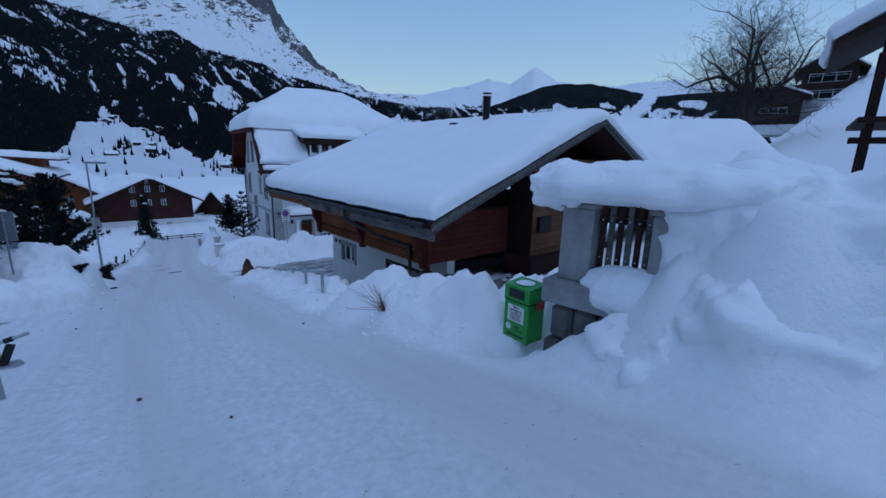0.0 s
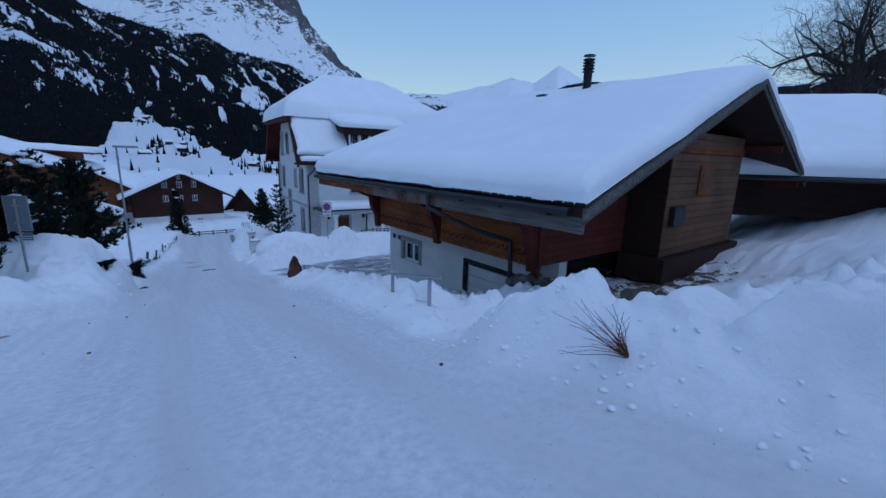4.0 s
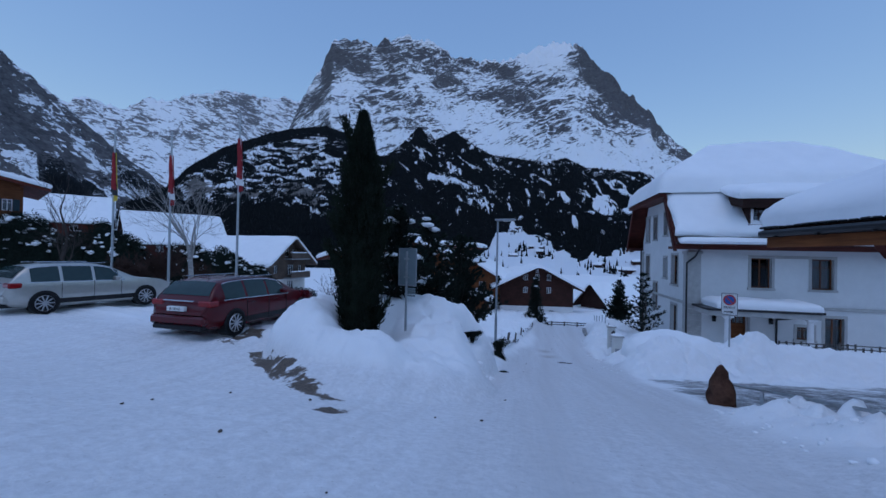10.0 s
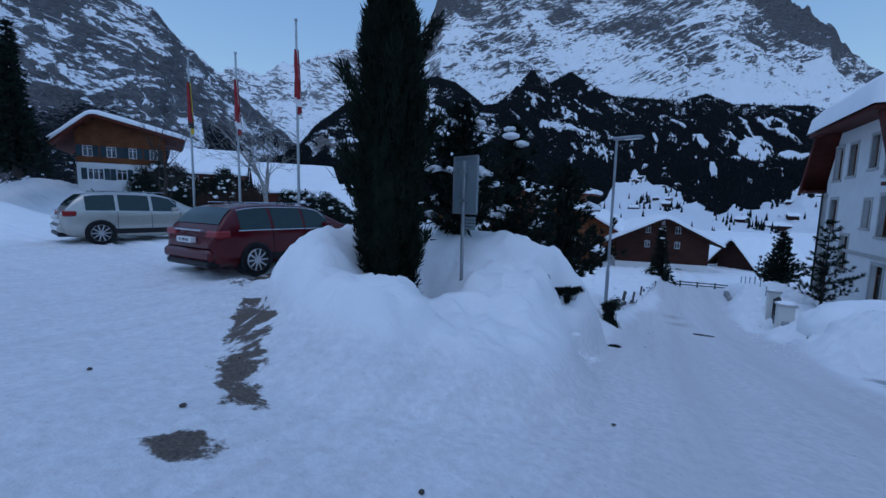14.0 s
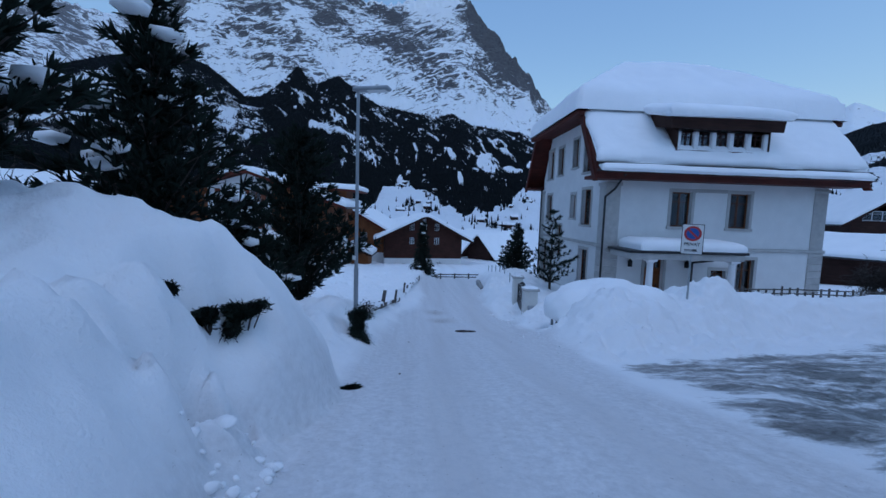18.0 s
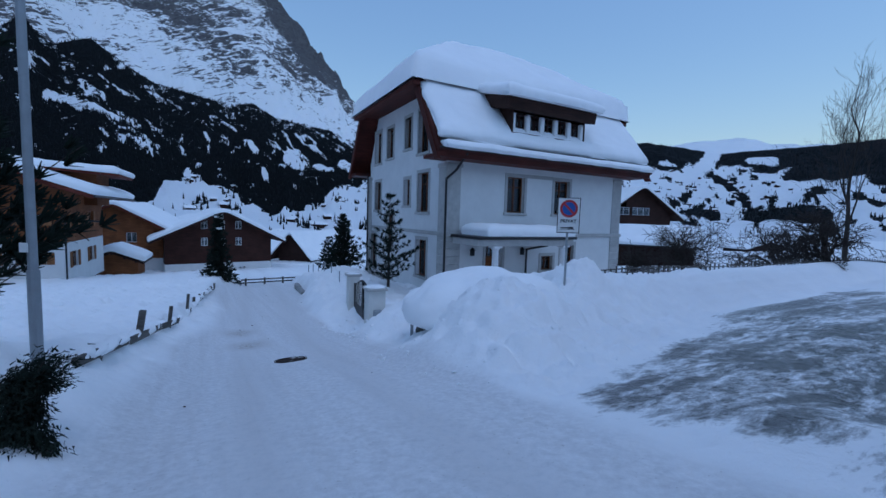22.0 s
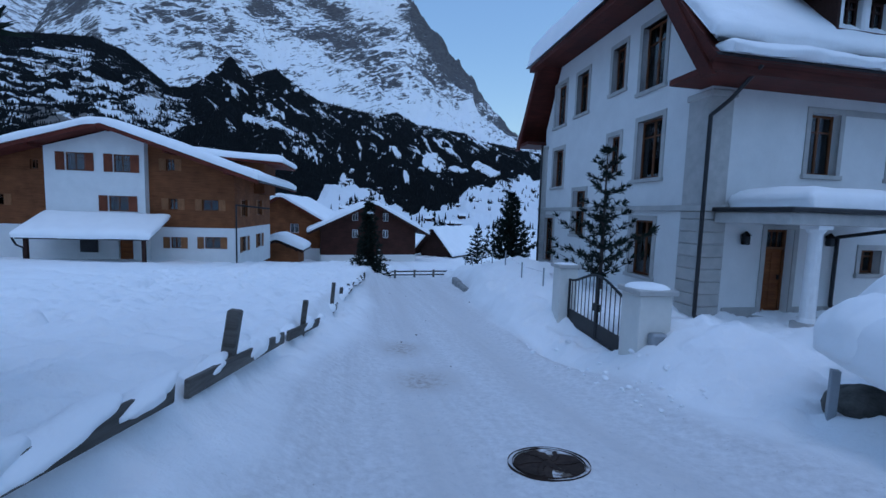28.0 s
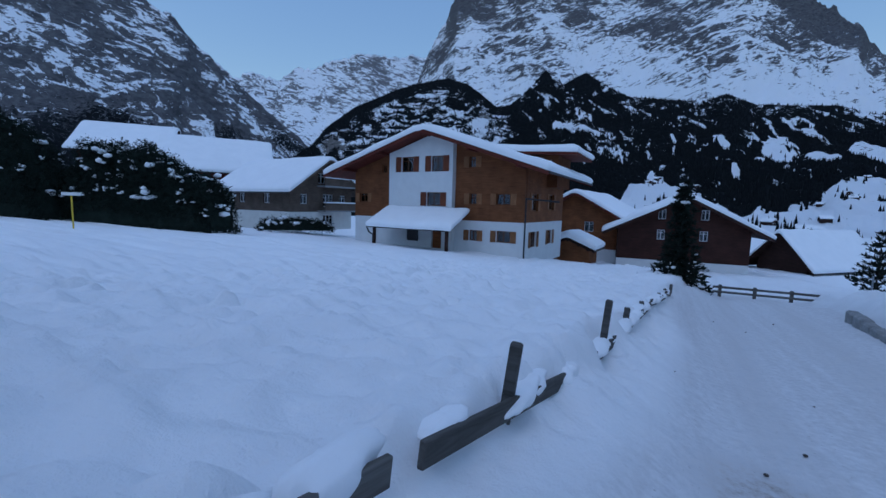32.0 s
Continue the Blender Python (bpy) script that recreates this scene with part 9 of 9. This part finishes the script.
# -- stones under the barn's corner, and clods of ice on the lane --
rgs_ = np.random.default_rng(6)
for q in range(16):
    s0_, l0_ = rgs_.uniform(7.6, 10.2), rgs_.uniform(6.2, 7.8)
    px, py = xy(s0_, l0_)
    bm_ = bmesh.new()
    bmesh.ops.create_icosphere(bm_, subdivisions=2, radius=rgs_.uniform(0.12, 0.30))
    for v in bm_.verts:
        v.co *= 1 + 0.3 * noise.noise(v.co * 5 + Vector((q, 0, 0)))
        v.co.z *= 0.7
    o_ = link("stone", bm_, ROCK, None, "", True)
    o_.matrix_basis = at(px, py, gz(px, py) + 0.05, q * 40)
    tagged(o_, "dark field stone under the barn corner", "stone", "stones by the barn")
CLOD = plain("dirty_ice", (0.10, 0.085, 0.075), 0.8, vary=0.4, scale=12)
for q in range(30):
    s0_, l0_ = rgs_.uniform(3, 46), rgs_.uniform(-1.0, 3.0)
    if q < 12:
        s0_, l0_ = rgs_.uniform(10, 15), rgs_.uniform(-6, -1)
    l0_ = l0_ + (float(road_mid(s0_)) - 0.9 if q >= 12 else 0)
    px, py = xy(s0_, l0_)
    bm_ = bmesh.new()
    bmesh.ops.create_icosphere(bm_, subdivisions=1, radius=rgs_.uniform(0.010, 0.028))
    for v in bm_.verts:
        v.co *= 1 + 0.4 * noise.noise(v.co * 30 + Vector((q, 0, 0)))
        v.co.z *= 0.55
    o_ = link("grit_clod", bm_, CLOD, None, "", False)
    o_.matrix_basis = at(px, py, gz(px, py) + 0.012, q * 33)
    tagged(o_, "small dark clod of dirty ice on the snow", "clod", "clods on the lane")


# -- loose chunks of snow that rolled off the banks --
def snow_chunks(name, spots, seed, label):
    """Angular lumps of thrown snow, one mesh; spots: (s from, s to, l from, l to, count, largest)."""
    rng = np.random.default_rng(seed)
    tmp = bmesh.new()
    bmesh.ops.create_icosphere(tmp, subdivisions=2, radius=1.0)
    tmp.verts.ensure_lookup_table()
    base = np.array([v.co[:] for v in tmp.verts])
    faces = np.array([[v.index for v in f.verts] for f in tmp.faces])
    tmp.free()
    V, T = [], []
    for s0, s1, l0, l1, n, big in spots:
        for _ in range(n):
            x, y = xy(rng.uniform(s0, s1), rng.uniform(l0, l1))
            r = 0.02 + big * rng.random() ** 3
            a = rng.uniform(0, 6.28)
            q = base * (1 + 0.22 * np.sin(base @ rng.normal(0, 2.2, (3, 3)) + rng.uniform(0, 6, 3)).sum(1, keepdims=True) * 0.6)
            q = q * r * np.array([rng.uniform(0.8, 1.4), rng.uniform(0.7, 1.1), rng.uniform(0.5, 0.85)])
            q = np.stack([q[:, 0] * np.cos(a) - q[:, 1] * np.sin(a) + x, q[:, 0] * np.sin(a) + q[:, 1] * np.cos(a) + y, q[:, 2] + gz(x, y) + r * 0.25], -1)
            T.append(faces + len(V) * len(base))
            V.append(q)
    ob = tri_mesh(name, np.concatenate(V), np.concatenate(T), SNOW_LUMPY)
    for p in ob.data.polygons:
        p.use_smooth = True
    return tagged(ob, label, "snow", kind="stuff")


snow_chunks("snow_chunks", ((7.6, 16.2, 2.35, 3.3, 120, 0.024), (24.4, 28.6, 3.0, 5.6, 90, 0.022), (3.6, 7.4, 2.4, 3.2, 70, 0.016), (30.5, 35.0, 3.3, 4.4, 60, 0.04), (18.7, 19.5, -1.75, -1.25, 30, 0.03)), 77, "small loose crumbs of ploughed snow along the banks")
